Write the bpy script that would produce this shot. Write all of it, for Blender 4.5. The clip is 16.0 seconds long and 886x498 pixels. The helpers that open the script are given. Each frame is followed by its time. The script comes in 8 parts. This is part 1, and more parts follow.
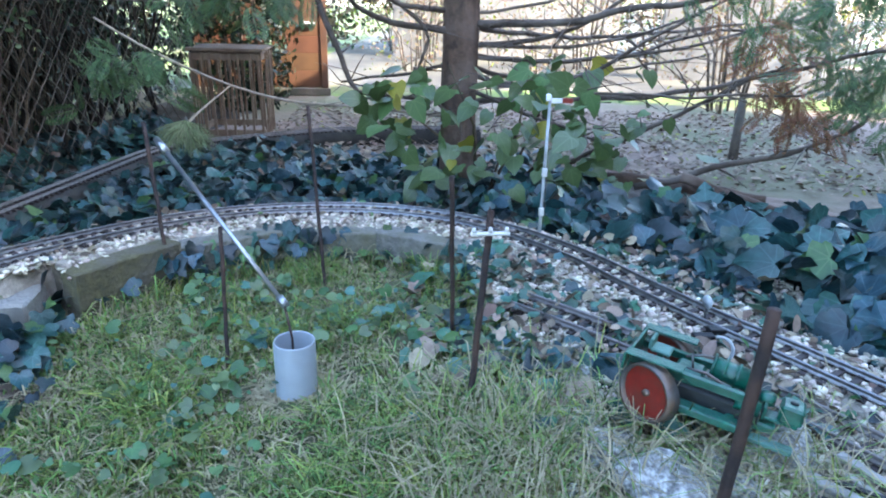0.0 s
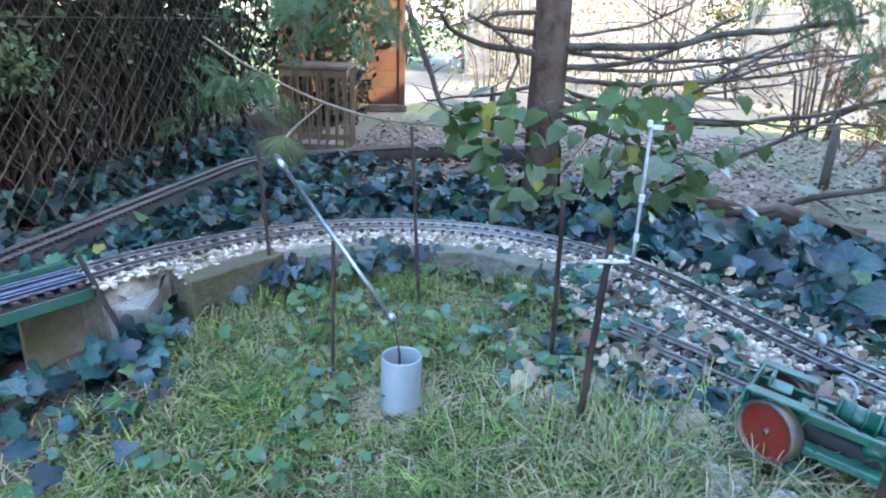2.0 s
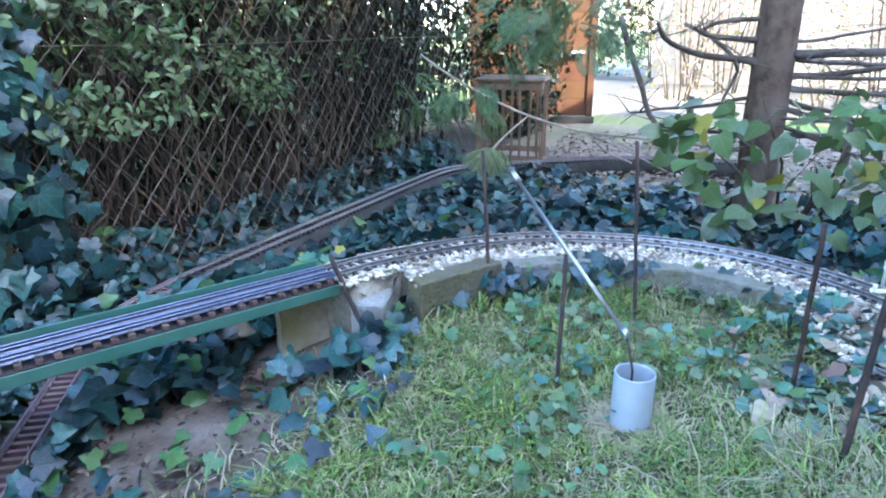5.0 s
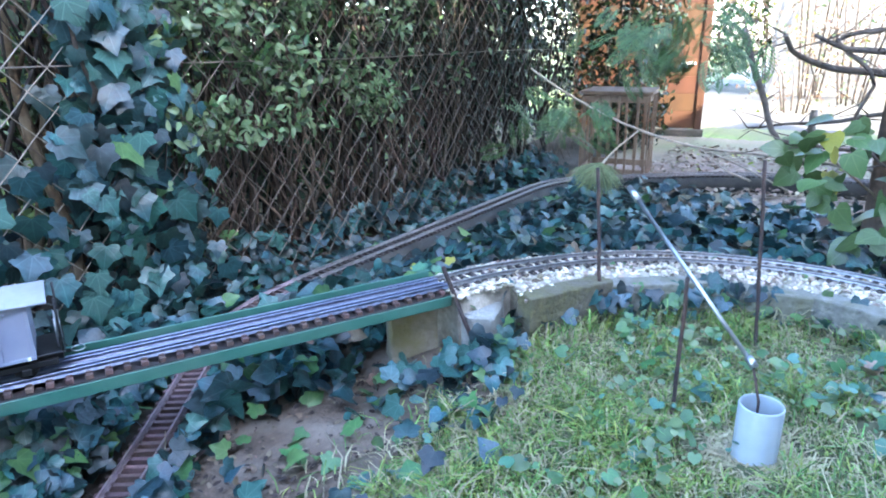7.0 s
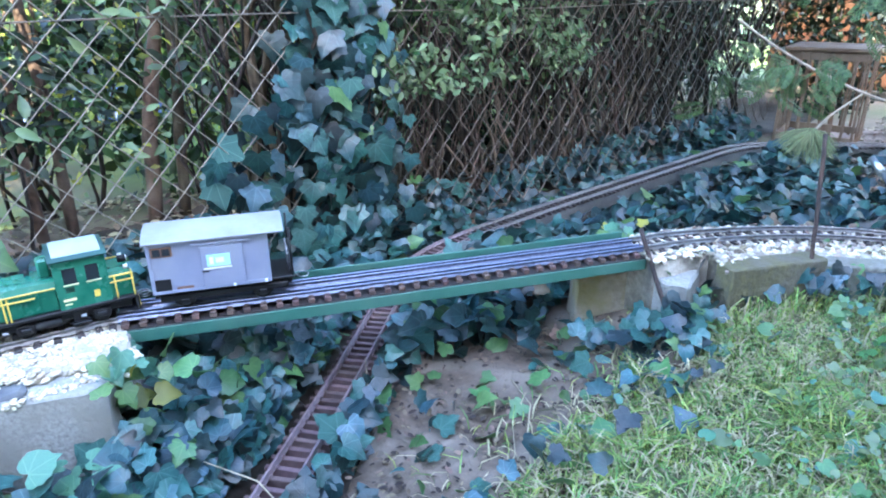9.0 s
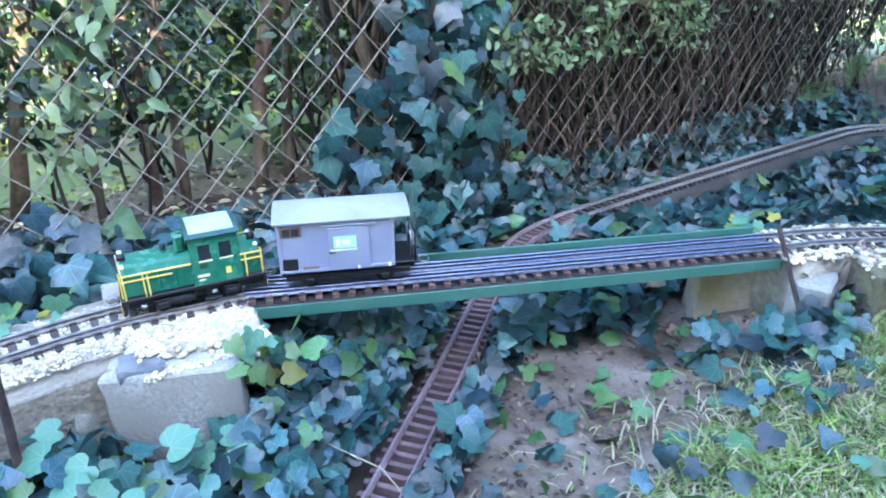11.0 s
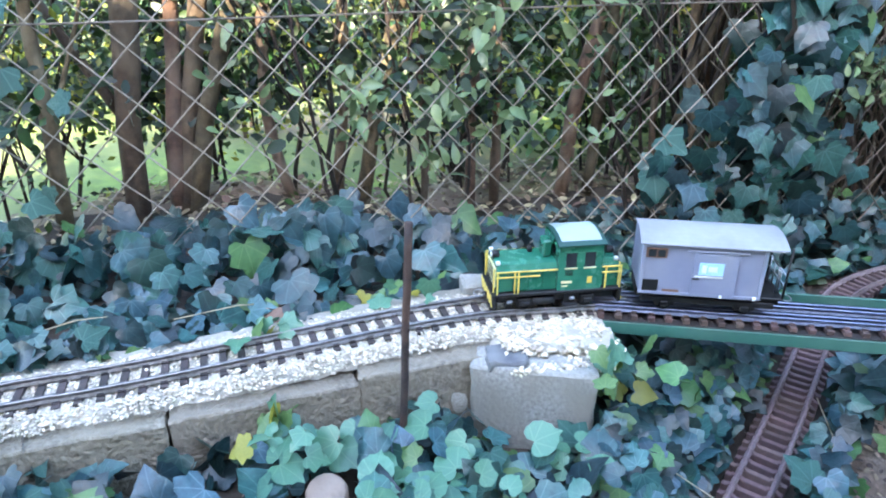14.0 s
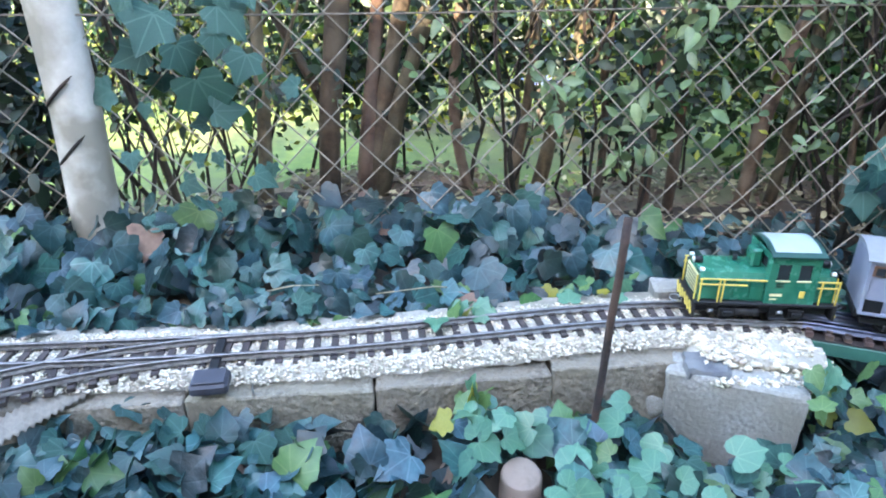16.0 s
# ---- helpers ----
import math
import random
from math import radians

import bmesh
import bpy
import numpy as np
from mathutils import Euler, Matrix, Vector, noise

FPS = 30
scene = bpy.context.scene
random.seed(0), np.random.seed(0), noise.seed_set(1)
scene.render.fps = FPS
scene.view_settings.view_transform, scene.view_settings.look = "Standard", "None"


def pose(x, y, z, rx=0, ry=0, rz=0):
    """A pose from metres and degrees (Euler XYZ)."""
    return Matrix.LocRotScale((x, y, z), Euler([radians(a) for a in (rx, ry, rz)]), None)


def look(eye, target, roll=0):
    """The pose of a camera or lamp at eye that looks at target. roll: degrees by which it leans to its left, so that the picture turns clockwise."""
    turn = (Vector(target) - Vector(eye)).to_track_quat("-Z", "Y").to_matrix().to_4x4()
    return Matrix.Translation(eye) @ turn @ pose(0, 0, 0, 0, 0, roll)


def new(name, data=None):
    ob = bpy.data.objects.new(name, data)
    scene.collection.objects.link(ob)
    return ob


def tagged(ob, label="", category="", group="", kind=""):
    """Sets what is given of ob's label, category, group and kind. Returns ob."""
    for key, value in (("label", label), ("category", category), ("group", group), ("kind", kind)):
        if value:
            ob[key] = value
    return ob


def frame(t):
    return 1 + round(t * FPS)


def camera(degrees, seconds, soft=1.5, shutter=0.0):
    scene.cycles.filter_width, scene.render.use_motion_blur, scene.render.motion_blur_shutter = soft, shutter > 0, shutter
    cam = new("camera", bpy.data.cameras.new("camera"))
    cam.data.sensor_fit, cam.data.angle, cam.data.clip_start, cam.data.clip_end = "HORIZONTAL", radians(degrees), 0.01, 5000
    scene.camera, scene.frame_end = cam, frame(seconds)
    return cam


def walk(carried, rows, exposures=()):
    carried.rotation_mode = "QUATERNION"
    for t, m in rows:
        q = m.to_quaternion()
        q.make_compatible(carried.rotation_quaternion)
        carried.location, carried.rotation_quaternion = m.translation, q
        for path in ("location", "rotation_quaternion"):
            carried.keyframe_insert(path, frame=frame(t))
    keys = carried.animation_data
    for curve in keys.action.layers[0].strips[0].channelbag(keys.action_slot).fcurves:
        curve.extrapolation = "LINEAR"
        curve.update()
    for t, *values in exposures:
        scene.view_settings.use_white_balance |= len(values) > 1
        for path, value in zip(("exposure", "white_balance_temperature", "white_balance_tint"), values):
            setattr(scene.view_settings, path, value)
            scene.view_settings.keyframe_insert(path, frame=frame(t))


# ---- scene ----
cam = camera(69.1, 16.0, soft=2.0)
METRES, EYE, TILT, LEAN, TURN = 0.72, 0.41, -20.6, -1.5, 0.0
ROWS = [
    (0.0, 0.0, 0.0, 0.0, 0.0, 0.0, -0.0),
    (0.5, -0.0229, -0.0054, 0.0024, 0.88, 0.7, -1.24),
    (1.0, -0.0365, -0.0067, 0.0024, 1.57, 0.79, -1.98),
    (1.5, -0.0624, -0.0098, 0.0062, 2.83, 1.03, -2.39),
    (2.0, -0.0907, -0.0227, 0.0082, 5.23, 1.33, -2.54),
    (2.5, -0.1195, -0.0299, 0.0039, 7.77, 1.62, -3.2),
    (3.0, -0.1396, -0.0347, 0.0036, 10.09, 1.71, -3.8),
    (3.5, -0.1674, -0.0505, 0.0005, 13.86, 1.37, -4.65),
    (4.0, -0.1859, -0.0646, -0.0009, 16.08, 1.28, -4.93),
    (6.5, -0.2435, -0.1045, 0.0095, 26.07, 0.98, -7.35),
    (7.0, -0.2548, -0.1165, 0.008, 28.05, 0.98, -8.07),
    (7.5, -0.2724, -0.1262, 0.0026, 30.61, 0.28, -9.73),
    (8.0, -0.2962, -0.1404, 0.0019, 33.47, -0.53, -10.64),
    (8.5, -0.3176, -0.1653, -0.0091, 38.31, -3.46, -11.87),
    (11.0, -0.4637, -0.2383, 0.0025, 47.96, -10.24, -14.46),
    (11.5, -0.506, -0.2653, -0.0072, 53.05, -13.13, -16.16),
    (12.0, -0.5459, -0.3121, -0.0152, 57.24, -12.99, -16.73),
    (12.5, -0.5648, -0.3596, -0.0371, 59.93, -13.4, -17.94),
    (13.0, -0.5856, -0.4167, -0.0524, 63.2, -14.78, -18.85),
    (13.5, -0.5972, -0.4567, -0.0551, 66.1, -14.85, -18.75),
    (14.0, -0.6105, -0.4848, -0.0671, 68.21, -15.37, -18.61),
    (14.5, -0.6222, -0.5129, -0.0827, 70.69, -16.49, -18.86),
    (15.0, -0.6304, -0.5379, -0.1036, 72.52, -17.66, -19.32),
    (15.5, -0.6273, -0.5749, -0.1243, 76.54, -18.84, -20.12),
    (16.0, -0.6251, -0.6163, -0.127, 80.77, -19.39, -20.05),
]
walk(cam, [(t, pose(0, 0, EYE, TILT, LEAN, TURN) @ pose(METRES * x, METRES * y, METRES * z, 90 + pitch, roll, yaw)) for t, x, y, z, yaw, pitch, roll in ROWS],
     exposures=[(0.0, 3.68, 6100, 9), (4.0, 4.05, 5960, 9), (7.0, 4.42, 5850, 9), (8.5, 4.58, 5900, 9), (11.5, 4.60, 6000, 9), (13.5, 4.42, 6400, 9), (16.0, 4.3, 6700, 8)])

# ---- world, sun, exposure ----
SUN_ELEV, SUN_TURN = 36.0, 115.5   # the sun stands behind and to the right of the walk
world = bpy.data.worlds.new("sky")
scene.world = world
world.use_nodes = True
wn = world.node_tree
for n in list(wn.nodes):
    wn.nodes.remove(n)
w_out = wn.nodes.new("ShaderNodeOutputWorld")
w_bg = wn.nodes.new("ShaderNodeBackground")
w_sky = wn.nodes.new("ShaderNodeTexSky")
w_sky.sky_type = "NISHITA"
w_sky.sun_disc = False
w_sky.sun_elevation = radians(SUN_ELEV)
w_sky.sun_rotation = radians(SUN_TURN)
w_bg.inputs[1].default_value = 0.15
wn.links.new(w_sky.outputs[0], w_bg.inputs[0])
wn.links.new(w_bg.outputs[0], w_out.inputs[0])

sun_data = bpy.data.lights.new("sun", "SUN")
sun_data.energy = 2.0
sun_data.angle = radians(0.5)
sun_data.color = (1.0, 0.88, 0.68)
sun = new("sun", sun_data)
_az = radians(SUN_TURN)
SUN_DIR = Vector((math.sin(_az) * math.cos(radians(SUN_ELEV)), math.cos(_az) * math.cos(radians(SUN_ELEV)), math.sin(radians(SUN_ELEV))))
sun.matrix_world = look(SUN_DIR * 20, (0, 0, 0))


# ---- materials ----
def mat(name, a, b=None, scale=20.0, rough=0.7, metal=0.0, bump=0.0, bump_scale=None, c=None, c_scale=3.0, c_amount=0.35,
        per_object=0.0, per_island=0.0, glossy=0.5, translucent=0.0, coat=0.0, detail=6.0, veins=None):
    """Two colours mixed by fine noise, a third one by broad noise, varied per object or island, with bump."""
    m = bpy.data.materials.new(name)
    m.use_nodes = True
    nt = m.node_tree
    N, L = nt.nodes, nt.links
    bsdf = N["Principled BSDF"]
    out = N["Material Output"]
    tc = N.new("ShaderNodeTexCoord")
    nz = N.new("ShaderNodeTexNoise")
    nz.inputs["Scale"].default_value = scale
    nz.inputs["Detail"].default_value = detail
    nz.inputs["Roughness"].default_value = 0.65
    L.new(tc.outputs["Object"], nz.inputs["Vector"])
    b = b or tuple(v * 0.7 for v in a)
    ramp = N.new("ShaderNodeValToRGB")
    ramp.color_ramp.elements[0].position, ramp.color_ramp.elements[1].position = 0.33, 0.67
    ramp.color_ramp.elements[0].color, ramp.color_ramp.elements[1].color = (*b, 1), (*a, 1)
    L.new(nz.outputs["Fac"], ramp.inputs["Fac"])
    col = ramp.outputs["Color"]
    if c:
        n2 = N.new("ShaderNodeTexNoise")
        n2.inputs["Scale"].default_value = c_scale
        n2.inputs["Detail"].default_value = 4.0
        L.new(tc.outputs["Object"], n2.inputs["Vector"])
        r2 = N.new("ShaderNodeValToRGB")
        r2.color_ramp.elements[0].position, r2.color_ramp.elements[1].position = 0.5 - 0.25 * c_amount, 0.75 - 0.3 * c_amount
        L.new(n2.outputs["Fac"], r2.inputs["Fac"])
        mx = N.new("ShaderNodeMixRGB")
        mx.inputs[2].default_value = (*c, 1)
        L.new(r2.outputs["Color"], mx.inputs[0])
        L.new(col, mx.inputs[1])
        col = mx.outputs[0]
    if veins:
        at = N.new("ShaderNodeAttribute")
        at.attribute_name = "leafco"
        sp = N.new("ShaderNodeSeparateXYZ")
        L.new(at.outputs["Vector"], sp.inputs[0])

        def op(kind, a, b=None):
            n = N.new("ShaderNodeMath")
            n.operation = kind
            for i, v in enumerate((a, b)):
                if v is not None:
                    if isinstance(v, (int, float)):
                        n.inputs[i].default_value = v
                    else:
                        L.new(v, n.inputs[i])
            return n.outputs[0]
        ang = op("ABSOLUTE", op("ARCTAN2", sp.outputs[0], op("ADD", sp.outputs[1], 0.02)))
        near = op("MINIMUM", op("MINIMUM", ang, op("ABSOLUTE", op("SUBTRACT", ang, 0.72))), op("ABSOLUTE", op("SUBTRACT", ang, 1.42)))
        rad = op("SQRT", op("ADD", op("MULTIPLY", sp.outputs[0], sp.outputs[0]), op("MULTIPLY", sp.outputs[1], sp.outputs[1])))
        line = N.new("ShaderNodeMapRange")
        line.inputs["From Min"].default_value, line.inputs["From Max"].default_value = 0.006, 0.024
        line.inputs["To Min"].default_value, line.inputs["To Max"].default_value = 0.20, 0.0
        L.new(op("MULTIPLY", near, rad), line.inputs["Value"])
        vm = N.new("ShaderNodeMixRGB")
        vm.inputs[2].default_value = (*veins, 1)
        L.new(line.outputs[0], vm.inputs[0])
        L.new(col, vm.inputs[1])
        col = vm.outputs[0]
        vein_line = line.outputs[0]
    if per_object or per_island:
        hsv = N.new("ShaderNodeHueSaturation")
        mr = N.new("ShaderNodeMapRange")
        amount = per_object or per_island
        mr.inputs["To Min"].default_value, mr.inputs["To Max"].default_value = 1 - amount, 1 + amount
        if per_object:
            src = N.new("ShaderNodeObjectInfo").outputs["Random"]
        else:
            src = N.new("ShaderNodeNewGeometry").outputs["Random Per Island"]
        L.new(src, mr.inputs["Value"])
        L.new(mr.outputs[0], hsv.inputs["Value"])
        mh = N.new("ShaderNodeMapRange")
        mh.inputs["To Min"].default_value, mh.inputs["To Max"].default_value = 0.5 + 0.07 * amount, 0.5 - 0.07 * amount
        wv = N.new("ShaderNodeMath")
        wv.operation = "FRACT"
        mu = N.new("ShaderNodeMath")
        mu.operation = "MULTIPLY"
        mu.inputs[1].default_value = 37.7
        L.new(src, mu.inputs[0])
        L.new(mu.outputs[0], wv.inputs[0])
        L.new(wv.outputs[0], mh.inputs["Value"])
        L.new(mh.outputs[0], hsv.inputs["Hue"])
        L.new(col, hsv.inputs["Color"])
        col = hsv.outputs["Color"]
    L.new(col, bsdf.inputs["Base Color"])
    bsdf.inputs["Metallic"].default_value = metal
    rr = N.new("ShaderNodeMapRange")
    rr.inputs["To Min"].default_value, rr.inputs["To Max"].default_value = max(rough - 0.12, 0.03), min(rough + 0.12, 1.0)
    L.new(nz.outputs["Fac"], rr.inputs["Value"])
    L.new(rr.outputs[0], bsdf.inputs["Roughness"])
    bsdf.inputs["Specular IOR Level"].default_value = glossy
    if coat:
        bsdf.inputs["Coat Weight"].default_value = coat
    if bump:
        bp = N.new("ShaderNodeBump")
        bp.inputs["Strength"].default_value = min(bump, 1.0)
        bp.inputs["Distance"].default_value = 0.004 * max(bump, 1.0)
        nb = nz
        if bump_scale:
            nb = N.new("ShaderNodeTexNoise")
            nb.inputs["Scale"].default_value = bump_scale
            nb.inputs["Detail"].default_value = 5.0
            L.new(tc.outputs["Object"], nb.inputs["Vector"])
        L.new(nb.outputs["Fac"], bp.inputs["Height"])
        if veins:
            bv = N.new("ShaderNodeBump")
            bv.invert = True
            bv.inputs["Strength"].default_value, bv.inputs["Distance"].default_value = 0.35, 0.002
            L.new(vein_line, bv.inputs["Height"])
            L.new(bv.outputs["Normal"], bp.inputs["Normal"])
        L.new(bp.outputs["Normal"], bsdf.inputs["Normal"])
    if translucent:
        tr = N.new("ShaderNodeBsdfTranslucent")
        L.new(col, tr.inputs["Color"])
        mix = N.new("ShaderNodeMixShader")
        mix.inputs[0].default_value = translucent
        L.new(bsdf.outputs[0], mix.inputs[1])
        L.new(tr.outputs[0], mix.inputs[2])
        L.new(mix.outputs[0], out.inputs["Surface"])
    return m


# soil darkened so that gaps between ivy leaves look deeply shaded
SOIL = mat("gap_dark_soil", (0.036, 0.026, 0.018), (0.017, 0.012, 0.009), 60, 0.95, bump=0.8, c=(0.055, 0.04, 0.028), c_scale=9)
DRYSOIL = mat("trodden_soil", (0.125, 0.086, 0.060), (0.056, 0.037, 0.026), 90, 0.95, bump=1.2, c=(0.19, 0.150, 0.118), c_scale=7)
LAWN = mat("lawn_soil", (0.095, 0.098, 0.042), (0.050, 0.048, 0.024), 90, 0.95, bump=0.8, c=(0.028, 0.040, 0.012), c_scale=7)
LITTER = mat("leaf_litter", (0.265, 0.190, 0.145), (0.165, 0.115, 0.088), 30, 0.95, bump=0.8, c=(0.12, 0.125, 0.06), c_scale=0.9)
PAVING = mat("pale_paving", (0.086, 0.076, 0.067), (0.058, 0.051, 0.044), 8, 0.9, bump=0.3, c=(0.16, 0.14, 0.10), c_scale=0.9)
FARLAWN = mat("far_lawn", (0.165, 0.225, 0.042), (0.095, 0.140, 0.028), 14, 0.95, bump=0.6, c=(0.11, 0.09, 0.05), c_scale=0.7)
STAINED = mat("brown_stained_concrete", (0.31, 0.265, 0.205), (0.185, 0.150, 0.110), 40, 0.95, bump=1.0, bump_scale=110, c=(0.20, 0.165, 0.075), c_scale=16, c_amount=0.4)
CONCRETE = mat("grey_concrete", (0.215, 0.205, 0.180), (0.105, 0.100, 0.086), 60, 0.95, bump=1.2, bump_scale=130, c=(0.125, 0.118, 0.070), c_scale=12)
WALL_CONCRETE = mat("rough_weathered_concrete", (0.27, 0.238, 0.185), (0.095, 0.078, 0.056), 130, 0.95, bump=2.0, bump_scale=120, c=(0.20, 0.172, 0.128), c_scale=14, c_amount=0.5, per_object=0.12)
PALE_CONCRETE = mat("pale_concrete", (0.34, 0.33, 0.305), (0.17, 0.162, 0.145), 190, 0.92, bump=0.6, bump_scale=160, c=(0.23, 0.215, 0.185), c_scale=12, per_object=0.1)
BALLAST = mat("ballast_mortar", (0.52, 0.475, 0.41), (0.31, 0.275, 0.225), 90, 0.95, bump=1.0, bump_scale=200, c=(0.27, 0.24, 0.19), c_scale=14)
GRAVEL_WHITE = mat("white_gravel", (0.70, 0.63, 0.51), (0.40, 0.335, 0.25), 90, 0.9, bump=0.5, bump_scale=200, per_island=0.32)
GRAVEL_MIX = mat("mixed_gravel", (0.58, 0.51, 0.41), (0.30, 0.25, 0.19), 60, 0.9, bump=0.5, bump_scale=200, per_island=0.6)
RAIL = mat("weathered_brass_rail", (0.27, 0.265, 0.27), (0.15, 0.145, 0.145), 120, 0.36, metal=0.9)
# polished metal with the sky's blue reflection put into its base colour
RAIL_BRIDGE = mat("sky_tinted_rail", (0.23, 0.26, 0.37), (0.13, 0.15, 0.22), 120, 0.34, metal=0.95)
RAIL_DULL = mat("dull_brown_rail", (0.30, 0.225, 0.235), (0.20, 0.145, 0.15), 120, 0.45, metal=0.4, bump=0.2)
TIE = mat("brown_plastic_tie", (0.050, 0.036, 0.033), (0.026, 0.020, 0.019), 90, 0.7, bump=0.3, per_object=0.3)
TIE_BRIDGE = mat("bleached_brown_tie", (0.098, 0.056, 0.046), (0.046, 0.027, 0.024), 90, 0.75, bump=0.3, per_object=0.35)
TIE_RED = mat("faded_red_brown_tie", (0.125, 0.075, 0.073), (0.075, 0.046, 0.046), 90, 0.75, bump=0.3, per_object=0.3)
BRIDGE_GREEN = mat("green_painted_metal", (0.040, 0.130, 0.098), (0.028, 0.100, 0.076), 30, 0.45, bump=0.15, c=(0.06, 0.13, 0.10), c_scale=8)
RUST = mat("rusty_iron", (0.046, 0.032, 0.030), (0.022, 0.017, 0.017), 140, 0.85, metal=0.3, bump=0.7, c=(0.080, 0.046, 0.034), c_scale=25)
STEEL = mat("galvanised_wire", (0.245, 0.210, 0.165), (0.140, 0.116, 0.090), 90, 0.7, metal=0.15, bump=0.2)
# brown rusty wire, also darkened to carry the dimmer light along the hedge
RUSTY_DIM_WIRE = mat("rusty_dim_wire", (0.168, 0.140, 0.114), (0.096, 0.077, 0.061), 90, 0.8, metal=0.2, bump=0.2)
CHROME = mat("brushed_steel", (0.38, 0.39, 0.41), (0.26, 0.27, 0.29), 60, 0.36, metal=0.9)
PVC = mat("grey_pvc", (0.30, 0.335, 0.365), (0.25, 0.285, 0.31), 25, 0.4, bump=0.05, c=(0.27, 0.29, 0.29), c_scale=14)
PVC_IN = mat("dark_pvc_inside", (0.16, 0.18, 0.20), (0.12, 0.13, 0.15), 25, 0.6)
IVY = mat("ivy_leaf", (0.022, 0.068, 0.068), (0.009, 0.031, 0.034), 60, 0.34, per_island=0.8, glossy=0.44, translucent=0.05, veins=(0.12, 0.19, 0.19), bump=0.6, bump_scale=55)
IVY_YOUNG = mat("young_ivy_leaf", (0.072, 0.155, 0.050), (0.045, 0.105, 0.036), 60, 0.42, per_island=0.35, translucent=0.25, veins=(0.22, 0.30, 0.12))
MINT = mat("fresh_cover_leaf", (0.072, 0.172, 0.118), (0.042, 0.112, 0.078), 60, 0.35, per_island=0.35, translucent=0.2, veins=(0.2, 0.3, 0.18))
DEAD_LEAF = mat("dead_leaf", (0.165, 0.115, 0.075), (0.085, 0.056, 0.038), 50, 0.8, per_island=0.4)
GRASS = mat("grass_blade", (0.215, 0.290, 0.066), (0.090, 0.150, 0.036), 30, 0.5, per_island=0.75, translucent=0.3)
STRAW = mat("dry_grass_blade", (0.40, 0.345, 0.21), (0.26, 0.215, 0.125), 30, 0.7, per_island=0.3, translucent=0.2)
PRIVET = mat("hedge_leaf", (0.036, 0.074, 0.018), (0.020, 0.046, 0.012), 40, 0.38, per_island=0.55, translucent=0.25)
# nearly black leaf: the shade inside the hedge is put into its colour
SHADE_LEAF = mat("shade_black_leaf", (0.011, 0.025, 0.010), (0.006, 0.013, 0.006), 40, 0.45, per_island=0.5, translucent=0.06, glossy=0.3)
PRIVET_LIGHT = mat("light_hedge_leaf", (0.150, 0.208, 0.092), (0.094, 0.142, 0.064), 40, 0.4, per_island=0.35, translucent=0.3)
# bright yellow-green with some of the sunlight put into the colour
SUNLEAF = mat("sunlit_bush_leaf", (0.250, 0.265, 0.036), (0.150, 0.175, 0.026), 20, 0.5, per_island=0.5, translucent=0.42)
LINDEN = mat("shrub_leaf", (0.060, 0.112, 0.038), (0.034, 0.072, 0.026), 30, 0.34, glossy=0.6, per_island=0.5, translucent=0.3, veins=(0.15, 0.24, 0.11))
CONIFER = mat("conifer_spray", (0.078, 0.128, 0.044), (0.044, 0.080, 0.028), 30, 0.6, per_island=0.4, translucent=0.35)
BARK = mat("conifer_bark", (0.150, 0.090, 0.060), (0.050, 0.030, 0.021), 35, 0.95, bump=1.6, bump_scale=55, c=(0.165, 0.115, 0.088), c_scale=9)
BOUGH = mat("grey_brown_bough", (0.110, 0.083, 0.066), (0.050, 0.036, 0.028), 50, 0.9, bump=0.6, c=(0.145, 0.115, 0.095), c_scale=12)
DEAD_FROND = mat("rusty_dead_frond", (0.225, 0.110, 0.050), (0.130, 0.062, 0.030), 30, 0.8, per_island=0.35, translucent=0.3)
WITHERED = mat("withered_pale_leaf", (0.34, 0.265, 0.185), (0.19, 0.140, 0.098), 60, 0.8, per_island=0.4)
STEM = mat("hedge_stem_bark", (0.100, 0.063, 0.034), (0.032, 0.019, 0.011), 45, 0.92, bump=1.6, c=(0.115, 0.088, 0.058), c_scale=12, per_object=0.35)
DRYTWIG = mat("dry_brown_twig", (0.110, 0.076, 0.054), (0.056, 0.038, 0.027), 60, 0.92, bump=0.5, per_object=0.4)
TWIG = mat("dark_twig_bark", (0.034, 0.022, 0.015), (0.015, 0.010, 0.007), 60, 0.92, bump=0.5, per_object=0.4)
WOOD = mat("old_wood", (0.20, 0.120, 0.072), (0.12, 0.070, 0.042), 30, 0.75, bump=0.4, c=(0.25, 0.17, 0.115), c_scale=6)
BEAMWOOD = mat("blackened_timber", (0.034, 0.032, 0.030), (0.016, 0.015, 0.014), 40, 0.9, bump=0.6, c=(0.050, 0.046, 0.040), c_scale=9)
GREYWOOD = mat("weathered_plank", (0.16, 0.13, 0.105), (0.085, 0.07, 0.058), 40, 0.85, bump=0.5, c=(0.07, 0.065, 0.05), c_scale=7)
WHITEPAINT = mat("white_paint", (0.78, 0.78, 0.76), (0.66, 0.66, 0.64), 30, 0.6, c=(0.5, 0.48, 0.44), c_scale=10)
REDPAINT = mat("red_paint", (0.26, 0.014, 0.007), (0.12, 0.010, 0.006), 40, 0.5, c=(0.14, 0.024, 0.014), c_scale=30, bump=0.2)


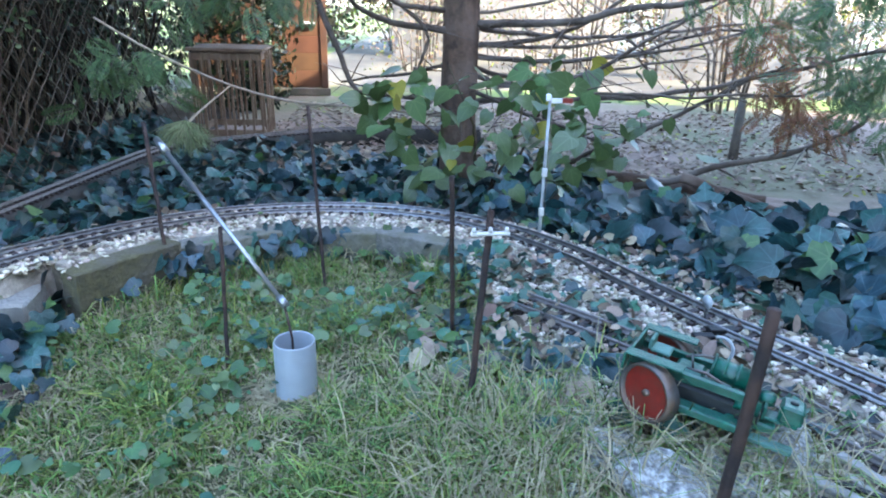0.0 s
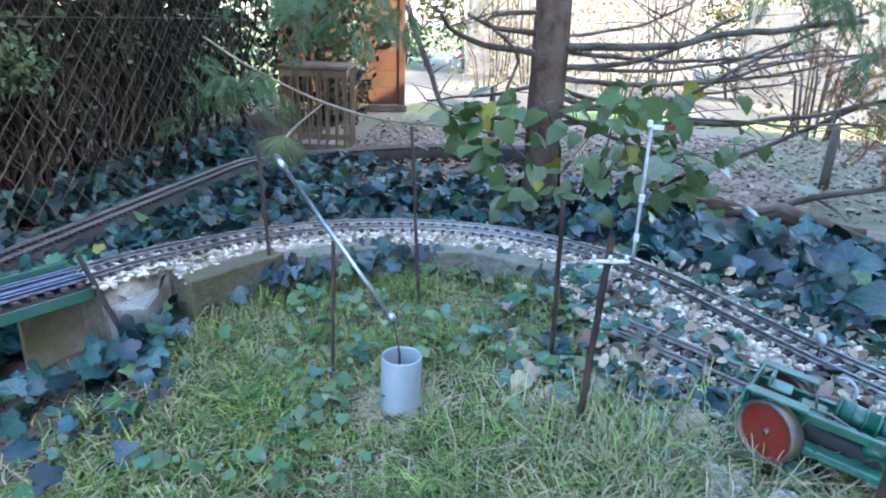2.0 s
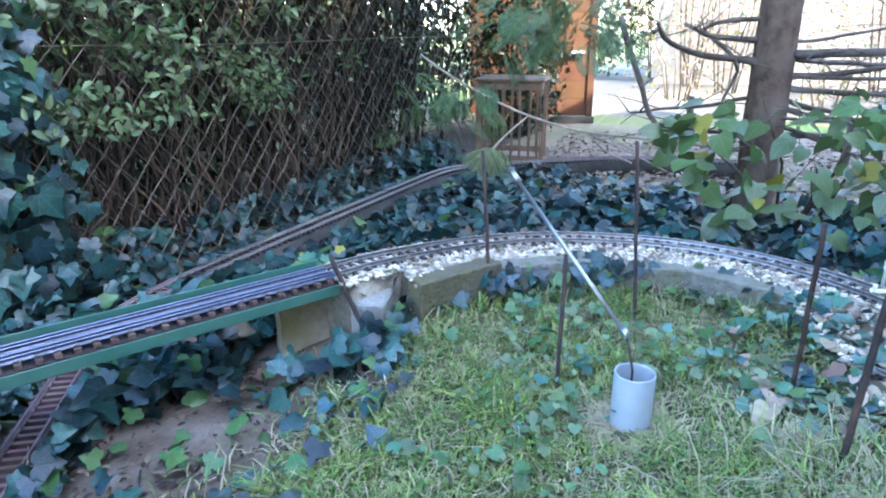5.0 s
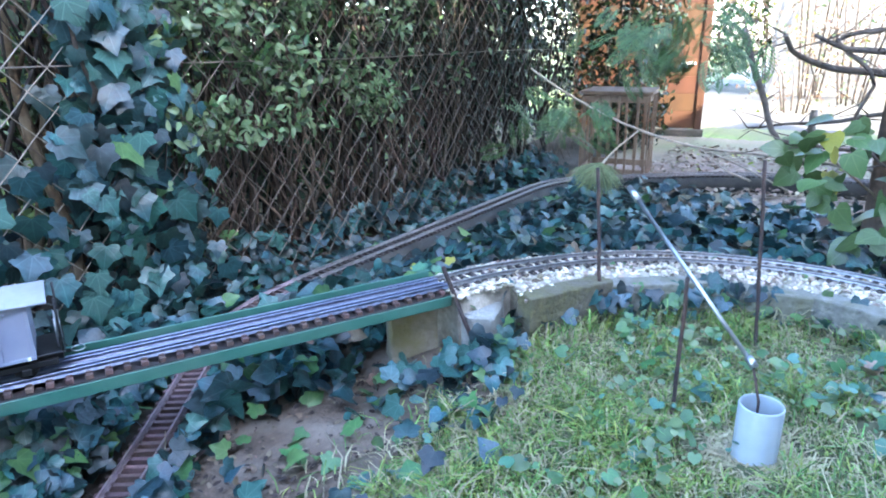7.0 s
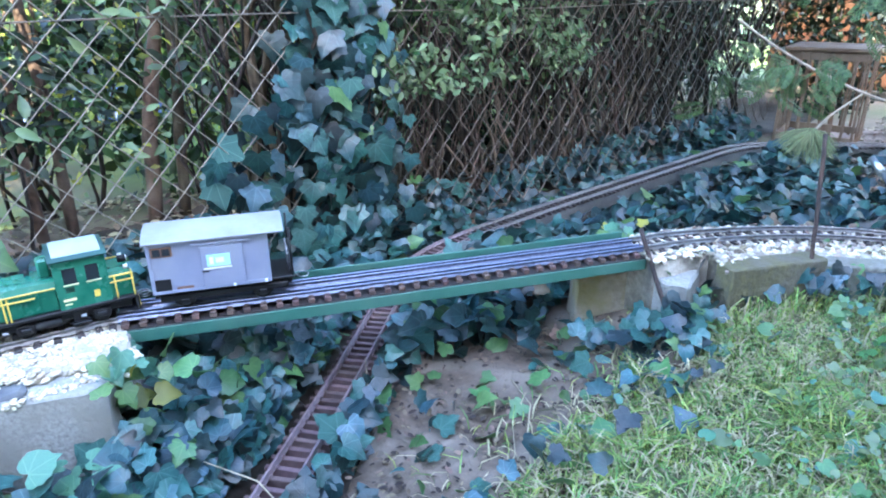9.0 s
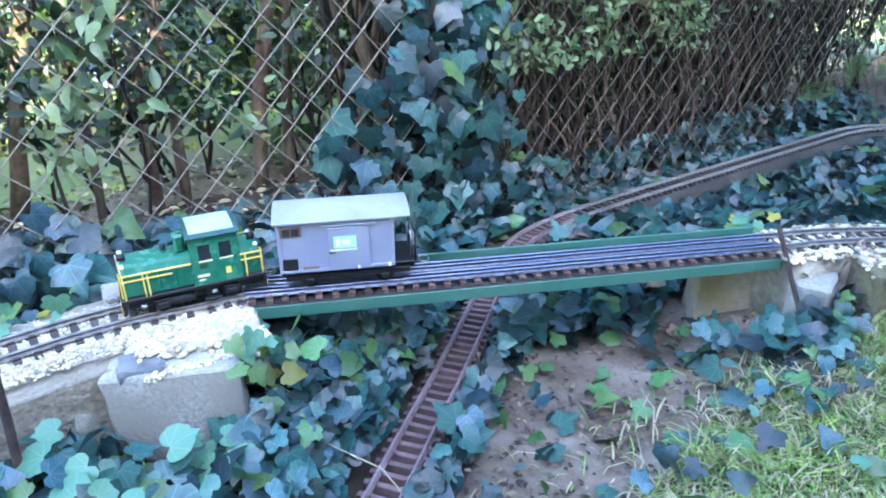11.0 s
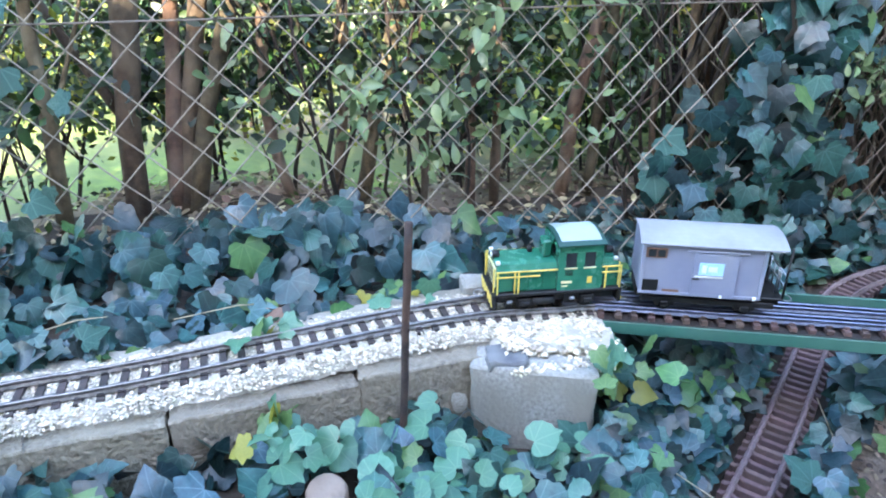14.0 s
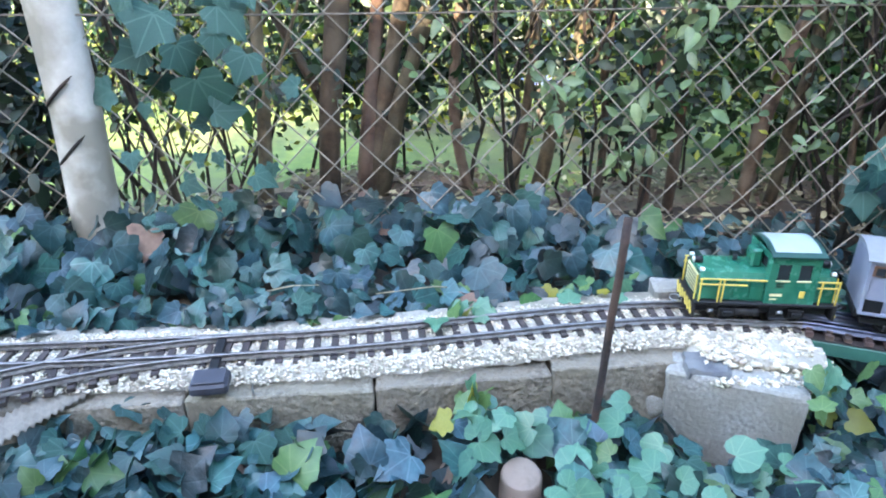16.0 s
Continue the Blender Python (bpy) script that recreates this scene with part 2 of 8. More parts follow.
# ---- mesh helpers ----
def mesh_np(name, verts, faces_list, mats):
    """faces_list: list of (faces array of one size, material index)."""
    me = bpy.data.meshes.new(name)
    verts = np.asarray(verts, dtype=np.float32).reshape(-1, 3)
    me.vertices.add(len(verts))
    me.vertices.foreach_set("co", verts.ravel())
    loops, starts, mi, tot = [], [], [], 0
    for faces, k in faces_list:
        faces = np.asarray(faces, dtype=np.int32)
        if not len(faces):
            continue
        n = faces.shape[1]
        loops.append(faces.ravel())
        starts.append(tot + np.arange(len(faces), dtype=np.int32) * n)
        mi.append(np.full(len(faces), k, dtype=np.int32))
        tot += faces.size
    loops, starts, mi = np.concatenate(loops), np.concatenate(starts), np.concatenate(mi)
    me.loops.add(len(loops))
    me.loops.foreach_set("vertex_index", loops)
    me.polygons.add(len(starts))
    me.polygons.foreach_set("loop_start", starts)
    me.polygons.foreach_set("material_index", mi)
    me.update(calc_edges=True)
    me.validate()
    for m in mats if isinstance(mats, (list, tuple)) else [mats]:
        me.materials.append(m)
    return me


def smooth(me):
    me.polygons.foreach_set("use_smooth", np.ones(len(me.polygons), dtype=bool))
    return me


def bm_mesh(name, bm, material, smoothed=False):
    me = bpy.data.meshes.new(name)
    bmesh.ops.recalc_face_normals(bm, faces=bm.faces)
    bm.to_mesh(me)
    bm.free()
    for m in material if isinstance(material, (list, tuple)) else [material]:
        me.materials.append(m)
    if smoothed:
        smooth(me)
    return me


def part(name, me, parent, label="", at=None, kind=""):
    ob = new(name, me)
    if at is not None:
        ob.matrix_basis = at
    ob.parent = parent
    return tagged(ob, label=label, kind=kind)


def box(bm, sx, sy, sz, x=0, y=0, z=0, bevel=0.0, rot=None, mi=0):
    """A box centred at x, y, z, its edges bevelled."""
    m = Matrix.Translation((x, y, z)) @ (rot or Matrix()) @ Matrix.Diagonal((sx, sy, sz, 1))
    got = bmesh.ops.create_cube(bm, size=1.0, matrix=m)
    faces = list({f for v in got["verts"] for f in v.link_faces})
    for f in faces:
        f.material_index = mi
    if bevel:
        edges = list({e for f in faces for e in f.edges})
        bmesh.ops.bevel(bm, geom=edges, offset=bevel, segments=1, affect="EDGES", profile=0.7, material=-1)


def tube(bm, points, radii, sides=8, mi=0, cap=True):
    """A tube along points with a radius at each."""
    pts = [Vector(p) for p in points]
    if not hasattr(radii, "__len__"):
        radii = [radii] * len(pts)
    rings, ref = [], None
    for i, p in enumerate(pts):
        d = (pts[min(i + 1, len(pts) - 1)] - pts[max(i - 1, 0)]).normalized()
        if ref is None:
            ref = d.orthogonal().normalized()
        ref = (ref - d * ref.dot(d)).normalized()
        q = d.cross(ref)
        rings.append([bm.verts.new(p + (ref * math.cos(2 * math.pi * k / sides) + q * math.sin(2 * math.pi * k / sides)) * radii[i]) for k in range(sides)])
    for a, b in zip(rings, rings[1:]):
        for k in range(sides):
            f = bm.faces.new((a[k], a[(k + 1) % sides], b[(k + 1) % sides], b[k]))
            f.material_index = mi
    if cap:
        for r in (rings[0], rings[-1]):
            f = bm.faces.new(r)
            f.material_index = mi


def catmull(pts, step=0.01):
    """A smooth polyline of even steps through the points."""
    P = [np.array(p, float) for p in pts]
    P = [2 * P[0] - P[1]] + P + [2 * P[-1] - P[-2]]
    out = []
    for i in range(1, len(P) - 2):
        for k in range(40):
            t = k / 40
            a, b, c, d = P[i - 1:i + 3]
            out.append(0.5 * (2 * b + (c - a) * t + (2 * a - 5 * b + 4 * c - d) * t * t + (3 * b - a - 3 * c + d) * t ** 3))
    out.append(P[-2])
    out = np.array(out)
    s = np.concatenate([[0], np.cumsum(np.linalg.norm(np.diff(out, axis=0), axis=1))])
    n = max(int(s[-1] / step), 2)
    u = np.linspace(0, s[-1], n + 1)
    return np.stack([np.interp(u, s, out[:, k]) for k in range(out.shape[1])], 1)


def frames_of(line):
    """Tangent and left-hand normal (flat) along a polyline."""
    d = np.gradient(line, axis=0)
    d /= np.linalg.norm(d, axis=1)[:, None]
    left = np.stack([-d[:, 1], d[:, 0], np.zeros(len(d))], 1)
    left /= np.linalg.norm(left, axis=1)[:, None]
    return d, left


def sweep(line, profile, closed=True):
    """Verts and quads of a profile (offset to the left, height) swept along a line."""
    d, left = frames_of(line)
    prof = np.asarray(profile, float)
    n, k = len(line), len(prof)
    v = line[:, None, :] + left[:, None, :] * prof[None, :, :1] + np.array([0, 0, 1.0]) * prof[None, :, 1:2]
    quads = []
    for j in range(k if closed else k - 1):
        a = np.arange(n - 1) * k + j
        b = np.arange(n - 1) * k + (j + 1) % k
        quads.append(np.stack([a, b, b + k, a + k], 1))
    return v.reshape(-1, 3), np.concatenate(quads)


rng = np.random.default_rng(7)


def fbm(x, y, s, seed=0.0):
    return np.array([noise.fractal(Vector((a * s, b * s, seed)), 1.0, 2.0, 4) for a, b in zip(np.ravel(x), np.ravel(y))]).reshape(np.shape(x))


def leaf_coords(me, co):
    """Keeps where on its leaf each vertex lies, for the veins."""
    a = me.attributes.new("leafco", "FLOAT_VECTOR", "POINT")
    a.data.foreach_set("vector", np.asarray(co, dtype=np.float32).ravel())
    return me


def scatter_mesh(name, template, tris, P, Nrm, size, spin, mats, mi=None):
    """Copies of a small flat template (x across, y along, z up from the leaf) laid at points P with normals Nrm."""
    n = len(P)
    Nrm = Nrm / np.linalg.norm(Nrm, axis=1)[:, None]
    ref = np.where(np.abs(Nrm[:, 2:3]) < 0.9, np.array([[0, 0, 1.0]]), np.array([[1.0, 0, 0]]))
    U = np.cross(ref, Nrm)
    U /= np.linalg.norm(U, axis=1)[:, None]
    V = np.cross(Nrm, U)
    c, s = np.cos(spin)[:, None], np.sin(spin)[:, None]
    X, Y = U * c + V * s, -U * s + V * c
    T = np.asarray(template, float)
    S = np.asarray(size, float)[:, None, None]
    v = P[:, None, :] + S * (T[None, :, 0:1] * X[:, None, :] + T[None, :, 1:2] * Y[:, None, :] + T[None, :, 2:3] * Nrm[:, None, :])
    k = len(T)
    tr = np.asarray(tris)
    faces = (np.arange(n)[:, None, None] * k + tr[None]).reshape(-1, tr.shape[1])
    if mi is None:
        fl = [(faces, 0)]
    else:
        fm = np.repeat(mi, len(tr))
        fl = [(faces[fm == j], j) for j in sorted(set(mi.tolist()))]
    return smooth(leaf_coords(mesh_np(name, v, fl, mats), np.tile(T, (n, 1))))


# leaf outlines: the base at 0, 0 and the tip at 0, 1
def fan_leaf(half, fold=0.12, droop=0.18):
    """A leaf from its right half outline, folded along the rib and drooping to the tip: verts and triangles."""
    rib = [(0, y) for y in (0.0, 0.35, 0.7, 1.0)]
    v = [(x, y, -droop * y * y) for x, y in rib]
    tris = []
    for sgn in (1, -1):
        start = len(v)
        for x, y in half:
            v.append((sgn * x, y, fold * x - droop * y * y - 0.25 * x * x))
        ring = [0] + list(range(start, start + len(half))) + [3]
        for i in range(len(ring) - 1):
            ya = (v[ring[i]][1] + v[ring[i + 1]][1]) / 2
            hub = 1 if ya < 0.5 else 2
            t = (hub, ring[i], ring[i + 1]) if sgn > 0 else (hub, ring[i + 1], ring[i])
            if hub not in (ring[i], ring[i + 1]):
                tris.append(t)
    # the seams between the hubs
    for sgn in (1, -1):
        start = 4 if sgn > 0 else 4 + len(half)
        near = [start + i for i, (x, y) in enumerate(half)]
        mid = near[min(range(len(half)), key=lambda i: abs(half[i][1] - 0.5))]
        tris.append((1, mid, 2) if sgn > 0 else (1, 2, mid))
    return v, tris


MOSSY = mat("mossy_concrete", (0.118, 0.104, 0.048), (0.066, 0.058, 0.032), 60, 0.95, bump=1.4, bump_scale=130, c=(0.110, 0.095, 0.075), c_scale=12)
SLATE = mat("dark_slate", (0.105, 0.108, 0.116), (0.060, 0.062, 0.068), 60, 0.8, bump=0.8, c=(0.15, 0.15, 0.15), c_scale=20)
BALLAST_DARK = mat("gravelly_earth", (0.42, 0.37, 0.30), (0.24, 0.205, 0.165), 90, 0.95, bump=1.0, bump_scale=200, c=(0.12, 0.10, 0.08), c_scale=14)
IVY_LEAF = fan_leaf([(0.20, -0.14), (0.42, -0.12), (0.54, 0.02), (0.48, 0.14), (0.56, 0.24), (0.63, 0.36), (0.50, 0.46), (0.33, 0.54), (0.20, 0.78)], 0.26, 0.36)
IVY_LEAF_B = fan_leaf([(0.22, -0.16), (0.46, -0.12), (0.54, 0.04), (0.50, 0.18), (0.58, 0.32), (0.48, 0.48), (0.34, 0.62), (0.19, 0.82)], 0.36, 0.45)
STAR_LEAF = fan_leaf([(0.17, -0.13), (0.42, -0.16), (0.46, 0.00), (0.41, 0.12), (0.68, 0.34), (0.46, 0.46), (0.30, 0.53), (0.17, 0.76)], 0.16, 0.30)
CLIMB_LEAF = fan_leaf([(0.20, -0.14), (0.44, -0.13), (0.50, 0.02), (0.46, 0.14), (0.64, 0.34), (0.48, 0.46), (0.33, 0.53), (0.18, 0.77)], 0.20, 0.30)
PLAIN_LEAF = ([(0, 0, 0), (0.26, 0.45, 0.05), (0, 1, -0.14), (-0.26, 0.45, 0.05)], [(0, 1, 2), (0, 2, 3)])
OVAL_LEAF = fan_leaf([(0.18, 0.15), (0.27, 0.45), (0.18, 0.80)], 0.25, 0.15)
POINTED_LEAF = fan_leaf([(0.14, 0.10), (0.24, 0.36), (0.19, 0.64), (0.08, 0.88)], 0.40, 0.30)
HEART_LEAF = fan_leaf([(0.28, -0.10), (0.46, 0.12), (0.44, 0.40), (0.24, 0.75)], 0.15, 0.25)
MALLOW_LEAF = fan_leaf([(0.20, -0.20), (0.42, -0.20), (0.56, -0.06), (0.58, 0.10), (0.64, 0.24), (0.58, 0.40), (0.54, 0.54), (0.42, 0.64), (0.32, 0.76), (0.15, 0.80)], 0.22, 0.32)

# ---- the plan ----
# z = 0 is the rail head on the far side of the loop; the bridge and the pier lie a little higher
MAIN = catmull([(-1.2308, -1.07, 0.0174), (-1.2145, -0.8774, 0.0174), (-1.2, -0.6848, 0.0174), (-1.1894, -0.4922, 0.0174), (-1.1838, -0.2995, 0.0235), (-1.1854, -0.1577, 0.0258), (-1.177, -0.0267, 0.028), (-1.1513, 0.086, 0.0282),
                (-1.118, 0.187, 0.028), (-0.9315, 0.5145, 0.028), (-0.724, 0.879, 0.028), (-0.692, 0.945, 0.027), (-0.645, 1.036, 0.021), (-0.556, 1.17, 0.012), (-0.434, 1.268, 0.008), (-0.289, 1.327, 0.004), (-0.13, 1.347, 0), (0.02, 1.305, 0), (0.15, 1.215, 0), (0.254, 1.096, 0), (0.328, 0.970, 0), (0.402, 0.848, 0), (0.475, 0.745, 0), (0.60, 0.56, 0), (0.80, 0.27, 0)], 0.006)
BRIDGE_A, BRIDGE_B = Vector((-1.139, 0.150, 0.028)), Vector((-0.724, 0.879, 0.028))
LOWER = catmull([(-0.70, -0.06, -0.165), (-0.80, 0.10, -0.162), (-0.890, 0.245, -0.160), (-0.985, 0.40, -0.160), (-1.085, 0.556, -0.160), (-1.20, 0.735, -0.158), (-1.270, 0.885, -0.155), (-1.287, 1.05, -0.152),
                 (-1.272, 1.30, -0.15), (-1.235, 1.72, -0.15), (-1.190, 2.20, -0.15), (-1.155, 2.52, -0.15), (-1.09, 2.68, -0.15), (-0.963, 2.80, -0.15), (-0.75, 2.96, -0.15), (-0.5, 3.12, -0.15), (-0.2, 3.21, -0.15), (0.2, 3.24, -0.15)], 0.006)
SIDING = catmull([(0.12, 0.93, -0.012), (0.20, 0.86, -0.012), (0.30, 0.765, -0.012), (0.40, 0.665, -0.012), (0.485, 0.55, -0.012), (0.60, 0.36, -0.012)], 0.006)
FENCE_X0, FENCE_SLOPE = -1.47, 0.06

GROUND_POINTS = [
    (-0.2, 0.70, -0.085), (-0.4, 0.90, -0.085), (0.0, 0.95, -0.08), (-0.2, 1.10, -0.085), (-0.45, 0.60, -0.09), (-0.1, 0.4, -0.08), (-0.3, 0.2, -0.09), (0.0, 0.1, -0.08),
    (0.08, 0.62, -0.05), (0.2, 0.6, -0.035), (0.2, 0.85, -0.035), (0.33, 0.6, -0.04), (0.1, 0.35, -0.06), (0.5, 0.3, -0.05), (-0.55, 1.0, -0.085), (-0.55, 0.8, -0.09), (0.1, 1.1, -0.07),
    (-0.50, 0.40, -0.10), (-0.62, 0.60, -0.13), (-0.72, 0.65, -0.155), (-0.72, 0.35, -0.16), (-0.9, 0.55, -0.172), (-0.85, 0.2, -0.172), (-1.1, 0.5, -0.178), (-1.3, 0.5, -0.185), (-1.35, 0.8, -0.18), (-1.0, 0.8, -0.175), (-0.7, 0.05, -0.17),
    (-0.62, 0.1, -0.14), (-0.95, -0.05, -0.13), (-1.0, -0.3, -0.10), (-0.9, -0.6, -0.10), (-0.7, -0.3, -0.13), (-1.05, -0.8, -0.09), (-0.4, -0.3, -0.12), (-0.3, -0.8, -0.10),
    (-1.42, 0.1, -0.06), (-1.42, -0.2, 0.0), (-1.42, -0.6, 0.01), (-1.42, -1.0, 0.0), (-1.7, -0.4, 0.0), (-1.7, 0.4, -0.08), (-1.25, 0.25, -0.12),
    (-1.35, 1.3, -0.18), (-1.1, 1.3, -0.19), (-0.9, 1.2, -0.16), (-0.7, 1.5, -0.17), (-1.3, 2.0, -0.18), (-1.0, 2.0, -0.20), (-0.4, 1.7, -0.15), (0.0, 1.7, -0.12), (0.0, 2.1, -0.15), (-0.5, 2.4, -0.2), (-1.1, 2.8, -0.19), (0.3, 1.5, -0.08),
    (0.7, 1.0, -0.04), (0.55, 1.3, -0.06), (0.8, 1.6, -0.10), (0.6, 2.2, -0.16), (1.2, 1.2, -0.08), (1.0, 2.6, -0.2), (0.9, 0.4, -0.04), (-0.3, 3.0, -0.22), (-1.6, 1.2, -0.16), (-1.8, 2.0, -0.16)]


def ground_z(x, y):
    x, y = np.asarray(x, float), np.asarray(y, float)
    num, den = np.full(x.shape, -0.22 * 0.002), np.full(x.shape, 0.002)
    for px, py, pz in GROUND_POINTS:
        w = np.exp(-((x - px) ** 2 + (y - py) ** 2) / (2 * 0.13 ** 2)) + 1e-3 / (0.05 + (x - px) ** 2 + (y - py) ** 2) ** 2 * 0.02
        num += w * pz
        den += w
    far = np.clip((np.hypot(x, y - 0.8) - 3.0) / 3.0, 0, 1)
    return num / den * (1 - far) - 0.25 * far


def near_line(x, y, line):
    """Distance of points to a polyline."""
    p = np.stack([np.ravel(x), np.ravel(y)], 1)
    l = line[::3, :2]
    out = np.empty(len(p))
    for i in range(0, len(p), 4000):
        out[i:i + 4000] = np.sqrt(((p[i:i + 4000, None] - l[None]) ** 2).sum(2).min(1))
    return out.reshape(np.shape(x))


def axis(lo, hi, fine, reach):
    a = list(np.arange(lo, hi, fine))
    k, x = fine, hi
    while x < reach:
        a.append(x)
        k *= 1.3
        x += k
    k, x, b = fine, lo - fine, []
    while x > -reach:
        b.append(x)
        k *= 1.3
        x -= k
    return np.array(b[::-1] + a)


def build_ground():
    X, Y = axis(-1.6, 1.0, 0.018, 400), axis(-0.9, 2.6, 0.018, 400)
    gx, gy = np.meshgrid(X, Y)
    z = ground_z(gx, gy)
    inner = (np.hypot(gx, gy) < 6)
    z[inner] += 0.012 * fbm(gx[inner], gy[inner], 9.0) + 0.006 * fbm(gx[inner], gy[inner], 40.0, 3.0)
    low = near_line(gx, gy, LOWER) < 0.085
    z[low] = np.minimum(z[low], np.where(gy[low] > 1.1, -0.20, -0.194))
    low = (near_line(gx, gy, LOWER) < 0.14) & (gy > 1.18)
    z[low] = np.minimum(z[low], -0.232)
    ny, nx = gx.shape
    v = np.stack([gx, gy, z], 2).reshape(-1, 3)
    idx = np.arange(ny * nx).reshape(ny, nx)
    q = np.stack([idx[:-1, :-1], idx[:-1, 1:], idx[1:, 1:], idx[1:, :-1]], 2).reshape(-1, 4)
    cx, cy = v[q].mean(1)[:, 0], v[q].mean(1)[:, 1]
    lawn = (cx > -0.6 + 0.05 * np.sin(cy * 20)) & (cx < 0.6) & (cy < 1.25) & (cy > -0.2)
    litter = (((cy > 2.35) | (cx > 0.9)) & (cx > -1.35 + 0.05 * cy)) | ((cx < -1.8) & (cx > -2.4))
    farlawn = (cx < -2.35 + 0.12 * np.sin(cy * 9)) | (cy > 5.2)
    m = np.zeros(len(q), int)
    m[lawn], m[litter], m[farlawn] = 1, 2, 3
    m[(cy > 6.0) & (cx > -1.6)] = 4
    m[(cx > -0.98) & (cx < -0.50) & (cy > 0.05) & (cy < 0.95) & (near_line(cx, cy, LOWER) > 0.09)] = 5
    m[lawn & (cx > -0.52)] = 1
    m[(cx > 0.12 - 0.2 * (cy - 0.7)) & (cx < 0.75) & (cy > 0.42) & (cy < 1.2) & (near_line(cx, cy, MAIN) < 0.30)] = 6
    me = mesh_np("ground", v, [(q[m == k], k) for k in range(7)], [SOIL, LAWN, LITTER, FARLAWN, PAVING, DRYSOIL, BALLAST_DARK])
    ob = new("ground", smooth(me))
    return tagged(ob, "uneven garden soil with worn lawn, leaf litter and grass", "ground", kind="structure")


build_ground()


# ---- tracks ----
RAIL_DARK = mat("dark_old_rail", (0.21, 0.19, 0.18), (0.13, 0.11, 0.105), 120, 0.5, metal=0.4)
RAIL_PROFILE = [(-0.0042, -0.0085), (0.0042, -0.0085), (0.0042, -0.0072), (0.0010, -0.0055), (0.0010, -0.0032), (0.0019, -0.0022), (0.0019, 0.0), (-0.0019, 0.0), (-0.0019, -0.0022), (-0.0010, -0.0032), (-0.0010, -0.0055), (-0.0042, -0.0072)]


def tie_mesh(name, material, length=0.073, width=0.0095, height=0.0070):
    bm = bmesh.new()
    box(bm, length, width, height, z=-0.0085 - height / 2, bevel=0.0008)
    for s in (-1, 1):
        box(bm, 0.014, width * 0.8, 0.0022, x=s * 0.0225, z=-0.0076)
    return bm_mesh(name, bm, material)


TIE_DARK_MESH, TIE_RED_MESH = tie_mesh("tie", TIE), tie_mesh("tie", TIE_RED, width=0.0084, height=0.0180)


def build_track(line, tie_me, label, pitch=0.0232, skip=0.0, extra=(), rail=RAIL):
    """Two rails and their ties along a line, as one thing."""
    root = tagged(new("track"), label, "model railway track")
    for o in (-0.0225, 0.0225) + tuple(extra):
        v, q = sweep(line, [(a + o, b) for a, b in RAIL_PROFILE])
        part("rail", smooth(mesh_np("rail", v, [(q, 0)], rail)), root)
    d, left = frames_of(line)
    s = np.concatenate([[0], np.cumsum(np.linalg.norm(np.diff(line, axis=0), axis=1))])
    for u in np.arange(pitch / 2 + skip, s[-1], pitch):
        i = min(int(np.searchsorted(s, u)), len(line) - 1)
        x, y, z = (float(np.interp(u, s, line[:, c])) for c in range(3))
        ang = math.degrees(math.atan2(d[i][1], d[i][0])) - 90
        part("tie", tie_me, root, at=pose(x + random.uniform(-.0008, .0008), y, z, 0, 0, ang + random.uniform(-1.5, 1.5)))
    return root


def cut(line, a, b):
    ia = int(np.argmin(np.linalg.norm(line[:, :2] - np.array(a[:2]), axis=1)))
    ib = int(np.argmin(np.linalg.norm(line[:, :2] - np.array(b[:2]), axis=1)))
    return line[min(ia, ib):max(ia, ib) + 1]


PIER_LINE = cut(MAIN, MAIN[0], BRIDGE_A)
BRIDGE_LINE = np.array([BRIDGE_A.lerp(BRIDGE_B, k / 60) for k in range(61)])
LOOP_LINE = cut(MAIN, BRIDGE_B, MAIN[-1])
build_track(PIER_LINE, TIE_DARK_MESH, "weathered narrow-gauge model track on white ballast")
build_track(LOOP_LINE, TIE_DARK_MESH, "curved model railway track on mixed gravel ballast")
build_track(BRIDGE_LINE, tie_mesh("tie", TIE_BRIDGE), "bridge track with guard rails on red-brown ties", extra=(-0.0110, 0.0110), rail=RAIL_BRIDGE)
LOW_NEAR, LOW_FAR = cut(LOWER, LOWER[0], (-1.287, 1.12)), cut(LOWER, (-1.287, 1.12), LOWER[-1])
build_track(LOW_NEAR, TIE_RED_MESH, "faded brown model track passing low under the green bridge", pitch=0.0205, rail=RAIL_DULL)
build_track(LOW_FAR, tie_mesh("tie", TIE), "dark model track running along the fence on a timber beam", rail=RAIL_DARK)
build_track(SIDING, TIE_DARK_MESH, "overgrown model railway siding half sunk in gravel", rail=RAIL_DARK)


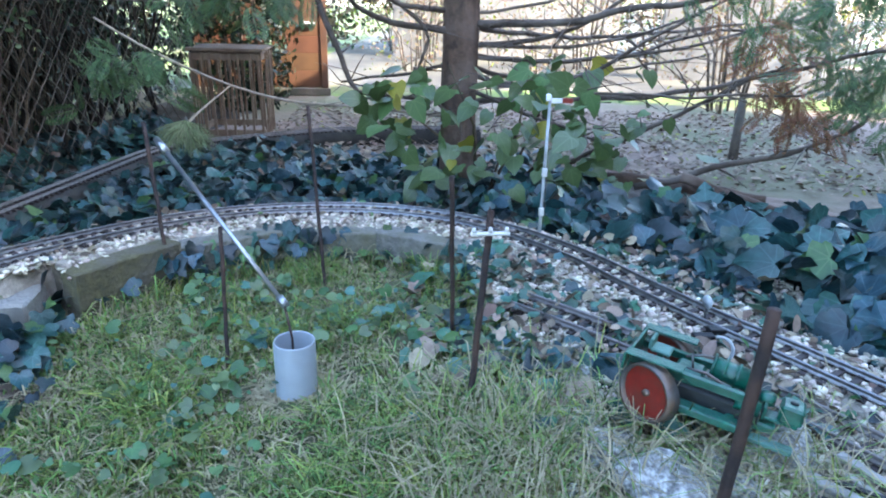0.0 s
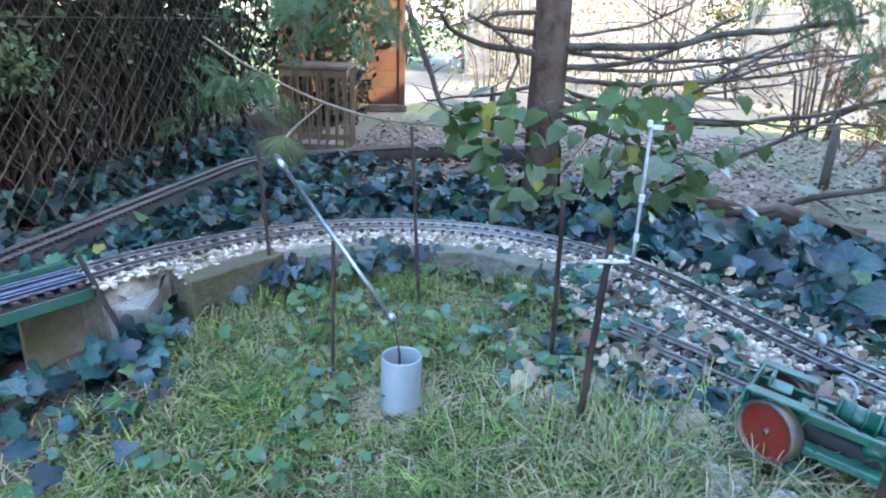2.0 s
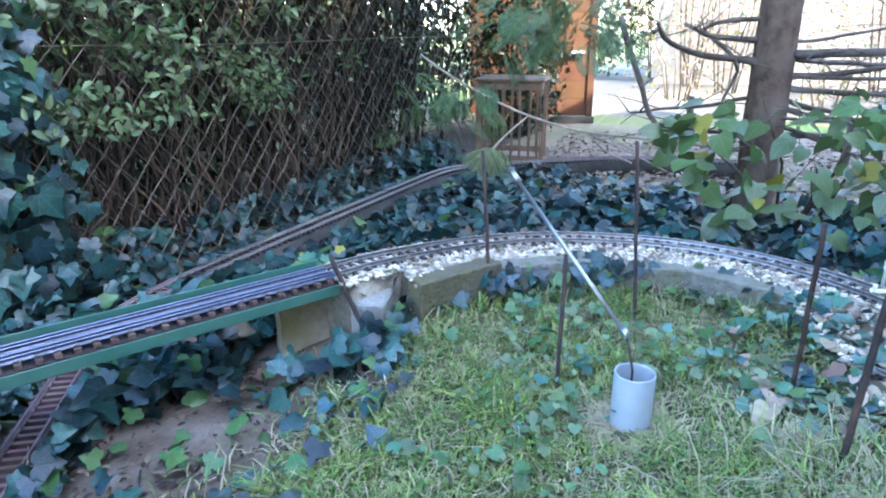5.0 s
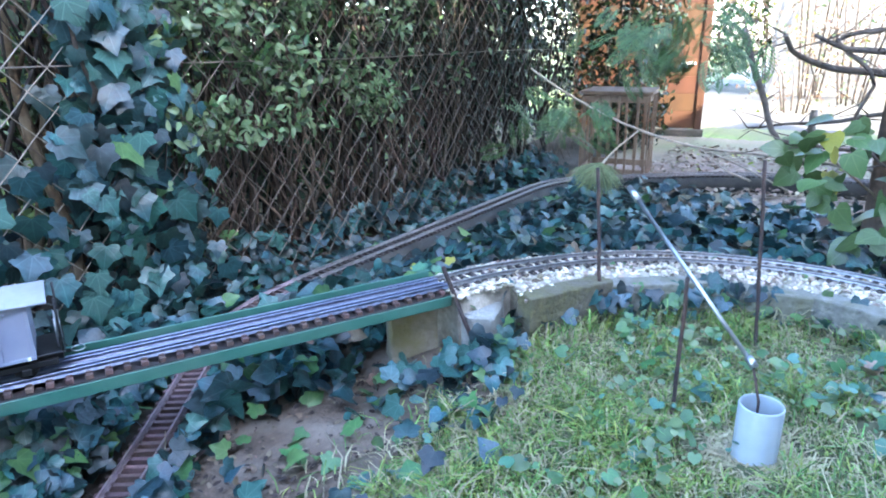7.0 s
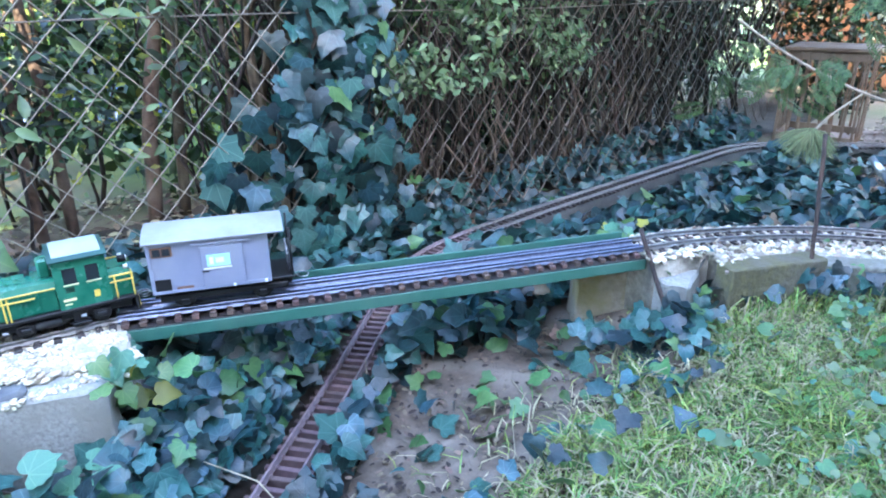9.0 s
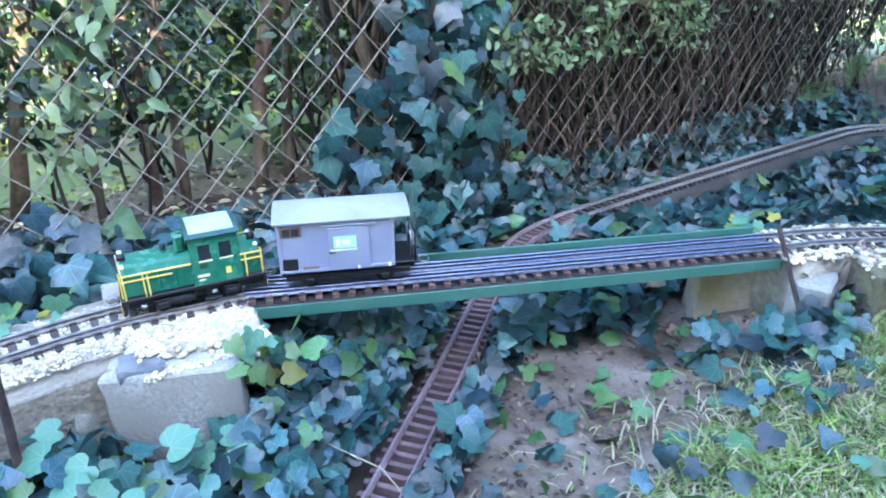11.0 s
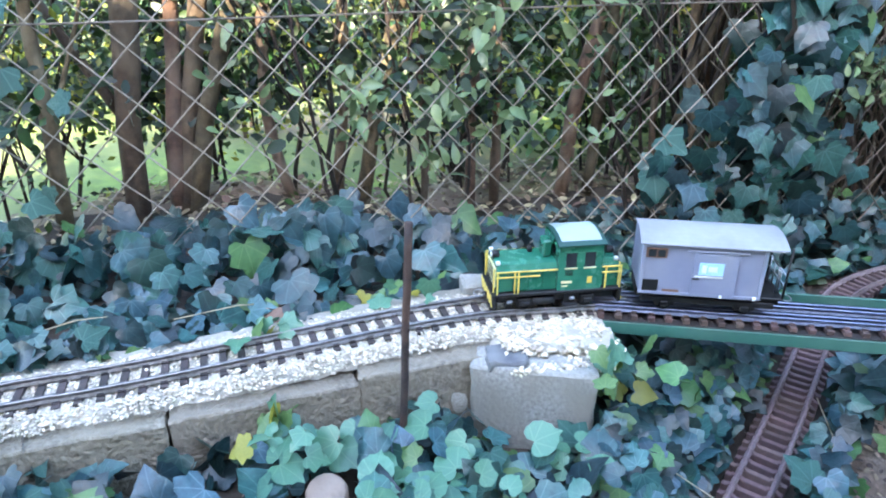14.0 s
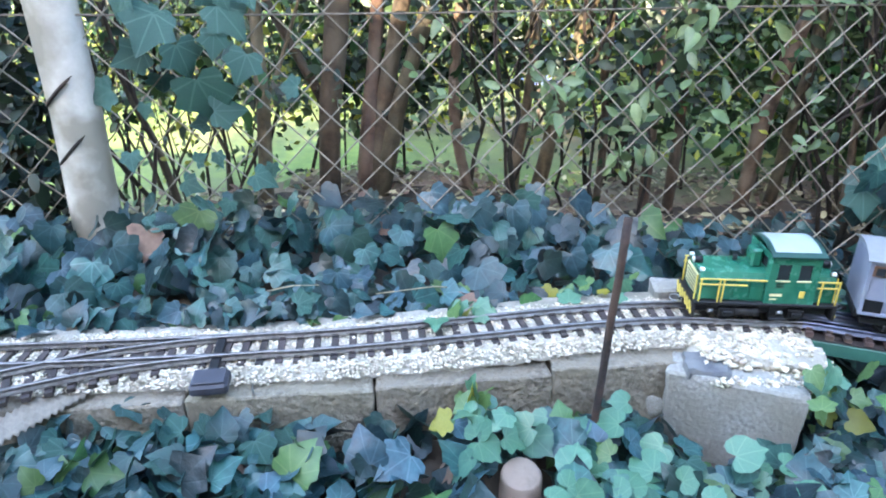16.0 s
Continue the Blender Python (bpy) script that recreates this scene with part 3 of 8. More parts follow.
# ---- the bridge ----
def build_bridge():
    root = tagged(new("bridge"), "green painted metal girder bridge carrying a model track", "model bridge")
    d = (BRIDGE_B - BRIDGE_A).normalized()
    length = (BRIDGE_B - BRIDGE_A).length
    ang = math.degrees(math.atan2(d.y, d.x)) - 90
    mid = BRIDGE_A.lerp(BRIDGE_B, 0.5)
    root.matrix_world = pose(mid.x, mid.y, mid.z, 0, 0, ang)
    for x, zt in ((0.037, -0.0185), (-0.0445, 0.004)):
        bm = bmesh.new()
        box(bm, 0.004, length, zt + 0.0365, x=x, z=(zt - 0.0365) / 2, bevel=0.0006)
        box(bm, 0.020, length, 0.003, x=x - math.copysign(0.010, x), z=-0.0365, bevel=0.0006)
        part("girder", bm_mesh("girder", bm, BRIDGE_GREEN), root)
    bm = bmesh.new()
    box(bm, 0.082, length - 0.004, 0.003, x=-0.004, z=-0.0178)
    part("deck", bm_mesh("deck", bm, TIE), root, "dark deck plate under the ties")
    for k in range(7):
        bm = bmesh.new()
        box(bm, 0.08, 0.008, 0.014, x=-0.004, y=-length / 2 + 0.05 + k * (length - 0.1) / 6, z=-0.027)
        part("cross_brace", bm_mesh("cross_brace", bm, BRIDGE_GREEN), root)
    return root


build_bridge()


# ---- ballast, embankments, walls ----


def ico():
    bm = bmesh.new()
    bmesh.ops.create_icosphere(bm, subdivisions=1, radius=0.5)
    v = np.array([p.co for p in bm.verts])
    f = np.array([[p.index for p in t.verts] for t in bm.faces])
    bm.free()
    return v, f


STONE_V, STONE_F = ico()


def stones(name, P, size, material, label, flat=0.65):
    """Loose stones: rough little lumps, each of its own shape."""
    n = len(P)
    V = np.empty((n, len(STONE_V), 3))
    for i in range(n):
        s = rng.uniform(0.65, 1.15, 3) * np.array([1, 1, flat])
        v = STONE_V * s * rng.uniform(0.65, 1.25, (len(STONE_V), 1))
        V[i] = P[i] + size[i] * (v @ np.array(Euler((rng.uniform(-.4, .4), rng.uniform(-.4, .4), rng.uniform(0, 6.3))).to_matrix()).T)
    F = (np.arange(n)[:, None, None] * len(STONE_V) + STONE_F[None]).reshape(-1, 3)
    return tagged(new(name, mesh_np(name, V, [(F, 0)], material)), label, "gravel", kind="stuff")


def bed(name, line, profile, material, label, rough=0.004):
    v, q = sweep(line[::2], profile, closed=False)
    v = v + np.stack([fbm(v[:, 0], v[:, 1], 60.0, 1.0), fbm(v[:, 0], v[:, 1], 60.0, 5.0), fbm(v[:, 0], v[:, 1], 45.0, 9.0)], 1) * rough
    k, m = len(profile), len(v)
    caps = np.array([(0, i, i + 1) for i in range(1, k - 1)] + [(m - k, m - k + i + 1, m - k + i) for i in range(1, k - 1)])
    return tagged(new(name, smooth(mesh_np(name, v, [(q, 0), (caps, 0)], material))), label, "ballast", kind="structure")


PIER_END = cut(PIER_LINE, PIER_LINE[0], (-1.145, 0.133))
bed("ballast_bed_1", PIER_END, [(0.15, -0.12), (0.080, -0.016), (0.038, -0.0125), (0.0, -0.0125), (-0.038, -0.0125), (-0.052, -0.018), (-0.057, -0.03)], BALLAST, "pale mortared ballast under the raised track")
LOOP_BED = cut(MAIN, (-0.672, 0.985), MAIN[-1])
bed("ballast_bed_2", LOOP_BED, [(0.17, -0.13), (0.075, -0.022), (0.04, -0.0135), (-0.04, -0.0135), (-0.075, -0.020), (-0.098, -0.027), (-0.104, -0.12)], BALLAST_DARK, "gravel embankment under the curved track")


def ballast_points(line, n, lo, hi, depth):
    d, left = frames_of(line)
    i = rng.integers(0, len(line), n)
    o = rng.uniform(lo, hi, n)
    P = line[i] + left[i] * o[:, None] + d[i] * rng.uniform(-0.004, 0.004, n)[:, None]
    P[:, 2] += np.where(np.abs(o) < 0.045, -0.0135, -0.0135 - (np.abs(o) - 0.045) * depth) + rng.normal(0, 0.0012, n)
    return P


P = ballast_points(PIER_END, 20000, -0.068, 0.080, 0.25)
P[:, 2] += 0.0012
stones("white_gravel", P, 0.0022 + 0.0050 * rng.uniform(0, 1, len(P)) ** 1.4, GRAVEL_WHITE, "white crushed limestone ballast between the rails", 0.5)
LOOP_START = cut(MAIN, BRIDGE_B, (-0.665, 1.0))
bed("ballast_bed_3", LOOP_START, [(0.12, -0.15), (0.055, -0.020), (0.038, -0.0135), (-0.038, -0.0135), (-0.052, -0.022), (-0.060, -0.16)], BALLAST_DARK, "narrow gravel bed at the end of the bridge")
P = np.concatenate([ballast_points(LOOP_BED, 8000, -0.105, 0.085, 0.28), ballast_points(LOOP_START, 450, -0.058, 0.06, 0.28)])
stones("mixed_gravel", P, rng.uniform(0.008, 0.016, len(P)), GRAVEL_MIX, "beige and grey gravel ballast along the curve")


def rough_block(name, sx, sy, sz, material, rough=0.003, cuts=5, bevel=0.004):
    """A cast block with worn, uneven faces and rounded edges."""
    bm = bmesh.new()
    box(bm, sx, sy, sz, bevel=bevel)
    bmesh.ops.subdivide_edges(bm, edges=[e for e in bm.edges if e.calc_length() > 0.02], cuts=cuts, use_grid_fill=True)
    for v in bm.verts:
        p = v.co * 40 + Vector((sx * 97, sy * 31, 0))
        q = v.co * 130 + Vector((sx * 53, 0, 0))
        v.co += Vector((noise.noise(p) + 0.5 * noise.noise(q), noise.noise(p + Vector((9, 0, 0))) + 0.5 * noise.noise(q + Vector((9, 0, 0))), noise.noise(p + Vector((0, 9, 0))))) * rough
    me = bm_mesh(name, bm, material, True)
    me.set_sharp_from_angle(angle=radians(32))
    return me


def wall_along(name, line, offset, height, thick, top, piece, label, material=CONCRETE, rough=0.0018, mossy=0):
    """A low retaining wall of cast blocks along a line: every block an object of its own."""
    root = tagged(new(name), label, "low wall", kind="structure")
    d, left = frames_of(line)
    w = line + left * offset
    s = np.concatenate([[0], np.cumsum(np.linalg.norm(np.diff(w, axis=0), axis=1))])
    k = max(int(s[-1] / piece), 1)
    for j in range(k):
        a, b = s[-1] * j / k, s[-1] * (j + 1) / k
        pa = np.array([np.interp(a, s, w[:, c]) for c in range(3)])
        pb = np.array([np.interp(b, s, w[:, c]) for c in range(3)])
        ln = float(np.linalg.norm(pb - pa)) - 0.003
        me = rough_block("wall_block", ln, thick, height, MOSSY if j < mossy else material, rough, 9, 0.0022)
        mid = (pa + pb) / 2
        part("wall_block", me, root, at=pose(mid[0], mid[1], mid[2] + top - height / 2 + random.uniform(-.004, .004), 0, random.uniform(-.8, .8), math.degrees(math.atan2(pb[1] - pa[1], pb[0] - pa[0]))))
    return root


wall_along("wall_curve", cut(MAIN, (-0.674, 0.980), (0.12, 1.24)), -0.097, 0.115, 0.045, -0.020, 0.185, "curved retaining wall of mossy concrete blocks", mossy=1)
wall_along("wall_pier", cut(MAIN, (-1.214, -0.877), (-1.158, 0.03)), -0.064, 0.16, 0.043, -0.027, 0.215, "cracked concrete retaining wall under white ballast", WALL_CONCRETE, 0.0034)

# ---- posts, pipe and rods ----
def rust_post(top, foot, r=0.006, label="rusty iron stake standing in the grass"):
    bm = bmesh.new()
    a, b = Vector(foot), Vector(top)
    pts = [a - (b - a).normalized() * 0.06] + [a.lerp(b, k / 8) + Vector((random.uniform(-1, 1), random.uniform(-1, 1), 0)) * 0.0008 for k in range(9)]
    tube(bm, pts, r, 8)
    return tagged(new("iron_stake", bm_mesh("iron_stake", bm, RUST, True)), label, "stake", "iron stakes")


rust_post((0.017, 0.815, 0.205), (0.026, 0.861, -0.05), 0.0034)
rust_post((0.058, 0.668, 0.205), (0.042, 0.644, -0.04), 0.0040)
rust_post((-0.708, 0.86, 0.062), (-0.627, 0.843, -0.09), 0.0040)
rust_post((-0.517, 1.127, 0.209), (-0.475, 1.06, -0.08), 0.0037)
rust_post((-0.298, 0.838, 0.120), (-0.294, 0.80, -0.08), 0.0030)
rust_post((-0.236, 1.16, 0.240), (-0.205, 1.09, -0.08), 0.0032)
rust_post((0.2515, 0.43, 0.207), (0.240, 0.43, -0.05), 0.0052)
rust_post((-1.070, -0.148, 0.212), (-1.056, -0.170, -0.12), 0.0050)


def build_pipe():
    root = tagged(new("drain_pipe"), "upright grey plastic pipe sunk in the lawn", "pipe")
    root.matrix_world = pose(-0.182, 0.738, -0.1)
    bm = bmesh.new()
    R, r, h = 0.027, 0.0245, 0.102
    prof = [(R, -0.06), (R, h - 0.002), (R - 0.0008, h), (r + 0.0006, h), (r, h - 0.002), (r, -0.06)]
    ring = [[bm.verts.new((a * math.cos(2 * math.pi * k / 40), a * math.sin(2 * math.pi * k / 40), z)) for k in range(40)] for a, z in prof]
    for a, b in zip(ring, ring[1:]):
        for k in range(40):
            bm.faces.new((a[k], a[(k + 1) % 40], b[(k + 1) % 40], b[k]))
    part("pipe_wall", bm_mesh("pipe_wall", bm, PVC, True), root)
    bm = bmesh.new()
    bmesh.ops.create_circle(bm, cap_ends=True, segments=32, radius=0.0246)
    part("pipe_floor", bm_mesh("pipe_floor", bm, PVC_IN), root, at=pose(0, 0, -0.03))


build_pipe()


def build_rod():
    root = tagged(new("aerial_rod"), "bright steel rod leaning on a thin dark pin in the pipe", "rod")
    a, b = Vector((-0.199, 0.766, 0.040)), Vector((-0.392, 0.915, 0.204))
    bm = bmesh.new()
    tube(bm, [a, a.lerp(b, 0.5), b], [0.0029, 0.0031, 0.0033], 10)
    part("rod", bm_mesh("rod", bm, CHROME, True), root)
    bm = bmesh.new()
    tube(bm, [a + (a - b).normalized() * 0.004, a + (b - a).normalized() * 0.012], 0.0055, 10)
    part("ferrule", bm_mesh("ferrule", bm, CHROME, True), root)
    bm = bmesh.new()
    tube(bm, [a, (-0.186, 0.745, 0.0), (-0.184, 0.741, -0.12)], 0.0018, 6)
    part("pin", bm_mesh("pin", bm, RUST, True), root, "thin dark iron pin")
    bm = bmesh.new()
    tube(bm, [b, b + (b - a).normalized() * 0.03], [0.006, 0.0045], 10)
    part("tip", bm_mesh("tip", bm, CHROME, True), root)


build_rod()


# ---- the fence ----
def fence_x(y):
    return FENCE_X0 + FENCE_SLOPE * y


def build_fence():
    root = tagged(new("chain_link_fence"), "galvanised chain-link fence with ivy growing through it", "fence", kind="structure")
    pitch, rows, z0 = 0.040, 36, -0.16
    meshes = []
    for odd in (0, 1):
        bm = bmesh.new()
        pts = [(((k + odd) % 2) * pitch, 0.0016 * (1 if k % 2 else -1), z0 + k * pitch) for k in range(rows + 1)]
        tube(bm, pts, 0.0018, 5, cap=False)
        meshes.append(bm_mesh("wire", bm, STEEL))
        # darker copy for the far wires: rust brown plus dimmer light
        rusty = meshes[-1].copy()
        rusty.materials[0] = RUSTY_DIM_WIRE
        meshes.append(rusty)
    ang = math.degrees(math.atan2(1, FENCE_SLOPE))
    y, k = -1.35, 0
    while y < 3.3:
        part("wire", meshes[2 * (k % 2) + int(y > 0.75 + 0.25 * random.uniform(-1, 1))], root, at=pose(fence_x(y), y, 0, 0, 0, ang))
        y += pitch
        k += 1
    for z in (0.40, 0.93):
        bm = bmesh.new()
        tube(bm, [(fence_x(yy) + 0.003, yy, z + 0.004 * math.sin(yy * 3)) for yy in np.linspace(-1.3, 3.3, 24)], 0.0016, 5)
        part("tension_wire", bm_mesh("tension_wire", bm, RUSTY_DIM_WIRE), root)
    return root


build_fence()

# ---- ivy ----
def gnormal(x, y):
    e = 0.03
    return np.stack([-(ground_z(x + e, y) - ground_z(x - e, y)) / (2 * e), -(ground_z(x, y + e) - ground_z(x, y - e)) / (2 * e), np.ones_like(x)], 1)


LEAF_MESHES = {}


def leaf_mesh(key, leaf, material):
    if key not in LEAF_MESHES:
        LEAF_MESHES[key] = smooth(leaf_coords(mesh_np("leaf", leaf[0], [(np.array(leaf[1]), 0)], material), leaf[0]))
    return LEAF_MESHES[key]


def place_leaf(me, p, n, size, spin, root):
    n = Vector(n).normalized()
    ref = Vector((0, 0, 1)) if abs(n.z) < 0.9 else Vector((1, 0, 0))
    u = ref.cross(n).normalized()
    v = n.cross(u)
    x = u * math.cos(spin) + v * math.sin(spin)
    y = -u * math.sin(spin) + v * math.cos(spin)
    m = Matrix((x, y, n)).transposed().to_4x4()
    return part("leaf", me, root, at=Matrix.Translation(p) @ m @ Matrix.Diagonal((size, size, size, 1)))


def leafy(name, label, category, P, Nr, size, spin, leaf, mats, mi=None, single=0, kind="", leaf_part="foliage"):
    """A plant of many leaves: the first ones objects of their own, the rest joined."""
    root = tagged(new(name), label, category, kind=kind)
    n = min(single, len(P))
    for i in range(n):
        k = 0 if mi is None else int(mi[i])
        place_leaf(leaf_mesh((name, k), leaf, mats[k]), P[i], Nr[i], float(size[i]), float(spin[i]), root)
    if len(P) > n:
        half = n + (len(P) - n) // 2 if leaf is IVY_LEAF else len(P)
        for a, b, shape in ((n, half, leaf), (half, len(P), IVY_LEAF_B)):
            if b > a:
                part(leaf_part, scatter_mesh(leaf_part, *shape, P[a:b], Nr[a:b], size[a:b], spin[a:b], mats, None if mi is None else mi[a:b]), root, kind="stuff")
    return root


IVY_MATS = [IVY, IVY_YOUNG, DEAD_LEAF]


def ivy_on_ground(name, label, x, y, lift, size, single=0, young=0.04, tilt=0.85, lean=(0.25, -0.25), hang=0.0):
    n = len(x)
    lift = lift * 1.25 * np.clip((near_line(x, y, LOWER) - 0.055) / 0.07, 0.0, 1.0)
    z = ground_z(x, y) + lift
    z = np.where((near_line(x, y, LOWER) < 0.15) & (y > 1.18), np.minimum(z, -0.195), z)
    Nr = gnormal(x, y) + np.stack([rng.normal(lean[0], tilt, n), rng.normal(lean[1], tilt, n), np.zeros(n)], 1)
    mi = rng.choice([0, 1, 2], n, p=[1 - young - 0.012, young, 0.012])
    return leafy(name, label, "ivy", np.stack([x, y, z], 1), Nr, size, math.pi + rng.normal(0, hang, n) if hang else rng.uniform(0, 6.3, n), IVY_LEAF, IVY_MATS, mi, single)


def dirt_patch(x, y):
    u = (x + 0.75) * 0.20 + (y - 0.53) * 0.98
    v = (x + 0.75) * 0.98 - (y - 0.53) * 0.20
    return np.where(near_line(x, y, LOWER) < 0.085, 9.0, (u / 0.34) ** 2 + (v / 0.19) ** 2)


def sample(n, x0, x1, y0, y1, keep):
    x, y = rng.uniform(x0, x1, n), rng.uniform(y0, y1, n)
    k = keep(x, y)
    return x[k], y[k]


bridge_off = lambda x, y: (x - BRIDGE_A.x) * 0.88 - (y - BRIDGE_A.y) * 0.475   # to the lawn's side of the bridge
# the slope along the fence and behind the curve
x, y = sample(6600, -1.46, 0.45, 0.95, 2.75, lambda x, y: (near_line(x, y, MAIN) > 0.125) & (near_line(x, y, LOWER) > 0.072) & (np.hypot(x + 0.2, y - 0.74) > 0.66) & (bridge_off(x, y) < -0.06 + 99 * (y > 1.2))
              & (x > fence_x(y) - 0.10) & ((y < 2.62) | (x < -0.5)) & (rng.uniform(0, 1, len(x)) < np.where(x > -0.1, 0.55, 0.95) * np.where((y > 2.2) & (x > -0.9), 0.4, 1.0)))
ivy_on_ground("ivy", "dense dark ivy covering the slope below the fence", x, y, rng.uniform(0.0, 0.055, len(x)), rng.uniform(0.026, 0.052, len(x)), 40)
# thick along the fence's foot
y = rng.uniform(0.95, 3.0, 1500)
x = fence_x(y) + rng.uniform(-0.07, 0.12, 1500)
k = near_line(x, y, LOWER) > 0.066
x, y = x[k], y[k]
ivy_on_ground("ivy", "ivy heaped against the foot of the fence", x, y, rng.uniform(0.0, 0.10, len(x)) * np.clip(1 - (x - fence_x(y)) / 0.14, 0.2, 1), rng.uniform(0.022, 0.044, len(x)), 20, lean=(0.6, -0.3))
# over the curved wall
x, y = sample(5000, -0.62, 0.10, 0.95, 1.27, lambda x, y: (np.abs(near_line(x, y, MAIN) - 0.115) < 0.02) & (y < 1.26) & (rng.uniform(0, 1, len(x)) < 0.55 * (fbm(x, y, 7.0, 15.0) > 0.12)))
n = len(x)
leafy("ivy", "ivy trailing over the curved wall", "ivy", np.stack([x, y, rng.uniform(-0.085, -0.005, n)], 1), np.stack([rng.normal(-0.1, 0.4, n), rng.normal(-0.7, 0.3, n), np.full(n, 0.7)], 1), rng.uniform(0.018, 0.036, n), math.pi + rng.normal(0, 0.7, n), IVY_LEAF, IVY_MATS, rng.choice([0, 1], n, p=[0.85, 0.15]), 20)
# under the bridge
x, y = sample(2500, -1.46, -0.60, 0.10, 1.02, lambda x, y: (near_line(x, y, LOWER) > 0.062) & (dirt_patch(x, y) > 1.0) & ((near_line(x, y, MAIN) > 0.11) | (bridge_off(x, y) > -0.9)) & (bridge_off(x, y) < 0.26)
              & (rng.uniform(0, 1, len(x)) < np.where(bridge_off(x, y) > 0.12, 0.25, 0.95)) & ((y < 0.78) | (x < -0.9) | (rng.uniform(0, 1, len(x)) < 0.5)) & ((np.hypot(x + 0.775, y - 0.885) > 0.118) & (bridge_off(x, y) < 0.20) & (np.hypot(x + 0.66, y - 0.89) > 0.06)))
ivy_on_ground("ivy", "dark ivy spreading under the green bridge", x, y, rng.uniform(0.0, 0.075, len(x)), rng.uniform(0.025, 0.052, len(x)), 60)
# between the block and the low track
x, y = sample(3600, -1.25, -0.74, 0.04, 0.85, lambda x, y: (near_line(x, y, LOWER) > 0.054) & (near_line(x, y, LOWER) < np.where((x < -0.74 - 0.61 * y), 0.17, 0.085)) & (np.hypot(x + 1.035, y) > 0.10) & (rng.uniform(0, 1, len(x)) < np.where(x < -0.74 - 0.61 * y, 0.95, 0.55)))
n = len(x)
leafy("ivy", "grey-green ivy filling the hollow beside the low track", "ivy", np.stack([x, y, np.maximum(ground_z(x, y), -0.178) + 0.004 + rng.uniform(0.0, 0.085, n) * np.clip((near_line(x, y, LOWER) - 0.035) / 0.06, 0.1, 1)], 1), np.stack([rng.normal(0.6, 0.5, n), rng.normal(-0.3, 0.5, n), np.full(n, 0.9)], 1), rng.uniform(0.022, 0.042, n), rng.uniform(0, 6.3, n), IVY_LEAF, IVY_MATS, rng.choice([0, 1], n, p=[0.92, 0.08]), 30)
# before the pier wall
x, y = sample(1700, -1.10, -0.50, -0.95, 0.13, lambda x, y: (near_line(x, y, LOWER) > 0.062) & ((near_line(x, y, MAIN) > 0.092)) & ((y < -0.02) | (x > -0.99)) & (np.hypot(x + 0.985, y + 0.28) > 0.056) & (dirt_patch(x, y) > 1.1)
              & (rng.uniform(0, 1, len(x)) < np.where(x > -0.8, 0.6, 0.95)))
ivy_on_ground("ivy", "fresh green ivy and ground cover before the pier wall", x, y, rng.uniform(0.0, 0.055, len(x)) * np.clip((x + 1.25) / 0.2, 0.5, 1), rng.uniform(0.026, 0.050, len(x)), 60, young=0.09)
# behind the raised track, up against the fence
x, y = sample(800, -1.52, -1.225, -1.30, 0.30, lambda x, y: near_line(x, y, MAIN) > 0.066)
lift = np.clip((-1.27 - x) / 0.16, 0.1, 1) * rng.uniform(0.0, 0.085, len(x)) * np.where(y < 0.1, 1, 0.6)
ivy_on_ground("ivy", "bank of dark ivy between the raised track and the fence", x, y, lift, rng.uniform(0.030, 0.062, len(x)), 60, lean=(0.9, -0.3), tilt=0.7, hang=0.8)
# over the wall beside the turnout
x, y = sample(420, -1.165, -1.02, -1.15, -0.50, lambda x, y: (y < -0.52) & (np.hypot(x + 1.15, y + 0.64) > 0.062) & ((x > -1.14) | (y < -0.68)) & (x > -1.13 + 0.35 * (-0.75 - y) * (y < -0.75)))
ivy_on_ground("ivy", "ivy spilling over the low wall beside the turnout", x, y, rng.uniform(0.01, 0.062, len(x)) * np.clip((-0.48 - y) / 0.12, 0.2, 1), rng.uniform(0.022, 0.042, len(x)), 40, lean=(0.6, -0.2))
x, y = sample(1500, -1.33, -1.225, -1.25, 0.12, lambda x, y: (near_line(x, y, MAIN) > 0.064) & (near_line(x, y, MAIN) < 0.105) & (rng.uniform(0, 1, len(x)) < 0.45))
ivy_on_ground("ivy", "ivy leaves hanging over the far edge of the ballast", x, y, rng.uniform(0.008, 0.03, len(x)), rng.uniform(0.020, 0.040, len(x)), 30, lean=(0.6, -0.3), young=0.07)
# under the stems behind the fence
x, y = sample(900, -1.70, -1.48, -1.35, 0.95, lambda x, y: rng.uniform(0, 1, len(x)) < np.clip((x + 1.72) / 0.15, 0, 1))
ivy_on_ground("ivy", "dark ivy creeping among the hedge stems", x, y, rng.uniform(0.0, 0.035, len(x)) * np.clip((x + 1.8) / 0.25, 0.15, 1), rng.uniform(0.022, 0.042, len(x)), 20, lean=(0.7, -0.2))
# beside the track to the right
x, y = sample(1900, 0.20, 1.25, 0.62, 1.50, lambda x, y: (near_line(x, y, MAIN) > 0.11) & (x + 0.6 * y > 0.95) & (x > 0.33 + (1.0 - y) * 0.62) & (rng.uniform(0, 1, len(x)) < np.where(y > 1.3, 0.4, 0.9)))
ivy_on_ground("ivy", "bushy clump of large dark ivy leaves beside the track", x, y, rng.uniform(0.0, 0.075, len(x)) * np.clip(near_line(x, y, MAIN) / 0.25, 0.25, 1), rng.uniform(0.030, 0.066, len(x)), 30, lean=(-0.2, -0.5))
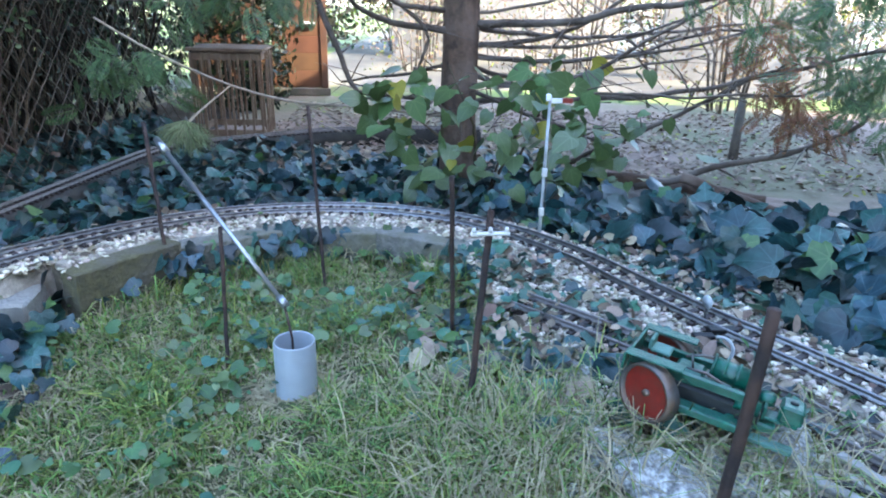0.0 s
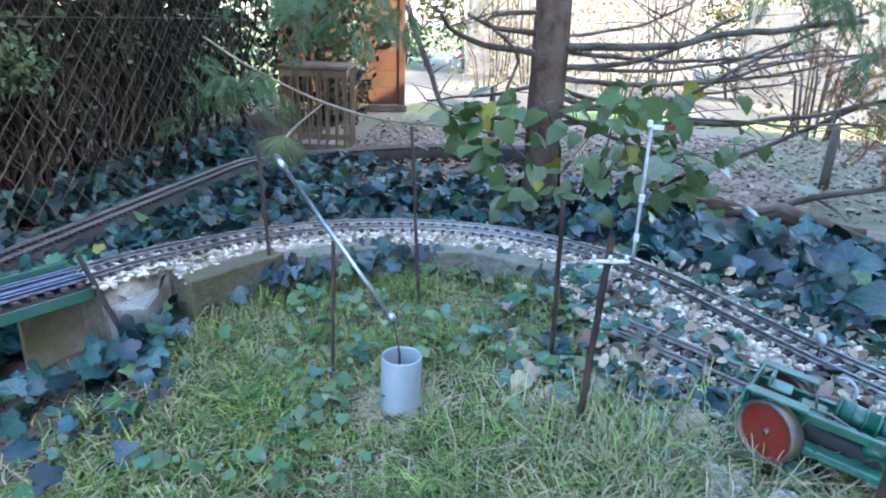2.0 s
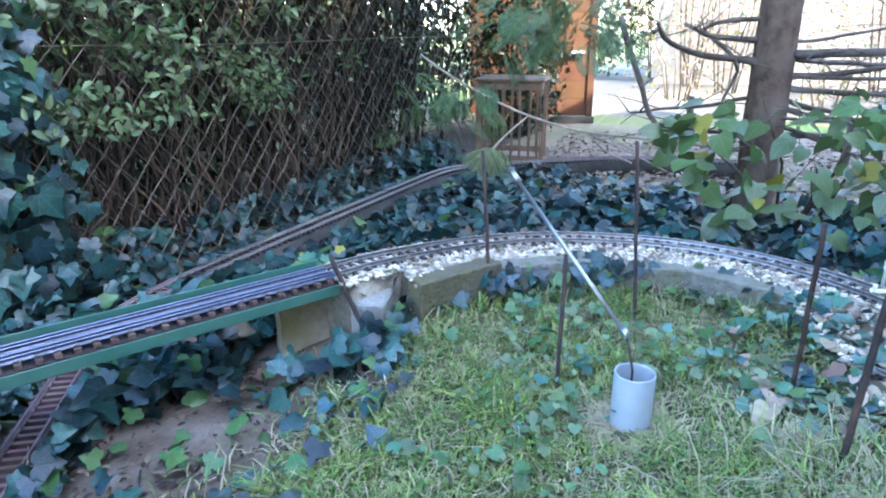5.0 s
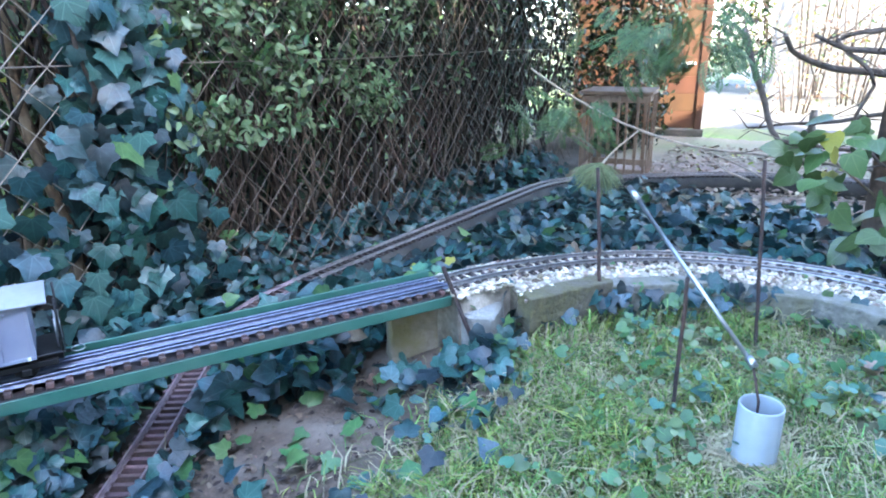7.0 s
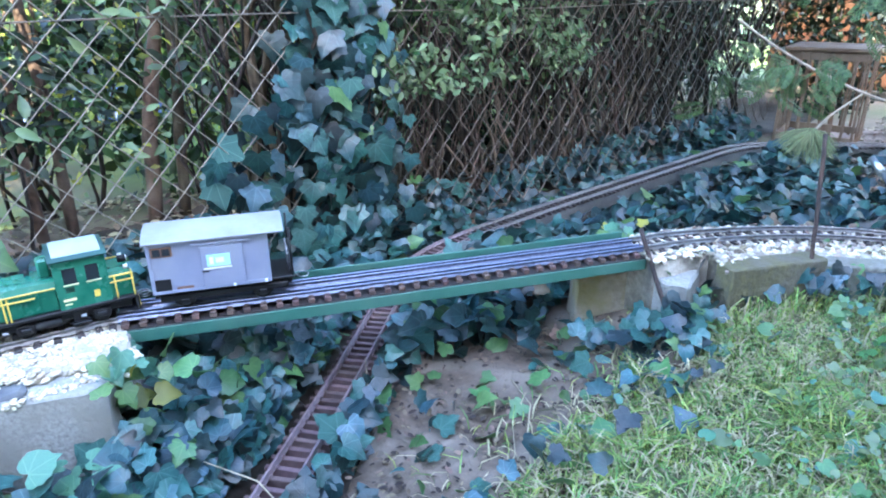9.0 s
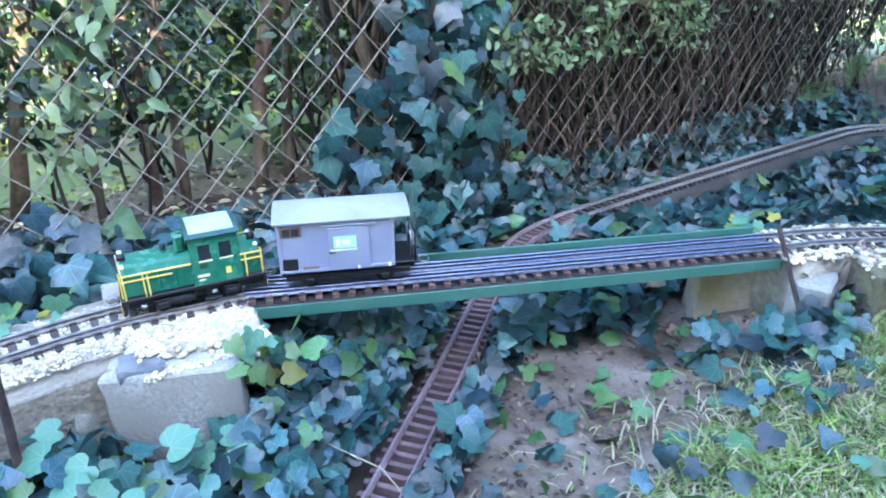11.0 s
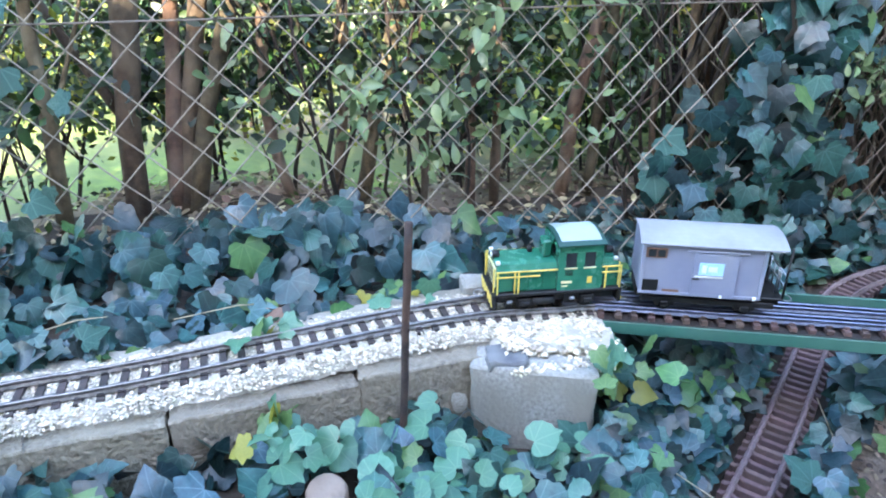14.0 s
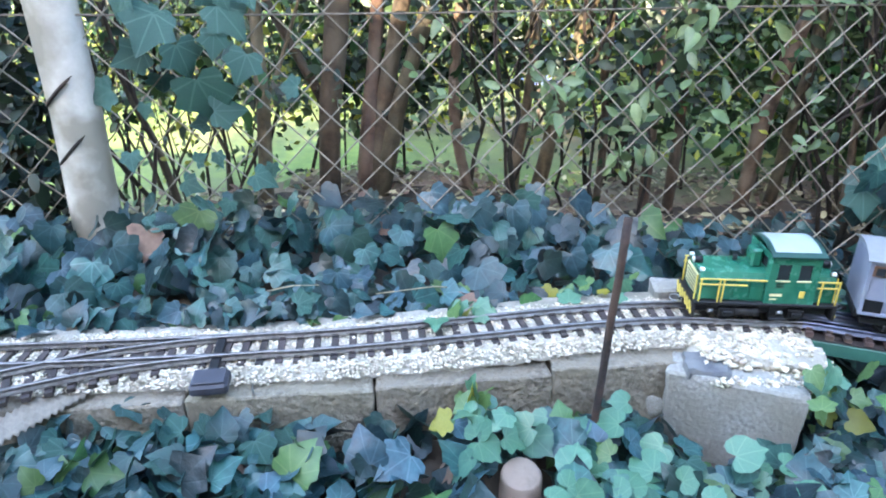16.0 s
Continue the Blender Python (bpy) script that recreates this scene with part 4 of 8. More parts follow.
# the bank between lawn and track, with fallen leaves
x, y = sample(1500, -0.05, 0.46, 0.62, 1.22, lambda x, y: (near_line(x, y, MAIN) > 0.06) & (np.hypot(x + 0.16, y - 0.73) < 0.57 + 0.3 * (x > 0.25)) & (x > -0.02 + (y - 0.75) * -0.25) & (rng.uniform(0, 1, len(x)) < 0.30))
n = len(x)
leafy("ivy", "trailing ivy and withered leaves on the stony bank", "ivy", np.stack([x, y, ground_z(x, y) + rng.uniform(0.0, 0.03, n)], 1), gnormal(x, y) + rng.normal(0, 0.45, (n, 3)) * [1, 1, 0],
      rng.uniform(0.018, 0.040, n), rng.uniform(0, 6.3, n), IVY_LEAF, [IVY, MINT, WITHERED], rng.choice([0, 1, 2], n, p=[0.42, 0.28, 0.30]), 20)
# clumps at the lawn's edges
x, y = sample(2200, -0.66, 0.10, 0.15, 1.24, lambda x, y: (np.hypot(x + 0.19, y - 0.72) < 0.535) | (y < 0.6))
edge = np.abs(np.hypot(x + 0.19, y - 0.74) - 0.50) < 0.05
left_edge = np.abs(x + 0.57) < 0.07
k = (rng.uniform(0, 1, len(x)) < np.where(edge & (y > 0.8), 0.30, np.where(left_edge, 0.14, 0.006)))
x, y = x[k], y[k]
ivy_on_ground("ivy", "stray ivy runners creeping into the lawn", x, y, rng.uniform(0.008, 0.045, len(x)), rng.uniform(0.016, 0.034, len(x)), 20, young=0.3)
# the column that climbs the fence
n = 760
z = rng.uniform(-0.12, 0.75, n)
mid = np.interp(z, [-0.12, 0.0, 0.15, 0.25, 0.35, 0.48, 0.75], [0.76, 0.74, 0.70, 0.79, 0.79, 0.79, 0.80])
wid = np.interp(z, [-0.12, 0.0, 0.15, 0.25, 0.35, 0.48, 0.75], [0.20, 0.24, 0.25, 0.17, 0.15, 0.12, 0.12])
y = mid + wid * np.clip(rng.normal(0, 0.5, n), -1, 1)
x = fence_x(y) + rng.uniform(-0.05, 0.045, n)
Nr = np.stack([np.full(n, 0.9), rng.normal(-0.25, 0.38, n), rng.normal(0.25, 0.35, n)], 1)
leafy("climbing_ivy", "blue-green ivy climbing the chain-link fence in a column", "ivy", np.stack([x, y, z], 1), Nr, 0.026 + 0.040 * rng.uniform(0, 1, n) ** 1.3, math.pi + rng.normal(0, 0.45, n), CLIMB_LEAF, IVY_MATS, rng.choice([0, 1], n, p=[0.98, 0.02]), 120)
n = 30
y = rng.normal(-0.66, 0.08, n)
z = rng.uniform(0.04, 0.44, n)
Nr = np.stack([np.full(n, 0.9), rng.normal(-0.1, 0.4, n), rng.normal(0.4, 0.3, n)], 1)
leafy("climbing_ivy", "large ivy leaves hanging on the fence beside a pale trunk", "ivy", np.stack([fence_x(y) + rng.uniform(0.0, 0.05, n), y, z], 1), Nr, 0.024 + 0.030 * rng.uniform(0, 1, n) ** 1.6, math.pi + rng.normal(0, 0.7, n), CLIMB_LEAF, IVY_MATS, np.zeros(n, int), 40)


n = 4
y = -0.66 + np.array([0.0, -0.05, 0.04, -0.02])
z = np.array([0.31, 0.40, 0.41, 0.36])
leafy("climbing_ivy", "broad old ivy leaves high on the fence", "ivy", np.stack([fence_x(y) + rng.uniform(0.03, 0.06, n), y, z], 1), np.stack([np.full(n, 0.9), rng.normal(-0.1, 0.3, n), rng.normal(0.3, 0.2, n)], 1), np.array([0.085, 0.066, 0.060, 0.055]), math.pi + rng.normal(0, 0.3, n), STAR_LEAF, IVY_MATS, np.zeros(n, int), 6)


# ---- lawn ----
def blades(name, x, y, length, lean, mats, mi, label, width=0.0011, base=None):
    n = len(x)
    z = ground_z(x, y) - 0.004 if base is None else base
    a = rng.uniform(0, 6.3, n)
    out = np.stack([np.cos(a), np.sin(a), np.zeros(n)], 1)
    side = np.stack([-np.sin(a), np.cos(a), np.zeros(n)], 1)
    P = np.stack([x, y, z], 1)
    w = rng.uniform(0.6, 1.3, n)[:, None] * width
    L, K = length[:, None], lean[:, None]
    up = np.array([0, 0, 1.0])
    p0, p1 = P, P + up * L * 0.5 + out * L * K * 0.22
    p2 = P + up * L * (0.95 - 0.35 * K) + out * L * K * 0.85
    p3 = P + up * L * np.clip(1.1 - 0.8 * K, 0.1, 2) + out * L * K * 1.25
    V = np.stack([p0 - side * w, p0 + side * w, p1 - side * w, p1 + side * w, p2 - side * w * 0.7, p2 + side * w * 0.7, p3], 1)
    i = np.arange(n)[:, None] * 7
    Q = np.concatenate([i + [[0, 1, 3, 2]], i + [[2, 3, 5, 4]]])
    T = i + [[4, 5, 6]]
    m2 = np.concatenate([mi, mi])
    fl = [(Q[m2 == k], k) for k in range(len(mats))] + [(T[mi == k], k) for k in range(len(mats))]
    return tagged(new(name, mesh_np(name, V, fl, mats)), label, "grass", kind="stuff")


GRASS_MATS = [GRASS, STRAW]
x, y = sample(64000, -0.62, 0.30, 0.12, 1.24, lambda x, y: ((np.hypot(x + 0.19, y - 0.72) < 0.545) | ((y < 0.62) & (x > -0.60))) & (x < 0.10 + 0.12 * rng.normal(0, 1, len(x))) & (np.hypot(x + 0.182, y - 0.738) > 0.034))
tuft = fbm(x, y, 7.0, 2.0) + 0.5 * fbm(x, y, 19.0, 5.0)
n = len(x)
blades("grass", x, y, np.clip(rng.normal(0.021, 0.008, n) * (1 + 1.1 * tuft), 0.008, 0.070), rng.uniform(0.35, 1.3, n), GRASS_MATS, (rng.uniform(0, 1, n) < 0.40 - 0.40 * tuft).astype(int), "uneven tufted lawn grass with dry blades", 0.00095)
x, y = rng.normal(0.07, 0.060, 2300), rng.normal(0.55, 0.080, 2300)
k = near_line(x, y, SIDING) > 0.05
blades("grass", x[k], y[k], rng.uniform(0.035, 0.095, k.sum()), rng.uniform(0.2, 1.2, k.sum()), GRASS_MATS, (rng.uniform(0, 1, k.sum()) < 0.5).astype(int), "long green and dry grass beside the stones", 0.0008)
x, y = rng.uniform(0.16, 0.52, 1500), rng.uniform(0.40, 0.72, 1500)
k = (rng.uniform(0, 1, 1500) < 0.35) & (x > 0.2 + (0.6 - y) * 0.3)
blades("grass", x[k], y[k], rng.uniform(0.025, 0.075, k.sum()), rng.uniform(0.3, 1.2, k.sum()), GRASS_MATS, (rng.uniform(0, 1, k.sum()) < 0.6).astype(int), "thin dry grass among stones and gravel", 0.0008)
x, y = sample(2500, -0.80, -0.48, 0.15, 0.95, lambda x, y: rng.uniform(0, 1, len(x)) < np.clip((x + 0.78) / 0.3, 0, 1) * 0.8)
blades("grass", x, y, rng.uniform(0.015, 0.045, len(x)), rng.uniform(0.6, 1.2, len(x)), GRASS_MATS, (rng.uniform(0, 1, len(x)) < 0.5).astype(int), "sparse grass thinning out towards bare soil")
# dry grass round the pipe
a = rng.uniform(0, 6.3, 900)
r = 0.029 + np.abs(rng.normal(0, 0.018, 900))
x, y = -0.182 + r * np.cos(a), 0.738 + r * np.sin(a)
blades("grass", x, y, rng.uniform(0.012, 0.030, 900), rng.uniform(0.9, 1.45, 900), GRASS_MATS, np.ones(900, int), "pale dry grass round the grey pipe")
# round-leaved weeds in the lawn
x, y = sample(1900, -0.60, 0.12, 0.2, 1.2, lambda x, y: (np.hypot(x + 0.19, y - 0.72) < 0.53) & (fbm(x, y, 5.0, 8.0) > -0.02))
n = len(x)
leafy("lawn_weeds", "small round-leaved weeds scattered in the lawn", "weeds", np.stack([x, y, ground_z(x, y) + rng.uniform(0.015, 0.04, n)], 1), rng.normal(0, 0.35, (n, 3)) * [1, 1, 0] + [0, -0.2, 1],
      0.005 + 0.016 * rng.uniform(0, 1, n) ** 2.5, rng.uniform(0, 6.3, n), MALLOW_LEAF, [PRIVET_LIGHT, IVY_YOUNG, MINT], rng.choice([0, 1, 2], n, p=[0.4, 0.4, 0.2]), 0)
# round-leaved cover among the ivy before the pier
x, y = sample(420, -1.10, -0.70, -0.55, 0.10, lambda x, y: (np.hypot((x + 1.0) / 0.12, (y + 0.10) / 0.2) < 1.2) & (near_line(x, y, MAIN) > 0.11) & (np.hypot(x + 0.985, y + 0.28) > 0.05) & ((y < -0.06) | (x > -0.98)))
n = len(x)
leafy("ground_cover", "round fresh green leaves growing before the concrete wall", "ground cover", np.stack([x, y, ground_z(x, y) + rng.uniform(0.03, 0.085, n)], 1), rng.normal(0, 0.35, (n, 3)) * [1, 1, 0] + [0.3, -0.2, 1],
      rng.uniform(0.020, 0.038, n), rng.uniform(0, 6.3, n), MALLOW_LEAF, [IVY, MINT], rng.choice([0, 1], n, p=[0.25, 0.75]), 60)
x, y = sample(260, -0.98, -0.55, 0.15, 0.90, lambda x, y: dirt_patch(x, y) < 1.25)
k = rng.uniform(0, 1, len(x)) < 0.45
ivy_on_ground("ivy", "scattered young ivy leaves on the bare soil", x[k], y[k], rng.uniform(0.004, 0.02, k.sum()), rng.uniform(0.016, 0.036, k.sum()), 20, young=0.4)
# twigs and dead leaves on the bare soil
x, y = sample(1700, -1.0, -0.50, 0.12, 0.90, lambda x, y: dirt_patch(x, y) < 1.5)
n = len(x)
leafy("fallen_leaves", "brown fallen leaves and scraps on bare soil", "fallen leaves", np.stack([x, y, ground_z(x, y) + 0.006], 1), rng.normal(0, 0.25, (n, 3)) * [1, 1, 0] + [0, 0, 1], rng.uniform(0.006, 0.015, n), rng.uniform(0, 6.3, n), OVAL_LEAF, [DEAD_LEAF, TWIG], rng.choice([0, 1], n, p=[0.6, 0.4]), 0, kind="stuff")


# ---- hedge behind the fence ----
STEMS = tagged(new("hedge"), "brown woody stems of the hedge behind the fence", "hedge")


def stem(base, top, r0, r1, wob, forks=0, bark=STEM):
    bm = bmesh.new()
    a, b = Vector(base), Vector(top)
    k = 14
    ph = [random.uniform(0, 6.3) for _ in range(4)]
    pts = [a.lerp(b, i / k) + Vector((math.sin(i * 0.9 + ph[0]) + 0.4 * math.sin(i * 2.3 + ph[2]), math.sin(i * 0.7 + ph[1]) + 0.4 * math.sin(i * 1.9 + ph[3]), 0)) * wob * min(i, 3) / 3 for i in range(k + 1)]
    tube(bm, pts, [(r0 + (r1 - r0) * (i / k) ** 0.7) * random.uniform(0.86, 1.16) for i in range(k + 1)], 9)
    for f in range(forks):
        i = random.randint(2, 6)
        d = Vector((random.uniform(-.5, .5), random.uniform(-1, 1), random.uniform(0.8, 2.0))).normalized()
        ln = random.uniform(0.25, 0.6)
        q = [pts[i] + d * ln * s + Vector((0, 0, 0.15 * ln * s * s)) for s in (0, 0.3, 0.65, 1)]
        tube(bm, q, [r0 * 0.45, r0 * 0.36, r0 * 0.28, r0 * 0.16], 5)
    return part("stem", bm_mesh("stem", bm, bark, True), STEMS)


# the thick stems seen through the fence: foot and head in plan, and the radius at the foot
THICK = [(-1.797, -0.493, -1.867, -0.344, 0.027), (-1.798, -0.415, -1.866, -0.273, 0.017), (-1.798, -0.406, -1.866, -0.102, 0.020), (-1.798, -0.391, -1.865, 0.043, 0.019), (-1.80, -0.087, -1.862, 0.053, 0.013), (-1.80, -0.038, -1.863, 0.353, 0.017),
         (-1.80, 0.238, -1.872, 0.220, 0.012), (-1.80, 0.299, -1.864, 0.328, 0.013), (-1.80, 0.484, -1.863, 0.749, 0.018), (-1.80, 0.561, -1.862, 0.721, 0.015), (-1.80, 0.114, -1.870, 0.183, 0.009), (-1.796, -0.627, -1.868, -0.512, 0.014)]
for x0, y0, x1, y1, r in THICK:
    stem((x0, y0, float(ground_z(x0, y0)) - 0.03), (x1, y1, 1.5), r, r * 0.7, 0.010, 1)
bm = bmesh.new()
tube(bm, catmull([(-1.81, -0.10, -0.17), (-1.81, -0.122, -0.12), (-1.81, -0.181, -0.003), (-1.81, -0.214, 0.145), (-1.81, -0.216, 0.267), (-1.81, -0.205, 0.40), (-1.82, -0.16, 0.9)], 0.05), 0.012, 8)
part("stem", bm_mesh("stem", bm, STEM, True), STEMS)
for cy, k, r in ((-1.05, 2, 0.018), (-0.82, 1, 0.014), (0.72, 3, 0.015), (0.88, 4, 0.018)):
    bx = fence_x(cy) - random.uniform(0.22, 0.40)
    for j in range(k):
        y0 = cy + random.uniform(-0.05, 0.05)
        x0 = bx + random.uniform(-0.06, 0.06)
        stem((x0, y0, float(ground_z(x0, y0)) - 0.03), (x0 + random.uniform(-0.3, 0.25), y0 + random.uniform(-0.3, 0.3), random.uniform(1.3, 1.8)), r * random.uniform(0.55, 1.0), r * 0.4, 0.02, 2)
for j in range(75):
    y0 = random.uniform(0.75, 3.3)
    x0 = fence_x(y0) - random.uniform(0.04, 0.40)
    stem((x0, y0, float(ground_z(x0, y0)) - 0.02), (x0 + random.uniform(-0.2, 0.15), y0 + random.uniform(-0.3, 0.3), random.uniform(0.7, 1.3)), random.uniform(0.005, 0.014), 0.003, 0.03, 3, TWIG)

for j in range(70):
    y0 = random.uniform(0.9, 2.5)
    x0 = fence_x(y0) - random.uniform(0.06, 0.20)
    stem((x0, y0, float(ground_z(x0, y0)) - 0.02), (x0 + random.uniform(-0.12, 0.02), y0 + random.uniform(-0.35, 0.35), random.uniform(0.25, 0.6)), random.uniform(0.003, 0.008), 0.002, 0.02, 3, DRYTWIG)
for j in range(58):
    y0 = random.uniform(-1.2, 0.8)
    x0 = fence_x(y0) - random.uniform(0.15, 1.0)
    stem((x0, y0, float(ground_z(x0, y0)) - 0.02), (x0 + random.uniform(-0.35, 0.25), y0 + random.uniform(-0.45, 0.45), random.uniform(0.8, 1.4)), random.uniform(0.003, 0.008), 0.002, 0.04, 3, TWIG)


def cloud(n, y0, y1, dx0, dx1, z0, z1, zpow=1.0, clump=0.0, thresh=-1.0, seed=0.0):
    y = rng.uniform(y0, y1, n)
    x = fence_x(y) - rng.uniform(dx0, dx1, n)
    z = z0 + (z1 - z0) * rng.uniform(0, 1, n) ** zpow
    if thresh > -1:
        f = np.array([noise.noise(Vector((a * clump, b * clump, c * clump + seed))) for a, b, c in zip(x, y, z)])
        k = f > thresh
        x, y, z = x[k], y[k], z[k]
    return np.stack([x, y, z], 1)


def hedge_leaves(label, P, size, mats, p, single=0, leaf=OVAL_LEAF):
    n = len(P)
    Nr = np.stack([rng.normal(0.7, 0.5, n), rng.normal(-0.2, 0.5, n), rng.normal(0.5, 0.5, n)], 1)
    return leafy("hedge", label, "hedge", P, Nr, rng.uniform(*size, n), rng.uniform(0, 6.3, n), leaf, mats, rng.choice(len(mats), n, p=p), single)


hedge_leaves("dense green hedge standing behind the fence", np.concatenate([cloud(7000, 0.75, 1.95, 0.02, 0.9, 0.12, 1.35, 0.8, 4.0, -0.05, 3.0), cloud(2200, 0.8, 1.95, 0.5, 1.0, -0.1, 0.6, 1.0, 3.0, -0.1, 5.0)]), (0.024, 0.046), [SHADE_LEAF, PRIVET, PRIVET_LIGHT], [0.14, 0.52, 0.34], 40)
# far leaves get the near-black colour in place of the shade there
hedge_leaves("far end of the hedge, its leaves coloured nearly black for shade", np.concatenate([cloud(12000, 1.75, 3.7, 0.02, 0.9, 0.10, 1.35, 0.8, 4.0, -0.05, 3.0), cloud(4000, 1.8, 3.7, 0.4, 1.0, -0.1, 0.6, 1.0, 3.0, -0.1, 5.0), cloud(5000, 1.2, 3.6, 0.10, 0.5, -0.1, 0.9)]), (0.022, 0.042), [SHADE_LEAF, PRIVET], [0.9, 0.1], 40)
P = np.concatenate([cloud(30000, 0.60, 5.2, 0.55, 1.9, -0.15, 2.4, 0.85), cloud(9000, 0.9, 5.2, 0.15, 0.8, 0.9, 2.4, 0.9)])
part("foliage", scatter_mesh("foliage", *PLAIN_LEAF, P, rng.normal(0, 1, (len(P), 3)) + [0.5, 0, 0.5], rng.uniform(0.06, 0.10, len(P)), rng.uniform(0, 6.3, len(P)), [PRIVET, SHADE_LEAF], (P[:, 1] > 1.7).astype(int)), STEMS, kind="stuff")
hedge_leaves("pale green leaf sprays poking through the fence", np.concatenate([cloud(5600, 0.85, 1.75, -0.07, 0.12, 0.20, 0.75, 1.0, 6.0, 0.09, 9.0), cloud(900, 0.75, 2.4, -0.06, 0.10, 0.24, 0.7, 1.0, 7.0, 0.12, 2.0)]), (0.018, 0.036), [PRIVET_LIGHT, PRIVET], [0.75, 0.25], 60, POINTED_LEAF)
hedge_leaves("loose leafy shrubs among the stems behind the fence", np.concatenate([cloud(9000, -1.3, 0.85, 0.15, 0.9, 0.20, 0.60, 0.9, 5.0, 0.08, 6.0), cloud(3500, -1.3, 0.6, 0.2, 1.0, 0.0, 0.4, 1.0, 6.0, 0.10, 1.0)]), (0.013, 0.029), [PRIVET, PRIVET_LIGHT, SUNLEAF], [0.62, 0.22, 0.16], 40, PLAIN_LEAF)
hedge_leaves("dark evergreen leaf masses in the upper hedge", cloud(4200, -1.4, 0.9, 0.40, 1.0, 0.42, 0.62, 0.9, 3.0, 0.05, 21.0), (0.020, 0.042), [PRIVET, SUNLEAF], [0.94, 0.06], 0, PLAIN_LEAF)
hedge_leaves("dark leafy twigs hanging between the hedge stems", cloud(8500, -1.3, 0.9, 0.25, 1.0, 0.16, 0.60, 0.9, 3.2, 0.17, 12.0), (0.018, 0.038), [PRIVET, SUNLEAF], [0.9, 0.1], 20, PLAIN_LEAF)
# unseen leaves added above the hedge to keep sky light off it
P = np.concatenate([cloud(10000, 0.9, 4.2, 0.02, 0.6, 0.95, 1.9), cloud(4000, 2.0, 3.9, -0.22, 0.3, 1.0, 1.9)])
part("foliage", scatter_mesh("foliage", *PLAIN_LEAF, P, rng.normal(0, 1, (len(P), 3)) + [0.3, 0, 0.8], rng.uniform(0.05, 0.09, len(P)), rng.uniform(0, 6.3, len(P)), PRIVET), STEMS, kind="stuff")
# the large yellow-green share paints sunlit patches into the low leaves
hedge_leaves("small leaves on thin twigs low behind the fence", np.concatenate([cloud(12000, -1.3, 0.7, 0.35, 1.5, -0.02, 0.55, 1.0, 7.0, 0.14, 51.0), cloud(6000, -1.3, -0.1, 0.6, 1.7, 0.10, 0.75, 1.0, 5.0, 0.10, 57.0)]), (0.012, 0.026), [PRIVET, SHADE_LEAF, SUNLEAF], [0.46, 0.16, 0.38], 20, PLAIN_LEAF)
hedge_leaves("nearly black evergreen behind the pale trunk", cloud(2600, -1.30, -0.94, -0.02, 0.30, -0.02, 0.62), (0.024, 0.046), [SHADE_LEAF, IVY], [0.7, 0.3], 20)
# near-black leaves darken the shaded hollows between the stems
hedge_leaves("deep green leaf screen between the stems", np.concatenate([cloud(8000, -1.3, -0.15, 0.30, 1.1, 0.14, 0.72, 0.9, 4.5, 0.16, 44.0), cloud(8000, -0.5, 0.62, 0.30, 0.95, 0.10, 0.56, 0.9, 5.0, 0.17, 47.0)]), (0.018, 0.038), [SHADE_LEAF, PRIVET], [0.5, 0.5], 30)
hedge_leaves("black-green leaf clusters high among the hedge stems", np.concatenate([cloud(7500, -1.2, 0.7, 0.15, 0.8, 0.22, 0.60, 0.9, 6.5, 0.25, 31.0), cloud(3000, -0.20, 0.35, 0.10, 0.5, 0.08, 0.6, 0.9, 6.0, 0.28, 17.0)]), (0.020, 0.040), [SHADE_LEAF, PRIVET], [0.55, 0.45], 40)
P = np.concatenate([cloud(1100, -0.35, 0.45, -0.05, 0.10, 0.16, 0.62, 0.8, 8.0, 0.26, 4.0), cloud(500, -0.12, 0.25, -0.04, 0.05, 0.12, 0.42, 0.9, 9.0, 0.22, 8.0)])
hedge_leaves("light green leaflets hanging at the fence", P, (0.022, 0.042), [PRIVET_LIGHT], [1.0], 60, POINTED_LEAF)
# young shoots at the bridge ends
for cx, cy, cz, k, s in ((-1.018, 0.110, -0.010, 26, 0.030), (-0.775, 0.945, -0.005, 30, 0.035), (-0.67, 0.93, -0.035, 14, 0.03), (-1.238, -0.09, 0.025, 14, 0.03), (-1.23, -0.30, 0.02, 10, 0.02), (-1.055, -0.32, -0.025, 16, 0.025)):
    P = np.array([cx, cy, cz]) + rng.normal(0, 1, (k, 3)) * [s, s, s * 0.6]
    leafy("ivy_shoot", "yellow-green young ivy shoot beside the track", "ivy", P, rng.normal(0, 0.4, (k, 3)) + [0.4, -0.3, 0.8], rng.uniform(0.016, 0.034, k), rng.uniform(0, 6.3, k), IVY_LEAF, [SUNLEAF, IVY_YOUNG, MINT], rng.choice(3, k, p=[0.10, 0.45, 0.45]), 12)
# long dry grass before the toy and the stones
x, y = sample(2600, 0.04, 0.46, 0.40, 0.72, lambda x, y: (rng.uniform(0, 1, len(x)) < 0.26 + 0.5 * (fbm(x, y, 14.0, 4.0) > 0.1)) & (y < 0.66 - 0.25 * x))
blades("grass", x, y, rng.uniform(0.03, 0.085, len(x)), rng.uniform(0.5, 1.6, len(x)), GRASS_MATS, (rng.uniform(0, 1, len(x)) < 0.62).astype(int), "long dry grass lying over stones and an old toy", 0.0008)
# straws hanging over the wheel and the stones
x, y = rng.uniform(0.16, 0.42, 130), rng.uniform(0.50, 0.60, 130)
blades("grass", x, y, rng.uniform(0.06, 0.12, 130), rng.uniform(0.3, 1.3, 130), GRASS_MATS, (rng.uniform(0, 1, 130) < 0.75).astype(int), "long pale straws hanging over an old toy", 0.0007)
